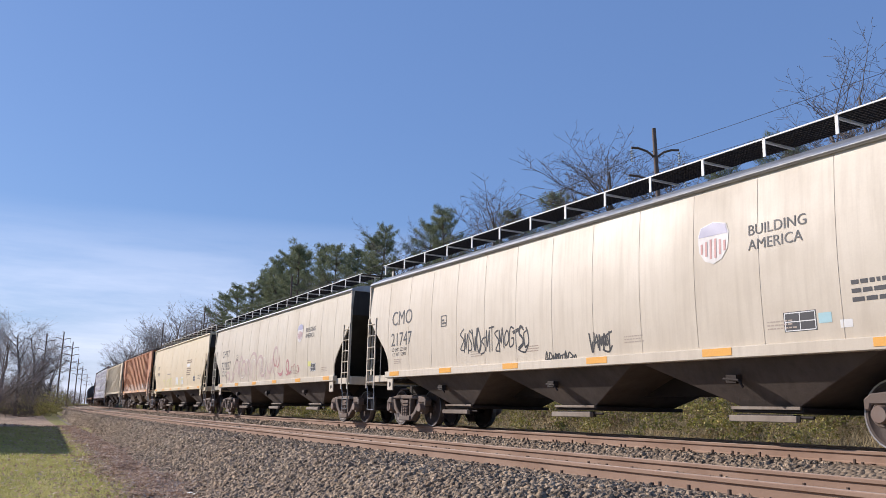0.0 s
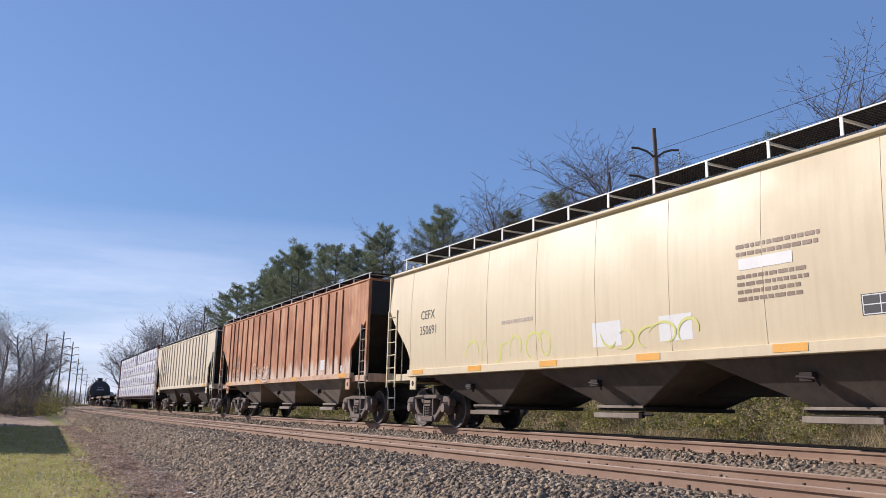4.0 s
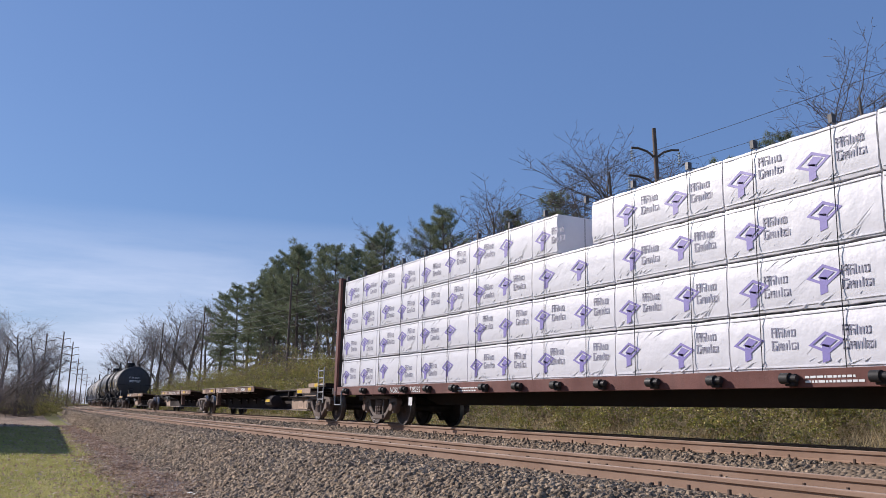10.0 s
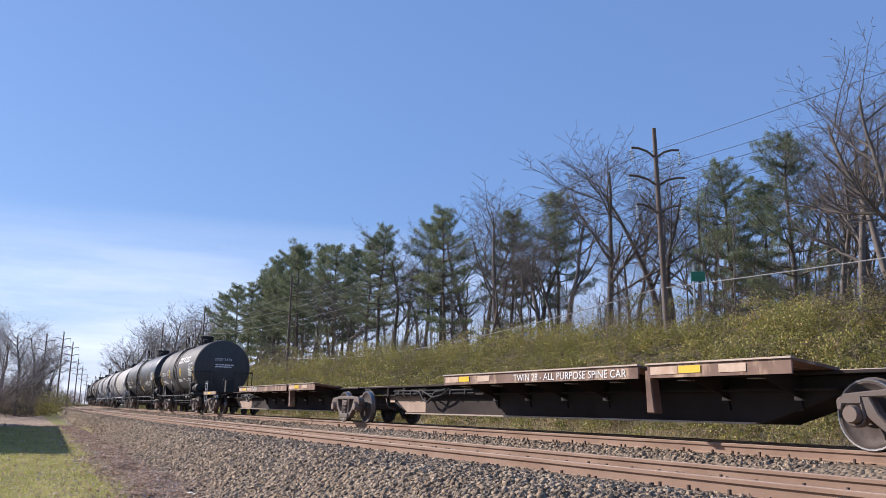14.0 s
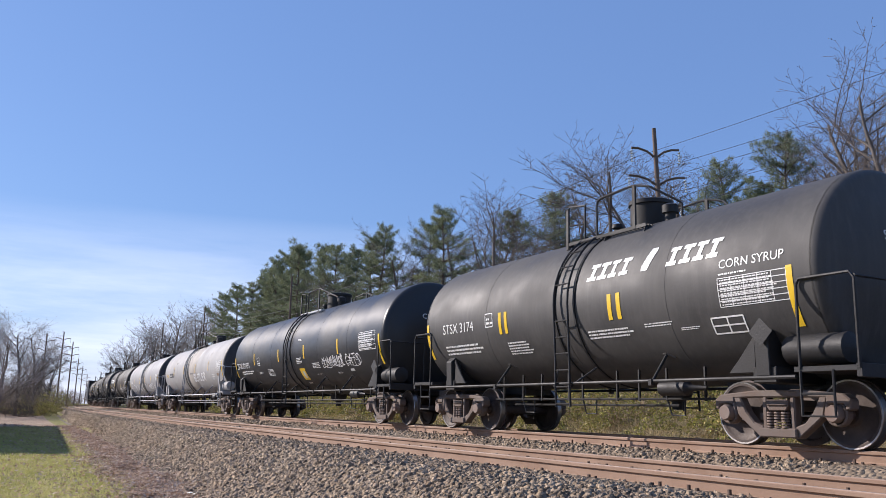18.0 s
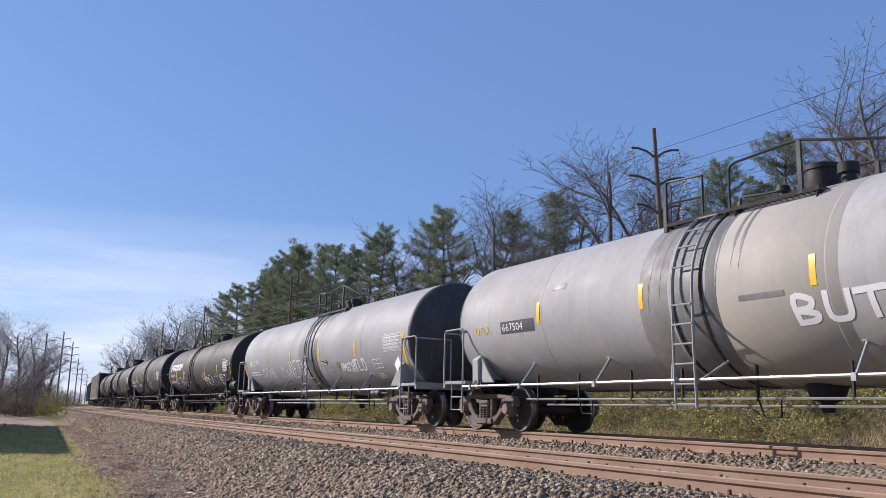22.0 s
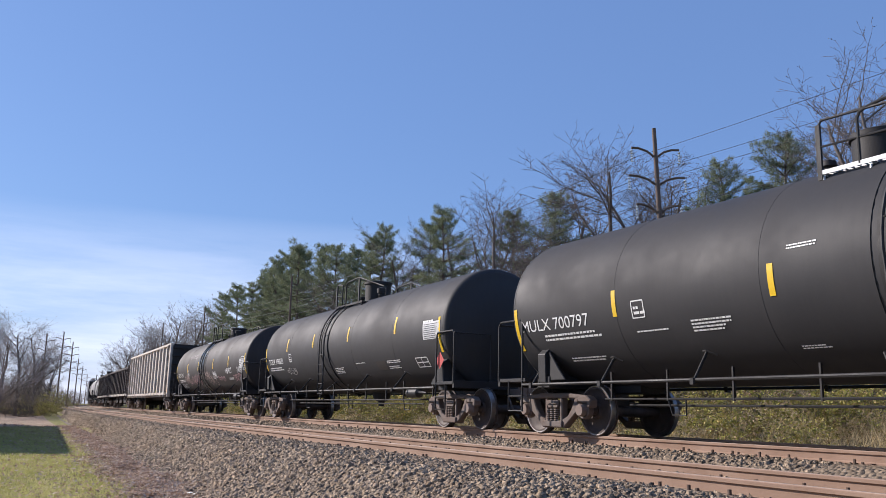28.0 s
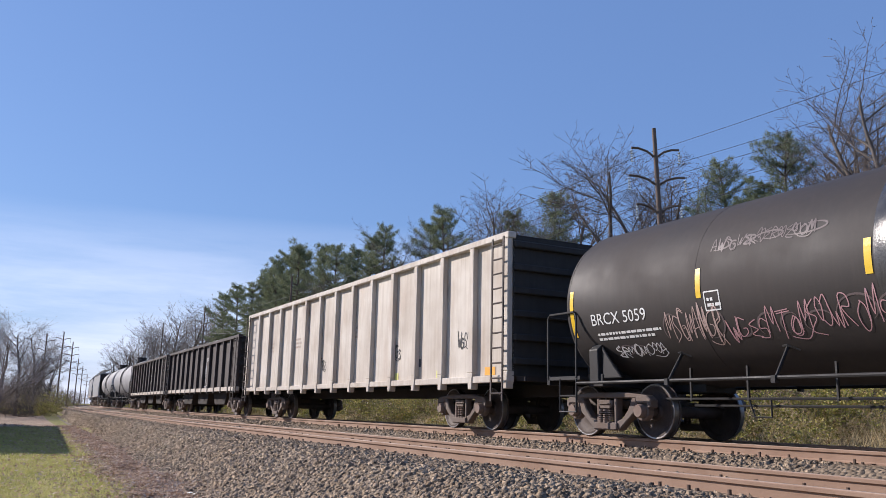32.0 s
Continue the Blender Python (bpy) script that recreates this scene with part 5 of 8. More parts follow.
def lumber_car(u_half, deck_z, paint):
    """Centre-partition flat car: end bulkheads, centre beam, deck; the wrapped lumber is built with it."""
    FLANK[0] = None
    car = thing("flat_car", "maroon bulkhead flat car stacked with wrapped lumber", "flat car", "cars of the freight train")
    H = u_half
    part("deck", Shape().span(-H, H, -1.42, 1.42, deck_z - 0.1, deck_z), paint, car, bevel=0.01)
    for sy in (-1, 1):
        part("side_sill", Shape().span(-H, H, *sorted((sy * 1.42, sy * 1.48)), deck_z - 0.22, deck_z + 0.02), paint, car, bevel=0.008)
        for i in range(18):
            x = -10.55 + 1.28 * i
            part("stake_pocket", Shape().span(x - 0.08, x + 0.08, *sorted((sy * 1.48, sy * 1.55)), deck_z - 0.2, deck_z - 0.04), MAT["dark"], car, bevel=0.01)
    sill = Shape()
    sill.prism([(-H, deck_z - 0.1), (-H, 0.75), (-H + 3.2, 0.75), (-H + 4.2, 0.55), (H - 4.2, 0.55), (H - 3.2, 0.75), (H, 0.75), (H, deck_z - 0.1)], -0.25, 0.25)
    part("centre_sill", sill, MAT["dark"], car)
    part("centre_beam", Shape().span(-H + 0.2, H - 0.2, -0.06, 0.06, deck_z, 4.15), paint, car)
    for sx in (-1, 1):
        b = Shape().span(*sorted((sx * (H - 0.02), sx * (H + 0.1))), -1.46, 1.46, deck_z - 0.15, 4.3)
        # bulkhead and ribs carry painted shade; the posts keep the maroon
        part("bulkhead", b, END_PAINT, car, "bulkhead darkened for shade", bevel=0.02)
        for sy in (-1, 1):
            part("bulkhead_post", Shape().span(*sorted((sx * (H - 0.02), sx * (H + 0.2))), *sorted((sy * 1.33, sy * 1.5)), deck_z - 0.25, 4.33), paint, car, bevel=0.02)
            st = Shape().path([(sx * (H - 0.45), sy * 1.5, 0.9), (sx * (H - 0.45), sy * 1.5, 0.5), (sx * (H + 0.05), sy * 1.5, 0.5), (sx * (H + 0.05), sy * 1.5, 0.9)], 0.02)
            part("step", st, MAT["galv"], car)
        for k in range(5):
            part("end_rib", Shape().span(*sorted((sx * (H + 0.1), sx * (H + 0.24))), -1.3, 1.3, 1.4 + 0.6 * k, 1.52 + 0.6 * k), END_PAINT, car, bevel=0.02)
        part("end_sill", Shape().span(*sorted((sx * H, sx * (H + 0.6))), -1.4, 1.4, deck_z - 0.2, deck_z), MAT["dark"], car, bevel=0.015)
    couplers(car, H + 0.55)
    return car


def spine_unit(car, h, decks, paint, opts):
    """One platform of an articulated spine car: deep centre beam, wing decks on brackets, hoses and end gear."""
    fascia = opts["fascia"]
    out = [(-h, 0.86), (-h + 1.15, 0.86), (-h + 2.9, 0.3), (h - 2.9, 0.3), (h - 1.15, 0.86), (h, 0.86), (h, 1.0), (-h, 1.0)]
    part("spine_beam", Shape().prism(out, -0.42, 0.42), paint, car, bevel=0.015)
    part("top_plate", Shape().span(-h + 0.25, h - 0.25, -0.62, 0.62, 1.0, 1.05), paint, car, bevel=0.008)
    for sy in (-1, 1):
        part("bottom_flange", Shape().span(-h + 2.95, h - 2.95, *sorted((sy * 0.42, sy * 0.52)), 0.29, 0.32), PAINT["rim"], car)
        part("beam_ledge", Shape().span(-h + 1.5, h - 1.5, *sorted((sy * 0.42, sy * 0.58)), 0.78, 0.81), paint, car)
    for x0, x1 in decks:
        for sy in (-1, 1):
            d = Shape()
            d.slab([(sy * 0.5, 1.05), (sy * 1.44, 1.15), (sy * 1.47, 1.19), (sy * 0.5, 1.09)][::-sy], x0, x1)
            d.slab([(sy * 1.44, 0.97), (sy * 1.47, 0.97), (sy * 1.47, 1.19), (sy * 1.44, 1.19)][::-sy], x0, x1)
            deck = part("wing_deck", d, fascia, car)
            part("deck_rim", Shape().span(x0 - 0.02, x1 + 0.02, *sorted((sy * 1.42, sy * 1.5)), 1.175, 1.2), PAINT["rim"], deck, "worn bright deck edge")
            n = max(2, int((x1 - x0) / 1.3))
            for i in range(n):
                x = x0 + 0.7 + (x1 - x0 - 1.4) * i / max(1, n - 1)
                b = Shape().slab([(sy * 0.42, 1.06), (sy * 0.42, 0.74), (sy * 0.5, 0.7), (sy * 1.38, 1.0), (sy * 1.38, 1.12)][::sy], x - 0.008, x + 0.008)
                b.prism([(x - 0.05, 0.5), (x + 0.05, 0.5), (x - 0.01, 0.74), (x - 0.05, 0.74)][::sy], *sorted((sy * 0.42, sy * 0.46)))
                rib = part("deck_rib", b, paint, car)
                part("rib_flange", Shape().span(x - 0.17, x + 0.01, *sorted((sy * 1.16, sy * 1.34)), 0.925, 0.937), PAINT["rim"], rib, "worn pale flange")
                part("lug", Shape().prism([(x - 0.02, 0.70), (x, 0.70), (x + 0.12, 0.655), (x + 0.12, 0.645), (x - 0.02, 0.645)][::-1], *sorted((sy * 0.5, sy * 0.56))), PAINT["rim"], rib, "worn pale lug")
            part("deck_end", Shape().slab([(sy * 0.5, 0.95), (sy * 1.42, 0.97), (sy * 1.42, 1.15), (sy * 0.5, 1.05)][::-sy], x0 + 0.01, x0 + 0.03), paint, car)
    for x in opts.get("legs", ()):
        lg = Shape().prism([(x - 0.06, 1.1), (x + 0.06, 1.1), (x + 0.16, 0.42), (x - 0.02, 0.42)][::-1], -1.4, -1.22)
        part("hitch_leg", lg, fascia, car, bevel=0.015)
    for x, r in opts.get("tanks", ()):
        part("air_reservoir", Shape().lathe([(-0.5, 0.06), (-0.44, r), (0.44, r), (0.5, 0.06)], 18, "x", (x, -0.85, 0.62)), paint, car, smooth=40)
        part("reflector", Shape().span(x - 0.28, x + 0.28, -0.85 - r - 0.012, -0.85 - r - 0.002, 0.58, 0.68), MAT["yellow"], car, "yellow reflective stripe")
    for x0, x1 in opts.get("hoses", ()):
        m = (x0 + x1) / 2
        for y, z, r_ in ((-0.62, 0.9, 0.02), (-0.6, 0.82, 0.016)):
            part("brake_pipe", Shape().path([(x0, y, z), (x1, y, z)], r_), MAT["black"], car)
        part("air_hose", Shape().path([(m - 0.9, -0.64, 0.9), (m - 0.5, -0.66, 0.86), (m - 0.25, -0.68, 0.66), (m, -0.68, 0.6), (m + 0.2, -0.68, 0.7), (m + 0.35, -0.66, 0.86), (m + 0.9, -0.64, 0.92)], 0.03), MAT["black"], car, "sagging black brake hose")
        part("air_hose", Shape().path([(m - 0.5, -0.66, 0.93), (m - 0.1, -0.7, 0.84), (m + 0.3, -0.7, 0.72), (m + 0.7, -0.66, 0.78), (m + 1.1, -0.64, 0.95)], 0.022), MAT["black"], car, "sagging black brake hose")
        for k in range(6):
            part("pipe_clamp", Shape().box(x0 + (x1 - x0) * (k + 0.5) / 6, -0.6, 0.86, 0.07, 0.08, 0.14), MAT["black"], car, bevel=0.008)
    for x, w, z, h_ in opts.get("patches", ()):
        st = part("stencil_patch", Shape().span(x, x + w, -0.434, -0.423, z, z + h_), PAINT["sill_pale"], car, "worn white stencil patch")
        part("stencil_inset", Shape().span(x + 0.05, x + w - 0.05, -0.438, -0.434, z + 0.05, z + h_ - 0.06), PAINT["web"], st, "rubbed brown lettering panel")
    # side webs past the decks, sunlight put into their colour, with ledge and hangers
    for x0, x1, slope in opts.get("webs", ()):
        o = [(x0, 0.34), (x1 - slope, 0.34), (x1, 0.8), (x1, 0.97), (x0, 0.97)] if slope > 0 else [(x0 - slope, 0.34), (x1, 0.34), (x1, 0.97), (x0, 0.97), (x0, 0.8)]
        web = part("end_web", Shape().prism(o, -0.424, -0.418), PAINT["web"], car, "weathered tan-brown web plate, sunlit tone in its colour")
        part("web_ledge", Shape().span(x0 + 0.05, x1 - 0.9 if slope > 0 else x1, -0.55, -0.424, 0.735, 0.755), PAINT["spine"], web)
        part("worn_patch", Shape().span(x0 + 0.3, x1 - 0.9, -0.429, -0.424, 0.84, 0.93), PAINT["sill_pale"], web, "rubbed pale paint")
        for x in (x0 + 0.1, x0 + 1.15):
            part("hanger", Shape().span(x - 0.05, x + 0.05, -0.62, -0.424, 0.76, 0.99), PAINT["spine"], web, bevel=0.01)


# ---- paints ----
PAINT = {
    "pale": surface("pale_grey_paint", (0.66, 0.585, 0.47), (0.42, 0.35, 0.26), 0.55, blotch=0.45, amount=0.55, streak=0.5, bump=0.05),
    "pale2": surface("chalky_grey_paint", (0.62, 0.555, 0.44), (0.40, 0.335, 0.25), 0.6, blotch=0.5, amount=0.6, streak=0.5, bump=0.05, second=(0.46, 0.38, 0.28), second_amount=0.3),
    "cream": surface("cream_paint", (0.70, 0.585, 0.385), (0.50, 0.40, 0.255), 0.55, blotch=0.4, amount=0.45, streak=0.4, bump=0.05),
    "rust": surface("rusting_orange_paint", (0.50, 0.21, 0.085), (0.22, 0.075, 0.045), 0.8, blotch=0.7, amount=0.85, streak=0.8, bump=0.2, second=(0.72, 0.41, 0.20), second_amount=0.75, low=((0.66, 0.52, 0.40), 1.35, 2.1)),
    "rust_low": surface("peeling_pale_paint", (0.62, 0.45, 0.31), (0.42, 0.17, 0.07), 0.8, blotch=0.9, amount=0.9, streak=0.6, bump=0.2, second=(0.66, 0.58, 0.5), second_amount=0.7),
    "beige": surface("beige_paint", (0.68, 0.585, 0.42), (0.45, 0.36, 0.24), 0.6, blotch=0.5, amount=0.4, streak=0.4, bump=0.05),
    "maroon": surface("maroon_paint", (0.17, 0.055, 0.042), (0.07, 0.03, 0.025), 0.75, blotch=0.8, amount=0.6, streak=0.4),
    # brown spine paint darkened for the shade below the wing decks
    "spine": surface("shaded_spine_paint", (0.042, 0.031, 0.028), (0.02, 0.016, 0.016), 0.85, blotch=0.8, amount=0.6, spec=0.2),
    # lighter copy of the spine paint, toned as sunlit
    "web": surface("sunlit_web_paint", (0.40, 0.28, 0.20), (0.24, 0.16, 0.115), 0.75, blotch=0.9, amount=0.6, streak=0.3, second=(0.55, 0.42, 0.31), second_amount=0.4),
    "fascia": surface("worn_deck_paint", (0.21, 0.115, 0.075), (0.06, 0.036, 0.03), 0.7, blotch=1.4, amount=0.6, second=(0.62, 0.42, 0.27), second_amount=0.9),
    "rim": surface("worn_deck_edge", (0.45, 0.38, 0.32), (0.25, 0.15, 0.1), 0.5, 0.4, blotch=2, amount=0.6),
    "tank_tan": surface("tan_stained_paint", (0.40, 0.36, 0.31), (0.30, 0.29, 0.28), 0.7, spec=0.25, blotch=0.7, amount=0.7, streak=0.5, bump=0.04),
    "tank_black": surface("gloss_black_paint", (0.018, 0.019, 0.022), (0.035, 0.035, 0.037), 0.44, spec=0.4, blotch=0.5, amount=0.5, bump=0.02),
    "tank_matt": surface("dusty_black_paint", (0.031, 0.031, 0.034), (0.05, 0.047, 0.047), 0.7, spec=0.3, blotch=0.5, amount=0.6, streak=0.3, bump=0.04),
    "tank_char": surface("charcoal_tank_paint", (0.050, 0.048, 0.048), (0.10, 0.095, 0.09), 0.62, spec=0.3, blotch=0.7, amount=0.6, streak=0.5, bump=0.04),
    "tank_brown": surface("brown_black_paint", (0.034, 0.030, 0.029), (0.062, 0.05, 0.045), 0.68, spec=0.3, blotch=0.5, amount=0.6, streak=0.4, bump=0.04),
    "tank_grey": surface("grey_tank_paint", (0.33, 0.33, 0.335), (0.24, 0.235, 0.23), 0.7, spec=0.25, blotch=0.5, amount=0.5, streak=0.3, bump=0.04),
    "tank_soiled": surface("soiled_grey_paint", (0.41, 0.405, 0.40), (0.25, 0.24, 0.235), 0.72, spec=0.25, blotch=0.6, amount=0.6, streak=0.4, bump=0.06, second=(0.5, 0.43, 0.34), second_amount=0.25),
    "stain": surface("product_spill", (0.21, 0.205, 0.20), (0.12, 0.115, 0.11), 0.6, blotch=2.0, amount=0.8, streak=0.8),
    "spill": surface("shiny_spill", (0.03, 0.03, 0.032), (0.09, 0.085, 0.08), 0.22, blotch=1.4, amount=0.7, streak=0.8),
    "gondola": surface("worn_tan_paint", (0.60, 0.55, 0.48), (0.33, 0.26, 0.20), 0.75, blotch=0.7, amount=0.55, streak=0.6, bump=0.15, second=(0.36, 0.23, 0.15), second_amount=0.35),
    "dark_gondola": surface("rust_brown_paint", (0.055, 0.038, 0.034), (0.025, 0.02, 0.019), 0.75, blotch=0.6, amount=0.6, streak=0.5),
    "bay_grey": surface("dusty_bay_paint", (0.30, 0.25, 0.20), (0.12, 0.085, 0.06), 0.8, blotch=0.9, amount=0.75, streak=0.5),
    "bay_brown": surface("brown_bay_paint", (0.12, 0.092, 0.075), (0.04, 0.03, 0.026), 0.75, blotch=0.8, amount=0.7, streak=0.5),
    "wrap": surface("white_plastic_wrap", (0.74, 0.73, 0.75), (0.58, 0.58, 0.63), 0.4, blotch=1.2, amount=0.5, bump=0.6, grain=3.5, shift=40),
    "strap": plain("tie_down_cable", (0.06, 0.055, 0.055), 0.5),
    "violet": plain("printed_violet", (0.24, 0.20, 0.50), 0.5),
    "print_grey": plain("printed_grey", (0.30, 0.29, 0.37), 0.5),
    "red": plain("faded_red", (0.50, 0.24, 0.22), 0.5),
    "badge_pale": plain("faded_white", (0.66, 0.63, 0.6), 0.5),
    "placard": plain("red_placard", (0.52, 0.05, 0.045), 0.6),
    "panel_pale": surface("pale_data_panel", (0.60, 0.60, 0.60), (0.42, 0.42, 0.42), 0.6, blotch=3, amount=0.5),
    "blue": plain("faded_blue", (0.36, 0.35, 0.47), 0.5),
    "cyan": plain("pale_cyan_label", (0.4, 0.62, 0.66), 0.5),
    "brown_print": plain("brown_print", (0.25, 0.17, 0.12), 0.6),
    "sill_pale": surface("pale_sill_paint", (0.62, 0.46, 0.34), (0.36, 0.19, 0.09), 0.6, blotch=2.5, amount=0.9),
}
V, ACC = 9.512, -0.0041


def along(u, t):
    return u + V * (t - 16) + ACC / 2 * (t - 16) ** 2


CARS = []       # (thing, u of its centre at 16 s, half the distance between trucks)
LOADS = []      # (thing, car, place on it)


def add_car(car, u, half):
    CARS.append((car, u, half))
    return car


rng = random.Random(11)
INK, WHITE = MAT["letter_dark"], MAT["letter_white"]


def shield(car, x, z, y):
    """A striped badge, drawn as plain shapes."""
    s = Shape().add([(0.3, 0, -0.04), (0.46, 0, 0.02), (0.57, 0, 0.16), (0.6, 0, 0.4), (0.55, 0, 0.54), (0.3, 0, 0.6), (0.05, 0, 0.54), (0.0, 0, 0.4), (0.03, 0, 0.16), (0.14, 0, 0.02)], [tuple(range(10))])
    part("badge", on_side(s, x, z, y), PAINT["badge_pale"], car, "faded striped badge")
    for i in range(6):
        part("badge_stripe", on_side(panel(0.04, 0.33 - 0.07 * abs(i - 2.5)), x + 0.06 + 0.088 * i, z + 0.02 + 0.045 * abs(i - 2.5), y - 0.02), PAINT["red"], car)
    top = Shape().add([(0.02, 0, 0.39), (0.58, 0, 0.39), (0.535, 0, 0.53), (0.3, 0, 0.585), (0.065, 0, 0.53)], [tuple(range(5))])
    part("badge_band", on_side(top, x, z, y - 0.02), PAINT["blue"], car)


def test_panel(car, x, z, y, w=0.5, h=0.26, wrap=None, ink=None):
    """The black inspection panel with its white ruling."""
    part("inspection_panel", on_side(panel(w, h, 2), x, z, y, wrap=wrap), ink or INK, car, "black inspection panel")
    part("panel_ruling", on_side(table(w * 0.92, h * 0.88, 2, 2), x + w * 0.04, z + h * 0.06, y - 0.004, wrap=(wrap[0] + 0.004, wrap[1]) if wrap else None), WHITE, car)


def plate_box(car, x, z, y, ink, wrap=None, s=0.24):
    part("plate_outline", on_side(table(s, s, 1, 1, 0.02), x, z, y, wrap=wrap), ink, car)
    part("plate_mark", on_side(bars(random.Random(4), s * 0.6, s * 0.6, 2), x + s * 0.15, z + s * 0.2, y, wrap=wrap), ink, car)


smooth_side = dict(hi=3.1, lo=1.5, bay_paint=PAINT["bay_brown"], rim=MAT["white"], walk_paint=MAT["dark"])
# three smooth-sided covered hoppers
a = hopper("covered_hopper", "pale grey curved-side covered hopper with black scribbles", 7.05, 8.55, PAINT["pale"], dict(smooth_side, eave=3.74, sill=1.33, roof=4.02, walk=4.36, roof_paint=MAT["galv"], roof_label="bare metal roof"))
add_car(a, 140.1, 7.05)
decal(a, text_shape("CMO", 0.52), INK, -7.04, 2.53, -1.622)
decal(a, text_shape("21747", 0.48), INK, -7.06, 2.0, -1.616)
plate_box(a, -4.33, 2.31, -1.622, INK)
decal(a, text_shape("LD LMT  223100", 0.125), INK, -7.02, 1.86, -1.612)
decal(a, text_shape("LT  WT  62900", 0.125), INK, -6.98, 1.74, -1.608)
decal(a, scrawl(rng, 2.7, 0.42, 9, 0.045), SPRAY["black"], -3.46, 1.66, -1.604, name="scribble")
decal(a, scrawl(rng, 0.6, 0.26, 3, 0.045), SPRAY["black"], 1.1, 1.5, -1.594, name="scribble")
decal(a, scrawl(rng, 0.95, 0.2, 5, 0.035), SPRAY["black"], -0.26, 1.26, -1.615, name="scribble")
shield(a, 3.72, 2.62, -1.626)
decal(a, text_shape("BUILDING", 0.215), INK, 4.66, 2.89, -1.624)
decal(a, text_shape("AMERICA", 0.215), INK, 4.66, 2.68, -1.624)
test_panel(a, 5.17, 1.5, -1.6)
decal(a, panel(0.19, 0.13), PAINT["cyan"], 5.7, 1.58, -1.602, name="sticker", label="pale cyan sticker")
decal(a, panel(0.17, 0.1), MAT["white"], 6.0, 1.5, -1.6, name="sticker")
decal(a, bars(rng, 0.45, 0.32, 3, 0.5), INK, 6.2, 1.8, -1.61, name="small_print")
for x in (-6.9, -3.0, -0.9, 2.0, 4.9):
    decal(a, bars(rng, 0.5, 0.14, 3, 0.6), PAINT["rim"], x, 1.55, -1.6, name="small_print")

a = hopper("covered_hopper", "chalky grey covered hopper with faded red scribbles", 7.2, 8.6, PAINT["pale2"], dict(smooth_side, eave=3.8, sill=1.33, roof=4.02, walk=4.36, roof_paint=MAT["galv"], roof_label="bare metal roof"))
add_car(a, 121.6, 7.2)
decal(a, text_shape("CHTT", 0.42, 1.2), INK, -6.98, 2.52, -1.622)
decal(a, text_shape("721827", 0.5, 1.12), INK, -7.06, 1.97, -1.614)
plate_box(a, -4.41, 2.29, -1.622, INK)
decal(a, text_shape("LD LMT  223000", 0.125), INK, -6.98, 1.83, -1.612)
decal(a, text_shape("LT  WT  63000", 0.125), INK, -6.94, 1.68, -1.608)
for x, z, w, h, k, th, c in ((-6.2, 1.4, 1.6, 0.5, 3, 0.1, "rose"), (-4.5, 1.45, 2.4, 0.95, 4, 0.12, "rose"), (-4.6, 1.42, 2.6, 0.6, 5, 0.16, "blush"), (-2.4, 1.42, 2.6, 0.7, 5, 0.18, "blush"), (0.1, 1.45, 2.2, 0.6, 4, 0.2, "blush"), (-4.3, 1.5, 2.0, 0.8, 3, 0.03, "mist"), (-2.1, 1.5, 2.3, 0.95, 3, 0.12, "rose"), (-1.9, 1.6, 1.9, 0.8, 3, 0.03, "mist"),
                             (0.2, 1.55, 1.6, 1.0, 2, 0.12, "rose"), (1.0, 1.8, 0.9, 0.75, 2, 0.07, "red"), (1.7, 1.5, 1.6, 0.5, 3, 0.11, "red"), (3.2, 1.55, 0.9, 0.3, 4, 0.03, "red")):
    decal(a, swirls(rng, w, h, k, th), SPRAY[c], x, z, {"mist": -1.63, "blush": -1.604}.get(c, -1.618), name="scribble", label="faded red sprayed loops" if c != "mist" else "pale sprayed highlights")
shield(a, 3.69, 2.6, -1.626)
decal(a, text_shape("BUILDING", 0.215), INK, 4.58, 2.86, -1.624)
decal(a, text_shape("AMERICA", 0.215), INK, 4.58, 2.66, -1.624)
test_panel(a, 5.16, 1.55, -1.6)
decal(a, panel(0.3, 0.16), SPRAY["yellow"], 4.9, 1.72, -1.608, name="sticker", label="yellow-green paint patch")
for x in (-5.9, -3.6, 2.8, 3.4, 6.2):
    decal(a, bars(rng, 0.5, 0.16, 3, 0.6), PAINT["rim"], x, 1.52, -1.6, name="small_print")

a = hopper("covered_hopper", "cream covered hopper with grey roof walkway", 7.08, 8.5, PAINT["cream"], dict(smooth_side, eave=3.82, sill=1.33, roof=4.0, walk=4.32, hi=3.2, lo=1.4, seams=9))
add_car(a, 103.1, 7.08)
decal(a, text_shape("CEFX", 0.3), INK, -6.65, 2.55, -1.622)
decal(a, text_shape("350691", 0.3), INK, -6.69, 2.18, -1.616)
decal(a, swirls(rng, 3.2, 0.55, 7, 0.06), SPRAY["yellow"], -4.45, 1.38, -1.602, name="scribble")
decal(a, panel(0.75, 0.42), MAT["white"], -0.1, 1.52, -1.6, name="sticker", label="white painted-out patch")
decal(a, panel(0.7, 0.4), MAT["white"], 1.55, 1.52, -1.6, name="sticker", label="white painted-out patch")
decal(a, swirls(rng, 2.4, 0.45, 5, 0.05), SPRAY["yellow"], 0.0, 1.45, -1.63, name="scribble")
decal(a, bars(rng, 1.5, 0.22, 2, 0.5), PAINT["brown_print"], 3.16, 2.62, -1.624, name="small_print")
decal(a, panel(0.9, 0.16), MAT["white"], 3.2, 2.42, -1.62, name="sticker")
decal(a, bars(rng, 1.2, 0.42, 4, 0.5), PAINT["brown_print"], 3.16, 1.98, -1.616, name="small_print")
test_panel(a, 5.03, 1.62, -1.604)
decal(a, bars(rng, 0.5, 0.26, 3, 0.6), INK, 6.2, 1.7, -1.604, name="small_print")
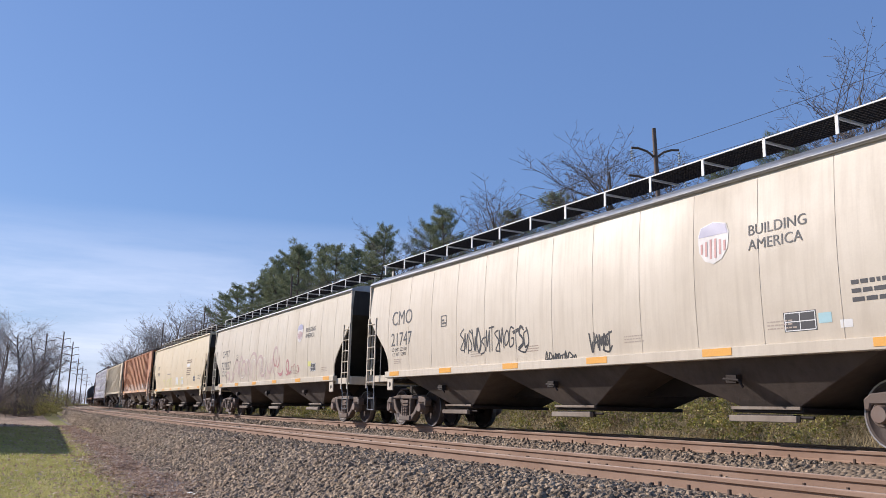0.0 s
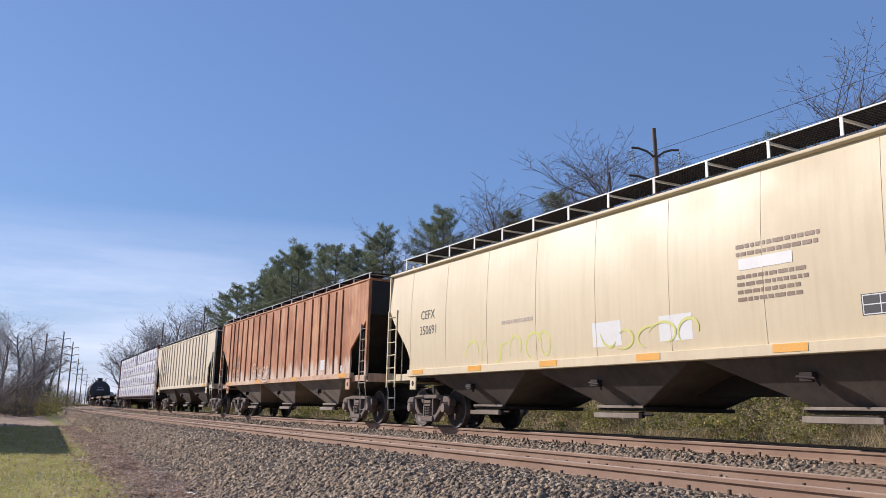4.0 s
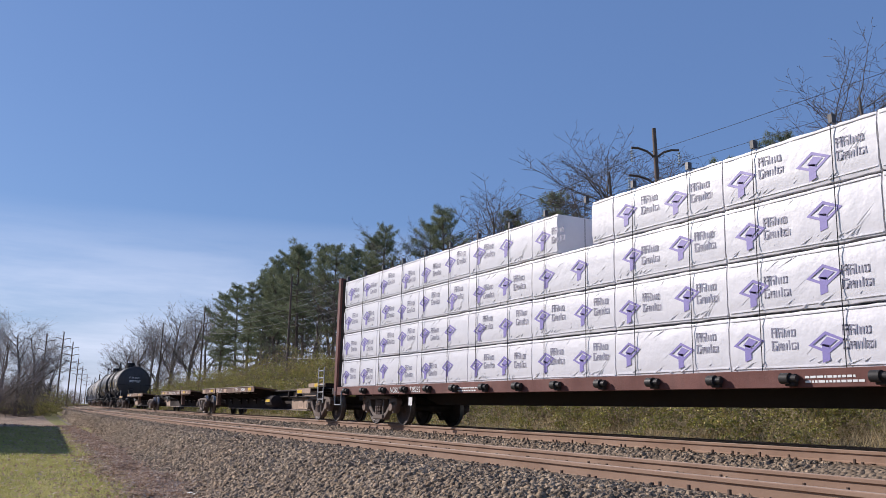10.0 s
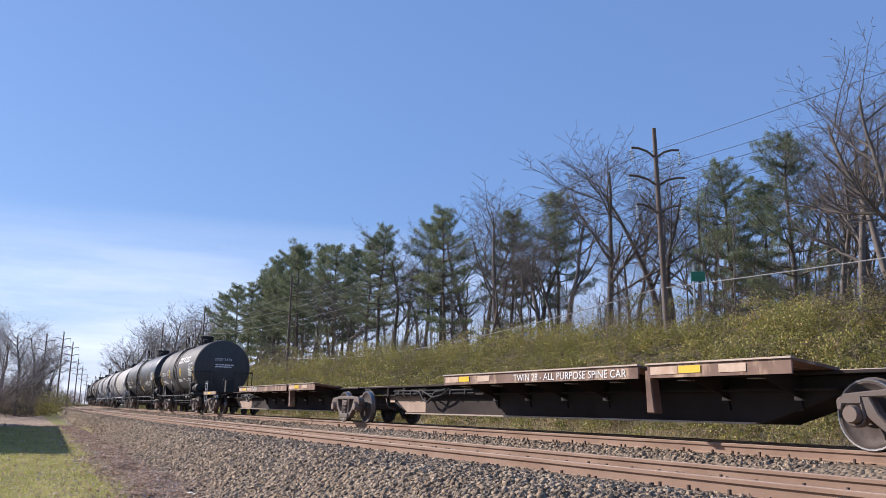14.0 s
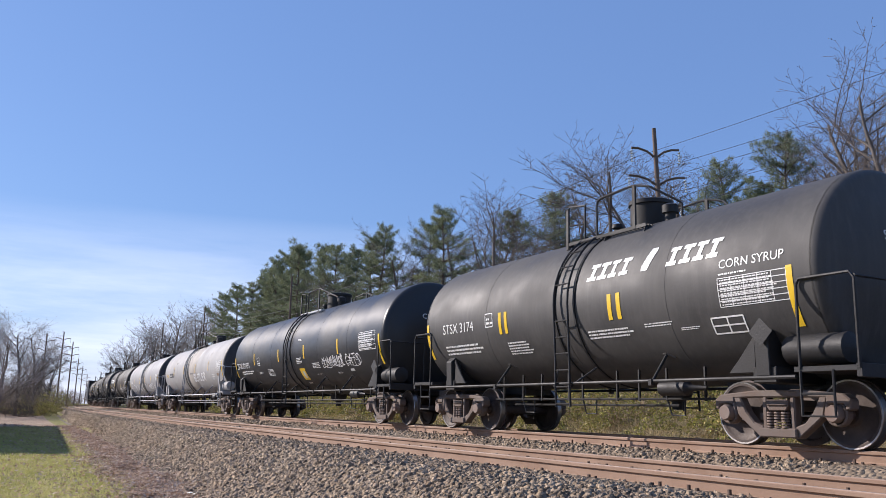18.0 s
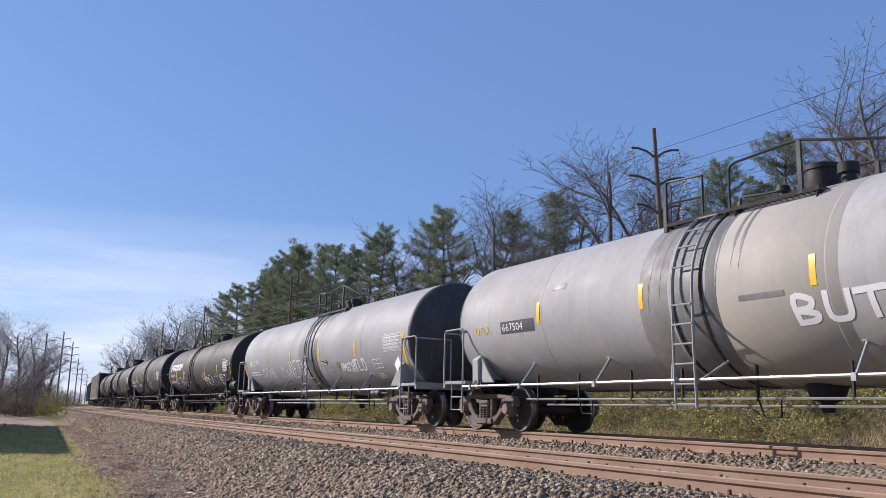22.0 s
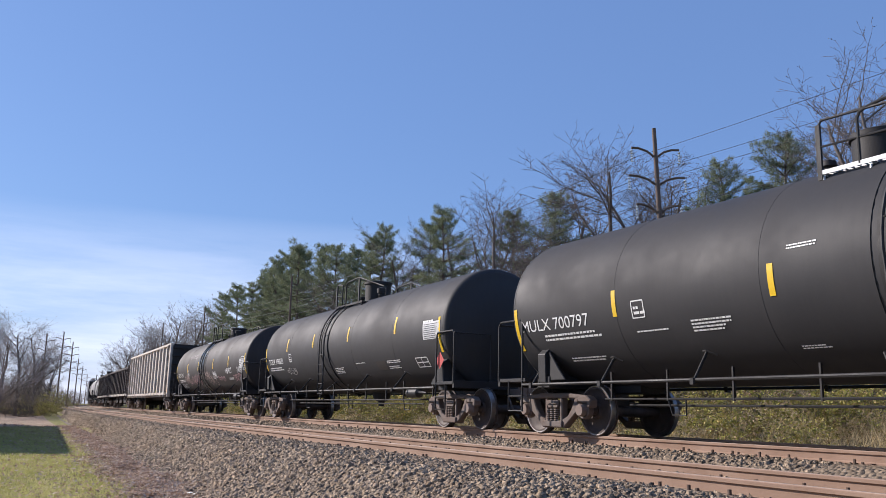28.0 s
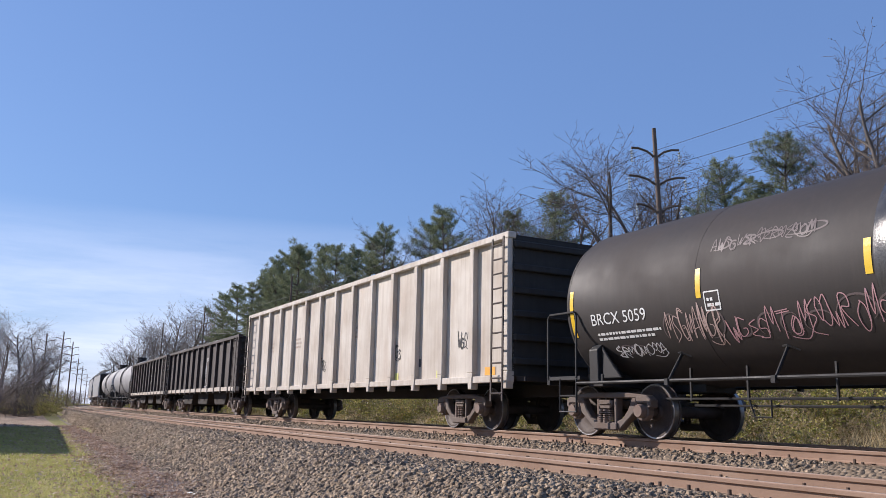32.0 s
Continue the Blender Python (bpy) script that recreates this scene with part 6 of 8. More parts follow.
decal(a, strokes([[[(0.5, 0), (1, 0.5), (0.5, 1), (0, 0.5), (0.5, 0)]]], 0.55, 0.42, 0.02), INK, 6.7, 1.5, -1.602, name="placard_outline")
decal(a, bars(rng, 1.4, 0.1, 1, 0.3), PAINT["rim"], -3.0, 2.15, -1.618, name="small_print")

a = hopper("ribbed_hopper", "orange rust-covered ribbed covered hopper with open corner frames", 6.8, 8.55, PAINT["rust"], dict(ribbed=-0.28, eave=3.95, sill=1.38, roof=4.02, walk=4.2, hi=3.0, lo=1.53, cut=1.3, bay_paint=PAINT["bay_grey"], walk_y=1.5, bays=3, sill_paint=PAINT["rust_low"], ladder_paint=PAINT["bay_grey"], stripes=4, walk_paint=MAT["dark"], rim=MAT["galv"]))
add_car(a, 84.7, 6.8)
decal(a, scrawl(rng, 2.3, 0.5, 3, 0.045), SPRAY["tan"], -3.0, 1.45, -1.652, name="scribble")
for body, x, z in (("CI", -6.4, 2.24), ("RN", -5.71, 2.24), ("10", -6.38, 1.94), ("09", -5.7, 1.94)):
    decal(a, text_shape(body, 0.36), PAINT["brown_print"], x, z, -1.588)
for x, z in ((-6.38, 1.72), (-5.7, 1.72), (-6.38, 1.58), (-5.7, 1.58)):
    decal(a, bars(rng, 0.42, 0.1, 1, 0.3), PAINT["brown_print"], x, z, -1.588, name="small_print")
test_panel(a, 4.76, 1.56, -1.592, 0.42, 0.3, ink=MAT["white"])
decal(a, panel(0.26, 0.16), MAT["white"], 6.38, 1.48, -1.592, name="sticker")

a = hopper("ribbed_hopper", "beige ribbed covered hopper with open corner frames", 7.2, 8.65, PAINT["beige"], dict(ribbed=-0.12, eave=3.88, sill=1.43, roof=3.95, walk=4.1, hi=3.2, lo=1.65, cut=1.4, bay_paint=PAINT["bay_brown"], walk_y=1.5, stripes=2, walk_paint=MAT["dark"], rim=MAT["galv"]))
add_car(a, 66.1, 7.2)
for body, x, z in (("SI", -6.28, 2.5), ("RX", -5.56, 2.5), ("476", -6.3, 2.13), ("201", -5.56, 2.11)):
    decal(a, text_shape(body, 0.3), INK, x, z, -1.588)
plate_box(a, -4.63, 2.26, -1.588, INK, s=0.22)
decal(a, text_shape("LD LMT", 0.13), INK, -6.22, 1.80, -1.588)
decal(a, text_shape("LT  WT", 0.13), INK, -6.22, 1.66, -1.588)
for x in (-4.15, -1.66, 1.13, 3.71, 6.3, -7.24):
    decal(a, panel(0.11, 0.43), MAT["orange"], x, 1.54, -1.586, name="reflector", label="orange reflective stripe")
for x, m in ((-5.35, INK), (4.15, INK)):
    decal(a, bars(rng, 0.42, 0.22, 3, 0.45), m, x, 1.66, -1.584, name="small_print")
for k, body in enumerate(("CAUTION", "OPEN ROOF", "HATCH BEFORE", "UNLOADING")):
    decal(a, text_shape(body, 0.09), INK, 2.34, 1.84 - 0.085 * k, -1.584)
decal(a, scrawl(rng, 0.72, 0.2, 4, 0.022), INK, 2.34, 1.46, -1.585, name="scribble", label="small black spray tag")
decal(a, scrawl(rng, 0.45, 0.22, 3, 0.008), PAINT["print_grey"], 3.15, 1.68, -1.585, name="scribble")

# flat car with wrapped lumber
NX = (-7.65, -6.51)
FLAT = lumber_car(11.45, 1.0, PAINT["maroon"])
for x in (-9.1, 9.1):
    truck(FLAT, x)
add_car(FLAT, 44.9, 9.1)
for i in range(18):
    x = -11.05 + 1.28 * i
    c = Shape().path([(x, -0.1, 4.24), (x, -1.40, 4.24), (x, -1.462, 4.18), (x, -1.462, 1.0)], 0.008, 4)
    c.box(x, -1.42, 4.26, 0.06, 0.08, 0.12)
    part("tie_cable", c, PAINT["strap"], FLAT)
    if i < 18:
        part("winch", Shape().lathe([(-0.11, 0.03), (-0.11, 0.075), (0.02, 0.075), (0.02, 0.045), (0.13, 0.045), (0.13, 0.03)], 10, "x", (x + 0.5, -1.56, 0.9)), MAT["black"], FLAT, smooth=40)
decal(FLAT, bars(rng, 0.9, 0.12, 2, 0.5), WHITE, -4.09, 0.82, -1.486, name="small_print")
decal(FLAT, bars(rng, 0.9, 0.12, 2, 0.5), WHITE, 5.0, 0.84, -1.486, name="small_print")
decal(FLAT, text_shape("NOKL", 0.2), WHITE, NX[0], 0.82, -1.487)
decal(FLAT, text_shape("738282", 0.2), WHITE, NX[1], 0.82, -1.487)
decal(FLAT, panel(0.2, 0.2), MAT["white"], NX[1], 0.5, -1.5, name="sticker")
LOGO = Shape()
outer, middle = ((-0.02, 0.17), (0.24, 0.34), (0.52, 0.22), (0.27, 0.05)), (0.25, 0.195)
inner = [(middle[0] + (x - middle[0]) * 0.74, middle[1] + (z - middle[1]) * 0.7) for x, z in outer]
for k in range(4):
    quad = (outer[k], outer[(k + 1) % 4], inner[(k + 1) % 4], inner[k])
    LOGO.add([(x, 0, z) for x, z in quad], [(0, 1, 2, 3)])
for quad in (((0.18, -0.06), (0.29, -0.03), (0.29, 0.09), (0.18, 0.1)), ((0.15, 0.17), (0.26, 0.27), (0.40, 0.22), (0.27, 0.13)), ((0.18, 0.09), (0.29, 0.08), (0.29, 0.16), (0.18, 0.18))):
    LOGO.add([(x, 0.001, z) for x, z in quad], [(0, 1, 2, 3)])
WORDS = Shape()
r5 = random.Random(5)
for row, n in ((0.215, 6), (0.04, 7)):
    x = 0.5
    for k in range(n):
        wide, tall, t = (0.085, 0.135, 0.022) if k == 0 else (r5.choice((0.028, 0.07, 0.07)), r5.choice((0.095, 0.095, 0.13)), 0.018)
        if wide < 0.05:
            strokes_of = ((0, 0, t, tall),)
        else:
            strokes_of = ((0, 0, t, tall), (wide - t, 0, t, tall * r5.choice((0.55, 1.0))), (0, tall - t, wide, t), (0, r5.choice((0.0, tall * 0.45)), wide, t))
        for dx, dz, ww, hh in strokes_of:
            WORDS.add([(x + dx, 0, row + dz), (x + dx + ww, 0, row + dz), (x + dx + ww, 0, row + dz + hh), (x + dx, 0, row + dz + hh)], [(0, 1, 2, 3)])
        x += wide + 0.016
LOGO_ME, WORDS_ME = LOGO.mesh("logo", PAINT["violet"]), WORDS.mesh("print", PAINT["print_grey"])


def pack_mesh(length, seed):
    """A lumber pack in loose plastic wrap: slightly lumpy faces and soft edges."""
    r = random.Random(seed)
    s = Shape()
    nx, nz = 14, 5
    H_, D = 0.765, 1.33
    pts, faces = [], []
    for i in range(nx + 1):
        x = length * i / nx
        ring = [(0.0, 0.0)] + [(0.0, H_ * k / nz) for k in range(1, nz)] + [(0.0, H_), (D, H_), (D, 0.0)]
        for k, (y, z) in enumerate(ring):
            w = 0.005 if 0 < i < nx else 0.003
            pts.append((x + r.uniform(-0.004, 0.004), y + r.uniform(-w, w) + (0.025 if k in (0, nz) else 0), z + r.uniform(-0.008, 0.008)))
    k = nz + 3
    for i in range(nx):
        for j in range(k):
            faces.append((i * k + j, i * k + (j + 1) % k, (i + 1) * k + (j + 1) % k, (i + 1) * k + j))
    faces += [tuple(range(k)), tuple(range(nx * k, nx * k + k))]
    s.add(pts, faces)
    # slanting folds in the plastic
    for i in range(int(6 + length * 9)):
        x, z, w = r.uniform(0.03, length - 0.3), r.choice((r.uniform(0.02, 0.2), r.uniform(0.02, 0.6))), r.uniform(0.08, 0.4)
        x1 = min(length - 0.03, x + w)
        s.rod((x, 0.004, z), (x1, 0.006, min(H_ - 0.03, z + w * r.uniform(0.2, 1.0))), r.uniform(0.004, 0.011), 4, 0.003)
    for z in (0.05, H_ - 0.04):
        s.rod((0.02, 0.012, z), (length - 0.02, 0.012, z + r.uniform(-0.02, 0.02)), 0.012, 4)
    return s.mesh("wrap", PAINT["wrap"], smooth=28)


PACKS = [pack_mesh(2.465, i) for i in range(4)]


def lumber_pack(mesh, printed, m):
    p = thing("lumber_pack", "white plastic-wrapped lumber pack with violet print", "lumber pack", "wrapped lumber on the flat car")
    part("wrap", mesh, None, p)
    for dx in printed:
        g = part("logo", LOGO_ME, None, p, "violet printed logo")
        g.location = (dx + rng.uniform(-0.12, 0.12), -0.0085, 0.19 + rng.uniform(-0.06, 0.06))
        if rng.random() < 0.2:
            continue
        q = part("print", WORDS_ME, None, p, "grey printed lettering")
        q.location = (dx + 0.02 + rng.uniform(-0.08, 0.06), -0.0085, 0.2 + rng.uniform(-0.06, 0.08))
    LOADS.append((p, FLAT, m))


GAP_MESH, STUB = pack_mesh(0.82, 9), pack_mesh(0.57, 10)
lumber_pack(STUB, (), Matrix.Translation((0.65, -1.44, 3.41)))
for tier in range(4):
    for k in range(9):
        for sy in (-1, 1):
            x0, z0 = -11.2 + 2.49 * k, 1.01 + 0.8 * tier
            short = tier == 3 and k == 4 and sy < 0
            if sy < 0:
                lumber_pack(GAP_MESH if short else PACKS[(k + tier * 3) % 4], (0.16,) if short else (0.16, 1.36), Matrix.Translation((x0, -1.44, z0)))
            else:
                lumber_pack(PACKS[(k + tier) % 4], (), Matrix.Translation((x0 + 2.465, 1.44, z0)) @ Matrix.Rotation(math.pi, 4, "Z"))

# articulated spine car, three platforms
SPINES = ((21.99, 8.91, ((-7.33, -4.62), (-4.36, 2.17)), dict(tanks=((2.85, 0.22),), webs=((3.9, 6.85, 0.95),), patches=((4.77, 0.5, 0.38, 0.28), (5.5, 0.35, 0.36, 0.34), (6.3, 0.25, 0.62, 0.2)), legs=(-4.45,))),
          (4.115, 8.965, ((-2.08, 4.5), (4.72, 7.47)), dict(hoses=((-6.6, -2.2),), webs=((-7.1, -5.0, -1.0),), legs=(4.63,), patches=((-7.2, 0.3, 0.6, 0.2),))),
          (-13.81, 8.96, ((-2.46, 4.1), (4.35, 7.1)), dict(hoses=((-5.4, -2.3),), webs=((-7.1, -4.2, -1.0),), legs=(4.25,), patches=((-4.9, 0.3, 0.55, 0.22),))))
for i, (c, h, decks, o) in enumerate(SPINES):
    a = thing("spine_car", "brown articulated spine car with empty wing decks", "spine car", "cars of the freight train")
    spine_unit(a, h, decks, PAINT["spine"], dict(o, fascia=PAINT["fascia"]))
    truck(a, h)
    if i == 2:
        truck(a, -h)
    add_car(a, c, h)
    # coupler end platforms: a low step and a raised outer deck
    for x0, x1, z0, z1, yx in {0: ((7.5, 8.9, 0.86, 1.02, 7.55), (8.7, 10.25, 1.05, 1.17, 9.3)), 2: ((-h - 0.6, -h + 2.0, 0.92, 1.06, -h + 0.45),)}.get(i, ()):
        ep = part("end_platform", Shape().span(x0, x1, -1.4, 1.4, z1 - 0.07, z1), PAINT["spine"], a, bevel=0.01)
        # edge plates take the sunlit web colour
        part("end_fascia", Shape().span(x0, x1, -1.42, -1.385, z0, z1 + 0.004), PAINT["web"], ep, "pale edge plate with sunlight in its colour")
        part("end_fascia", Shape().span(x0, x1, 1.385, 1.42, z0, z1 + 0.004), PAINT["web"], ep)
        decal(a, panel(0.5, 0.1), MAT["yellow"], yx, z0 + 0.015, -1.425, name="reflector", label="yellow reflective stripe")
    if i == 0:
        for sy in (-1, 1):
            part("ladder", ladder(9.73, 10.24, sy * 1.45, 0.55, 1.66, 5), MAT["galv"], a)
        part("locking_stand", Shape().span(7.9, 8.5, -0.35, 0.35, 1.02, 1.12).span(8.15, 8.3, -0.9, 0.9, 1.02, 1.2), PAINT["spine"], a, bevel=0.01)
    if i == 2:
        b = Shape().lathe([(-0.02, 0.24), (-0.02, 0.28), (0.02, 0.28), (0.02, 0.24)], 18, "x", (-7.6, -0.7, 1.5), True)
        for k in range(3):
            b.rod((-7.6, -0.7, 1.5), (-7.6, -0.7 + 0.26 * math.cos(k * 2.09), 1.5 + 0.26 * math.sin(k * 2.09)), 0.014)
        b.span(-7.5, -7.2, -0.9, -0.55, 1.05, 1.6)
        part("brake_wheel", b, MAT["black"], a)
        part("ladder", ladder(-9.5, -9.1, -1.35, 0.5, 1.6, 4), MAT["galv"], a)
        couplers(a, h + 0.8)
    for x0, x1 in decks:
        decal(a, panel(0.45, 0.11), MAT["yellow"], x0 + 0.7 if i else x1 - 0.85, 1.03, -1.482, name="reflector", label="yellow reflective stripe")
        decal(a, panel(0.6, 0.12), PAINT["sill_pale"], x0 + 0.08, 1.02, -1.48, name="worn_patch")
        decal(a, panel(0.5, 0.12), PAINT["sill_pale"], x0 + 1.5, 1.02, -1.48, name="worn_patch")
a1, a2, a3 = (c[0] for c in CARS[-3:])
decal(a1, text_shape("TTRX", 0.2, 1.15), WHITE, -0.86, 1.0, -1.484)
decal(a1, text_shape("360964", 0.2, 1.15), WHITE, 0.14, 1.01, -1.484)
decal(a1, text_shape("2-28 / 1-57", 0.2, 1.1), WHITE, -4.2, 1.0, -1.484)
decal(a2, text_shape("TWIN 28 - ALL PURPOSE SPINE CAR", 0.19, 1.12), WHITE, 0.84, 1.0, -1.484)
decal(a3, text_shape("TTRX", 0.2, 1.15), WHITE, -1.38, 1.0, -1.484)
decal(a3, text_shape("360964", 0.2, 1.15), WHITE, -0.38, 1.01, -1.484)


# tank cars
def tank_print(car, wrap, marks, ink=None):
    """Small print, tables and outlines: (kind, x, z, width, height, rows)."""
    ink = ink or WHITE
    for kind, x, z, w, h, n in marks:
        if kind == "print":
            decal(car, bars(rng, w, h, n, 0.5), ink, x, z, wrap=wrap, name="small_print")
        elif kind == "table":
            decal(car, table(w, h, n, 5), ink, x, z, wrap=wrap, name="data_panel", label="ruled white data panel")
            decal(car, bars(rng, w * 0.85, h * 0.95, n * 2, 0.55), ink, x + 0.04, z + 0.02, wrap=wrap, name="small_print")
        elif kind == "box":
            plate_box(car, x, z, 0, ink, wrap, w)
        elif kind == "test":
            part("panel_ruling", on_side(table(w, h, 2, 2, 0.025), x, z, 0, wrap=wrap), ink, car)


GREY_PIPE = PAINT["tank_grey"]
a, w = tank_car("tank_car", "charcoal tank car with large white block lettering", 4.45, 5.4, PAINT["tank_char"], dict(ladder=0.08, r=1.49, cz=2.38, seams=4, stripes=(-2.2, -1.98, 1.3, 1.53), stripe_z=1.98, end_stripes=(-5.4, 5.0), reservoir=True, brackets=(-2.3, 2.3), top=(-0.65, 0.25, 1.3, 2.2)))
add_car(a, -31.45, 4.45)
decal(a, text_shape("STSX 3174", 0.31), WHITE, -4.62, 2.13, wrap=w)
for k, d in enumerate((0.30, 0.30, 0.26, 0.28, 0.12, 0.36, 0.14, 0.28, 0.30, 0.28, 0.28)):
    if k == 4 or k == 6:
        continue
    x = 0.7 + 0.285 * k
    if k == 5:
        s = Shape().add([(0.0, 0, 0.0), (0.14, 0, 0.0), (0.30, 0, 0.34), (0.30, 0, 0.4), (0.16, 0, 0.4), (0.0, 0, 0.08)], [tuple(range(6))])
        part("emblem", on_side(s, x, 2.72, 0, wrap=w), WHITE, a, "white emblem")
    else:
        s = Shape().add([(0.0, 0, 0.0), (d * 0.78, 0, 0.0), (d * 0.78, 0, 0.07), (d * 0.54, 0, 0.07), (d * 0.54, 0, 0.25), (d * 0.78, 0, 0.25), (d * 0.78, 0, 0.32), (0.0, 0, 0.32), (0.0, 0, 0.25), (d * 0.24, 0, 0.25), (d * 0.24, 0, 0.07), (0.0, 0, 0.07)],
                        [(0, 1, 2, 3, 10, 11), (3, 4, 9, 10), (4, 5, 6, 7, 8, 9)])
        s.v = [(px + 0.25 * pz, py, pz) for px, py, pz in s.v]
        part("block_letter", on_side(s, x, 2.72, 0, wrap=w), WHITE, a)
decal(a, text_shape("CORN SYRUP", 0.19), WHITE, 3.82, 2.52, wrap=w)
tank_print(a, w, (("print", -4.6, 1.66, 1.7, 0.26, 3), ("box", -2.72, 2.16, 0.28, 0, 0), ("print", -2.0, 1.56, 0.85, 0.3, 5), ("print", 0.65, 1.7, 1.25, 0.18, 3), ("print", 2.12, 1.8, 0.75, 0.08, 2), ("print", 2.9, 1.7, 0.42, 0.06, 2), ("table", 3.8, 1.96, 1.2, 0.42, 5), ("print", 3.82, 2.42, 0.6, 0.05, 1), ("test", 3.55, 1.6, 0.6, 0.25, 0)))
part("lettering", on_head(text_shape("STSX 3174", 0.2), 5.4, 1.49, 2.38, -0.5, 2.75), WHITE, a)
tagged(part("small_print", on_head(bars(rng, 0.9, 0.22, 2), 5.4, 1.49, 2.38, -0.45, 2.4), WHITE, a), kind="stuff")

a, w = tank_car("tank_car", "glossy black tank car with yellow stripes and white scribble", 7.1, 7.75, PAINT["tank_black"], dict(ladder=-0.5, r=1.53, cz=2.40, seams=6, stripes=(-4.87, -1.66, 1.2, 4.36), stripe_z=2.02, end_stripes=(-7.75, 7.5), reservoir=True, man=(0.9, 0.45, 0.5), deck_paint=MAT["galv"], brackets=(-7.2, -5.05, -2.85, 2.45, 4.8)))
add_car(a, -47.2, 7.1)
decal(a, text_shape("CBTX 721893", 0.335), WHITE, -7.55, 1.93, wrap=w)
tank_print(a, w, (("print", -6.85, 1.7, 1.85, 0.18, 2), ("box", -4.38, 1.98, 0.3, 0, 0), ("print", -4.38, 1.68, 0.5, 0.08, 2), ("print", -3.2, 1.56, 0.85, 0.3, 6), ("print", 0.42, 1.88, 0.55, 0.22, 4), ("print", 0.62, 2.64, 0.4, 0.08, 2), ("print", 1.9, 1.68, 0.75, 0.2, 4), ("print", 1.98, 1.48, 0.5, 0.03, 1), ("print", 0.55, 1.22, 0.45, 0.08, 2), ("print", 3.9, 1.46, 0.4, 0.06, 2), ("table", 6.1, 2.03, 1.2, 0.5, 4)))
decal(a, panel(0.52, 0.46, 5), MAT["yellow"], 0.48, 1.34, wrap=w, name="label", label="yellow tank label")
decal(a, panel(0.22, 0.26, 3), PAINT["badge_pale"], 0.68, 1.4, wrap=(w[0] + 0.004, w[1]), name="label", label="pale worn patch on the label")
decal(a, panel(0.3, 0.08, 1), PAINT["panel_pale"], 5.0, 1.5, wrap=w, name="patch", label="pale painted-out patch")
for x, z, sw, sh, k, sd in ((2.85, 1.68, 0.95, 0.3, "QUAM", 3), (3.85, 1.68, 0.85, 0.3, "PISER", 5), (4.85, 1.68, 1.2, 0.36, "CATS", 8)):
    decal(a, sprayed_word(k.replace("Q", "O"), sw, sh, 0.03, 0.12, sd), SPRAY["white"], x, z, wrap=w, name="scribble")
    decal(a, scrawl(rng, sw, sh * 0.8, 2, 0.02), SPRAY["white"], x, z + 0.02, wrap=(w[0] + 0.002, w[1]), name="scribble")
part("lettering", on_head(text_shape("CBTX 721893", 0.2), 7.75, 1.53, 2.4, -0.5, 2.85), WHITE, a)
tagged(part("small_print", on_head(bars(rng, 0.8, 0.2, 2), 7.75, 1.53, 2.4, -0.3, 2.56), WHITE, a), kind="stuff")

a, w = tank_car("tank_car", "soiled grey tank car with a darkened ring below the manway", 7.25, 7.85, PAINT["tank_soiled"], dict(ladder=-0.88, r=1.44, cz=2.31, seams=5, stripes=(1.33, 4.53, -1.95, -4.87), stripe_z=2.1, stripe_h=0.42, end_stripes=(7.5,), end_z=1.7, same_saddle=True, platform=GREY_PIPE, rail_paint=GREY_PIPE, pipe=MAT["galv"], reservoir=True, placard_paint=GREY_PIPE, head_paint=PAINT["tank_char"], sleeve=(-1.95, -0.28), sleeve_paint=PAINT["stain"], top=(-0.95, 0.45, 1.75, 3.6), man=(1.45, 0.27, 0.42), deck_paint=MAT["dark"], brackets=(-7.3, -5.4, -3.1, 1.85, 4.45)))
add_car(a, -65.45, 7.25)
decal(a, sprayed_word("BUTLER", 2.85, 0.36, 0.085, 0.05, 4), SPRAY["white"], 0.98, 1.65, wrap=w, name="scribble", label="broad white sprayed capitals")
decal(a, text_shape("UTLX", 0.24), MAT["yellow"], -7.2, 2.02, wrap=w)
decal(a, panel(1.2, 0.25, 3), INK, -6.18, 1.98, wrap=w, name="number_panel", label="black number panel")
for letter in pieces(text_shape("667504", 0.22, 1.15)):
    part("letter", on_side(letter, -6.12, 2.03, 0, wrap=(w[0] + 0.004, w[1])), WHITE, a)
tank_print(a, w, (("table", 6.35, 2.02, 1.1, 0.45, 5), ("test", 5.35, 1.66, 0.55, 0.24, 0)))
decal(a, panel(0.42, 0.12, 2), PAINT["stain"], -4.42, 2.7, wrap=w, name="patch")
decal(a, panel(0.78, 0.08, 2), PAINT["stain"], 0.12, 2.02, wrap=w, name="patch")
decal(a, panel(0.45, 0.12, 2), PAINT["brown_print"], 6.4, 1.8, wrap=w, name="patch")
part("shell_ring", Shape().lathe([(-0.28, 1.438), (-0.27, 1.4425), (1.75, 1.4425), (1.76, 1.438)], 56, "x", (0, 0, 2.31), True), PAINT["tank_tan"], a, "tan-stained shell ring", smooth=35)

a, w = tank_car("tank_car", "grey tank car with a stained middle band and white scribbles", 7.25, 7.85, PAINT["tank_grey"], dict(ladder=0.25, r=1.46, cz=2.28, stripes=(-4.63, -1.84, 1.15, 4.2), stripe_z=1.88, end_stripes=(-7.75, 7.5), end_z=1.55, same_saddle=True, platform=MAT["galv"], rail_paint=GREY_PIPE, pipe=MAT["galv"], sleeve=(-0.85, 1.0), sleeve_paint=PAINT["stain"], top=(-0.75, 0.4, 1.5, 2.6), man=(0.2, 0.3, 0.3), placard_paint=MAT["white"], head_paint=PAINT["tank_char"], brackets=(-7.2, -4.85, -2.5, 2.5, 4.9)))
add_car(a, -83.8, 7.25)
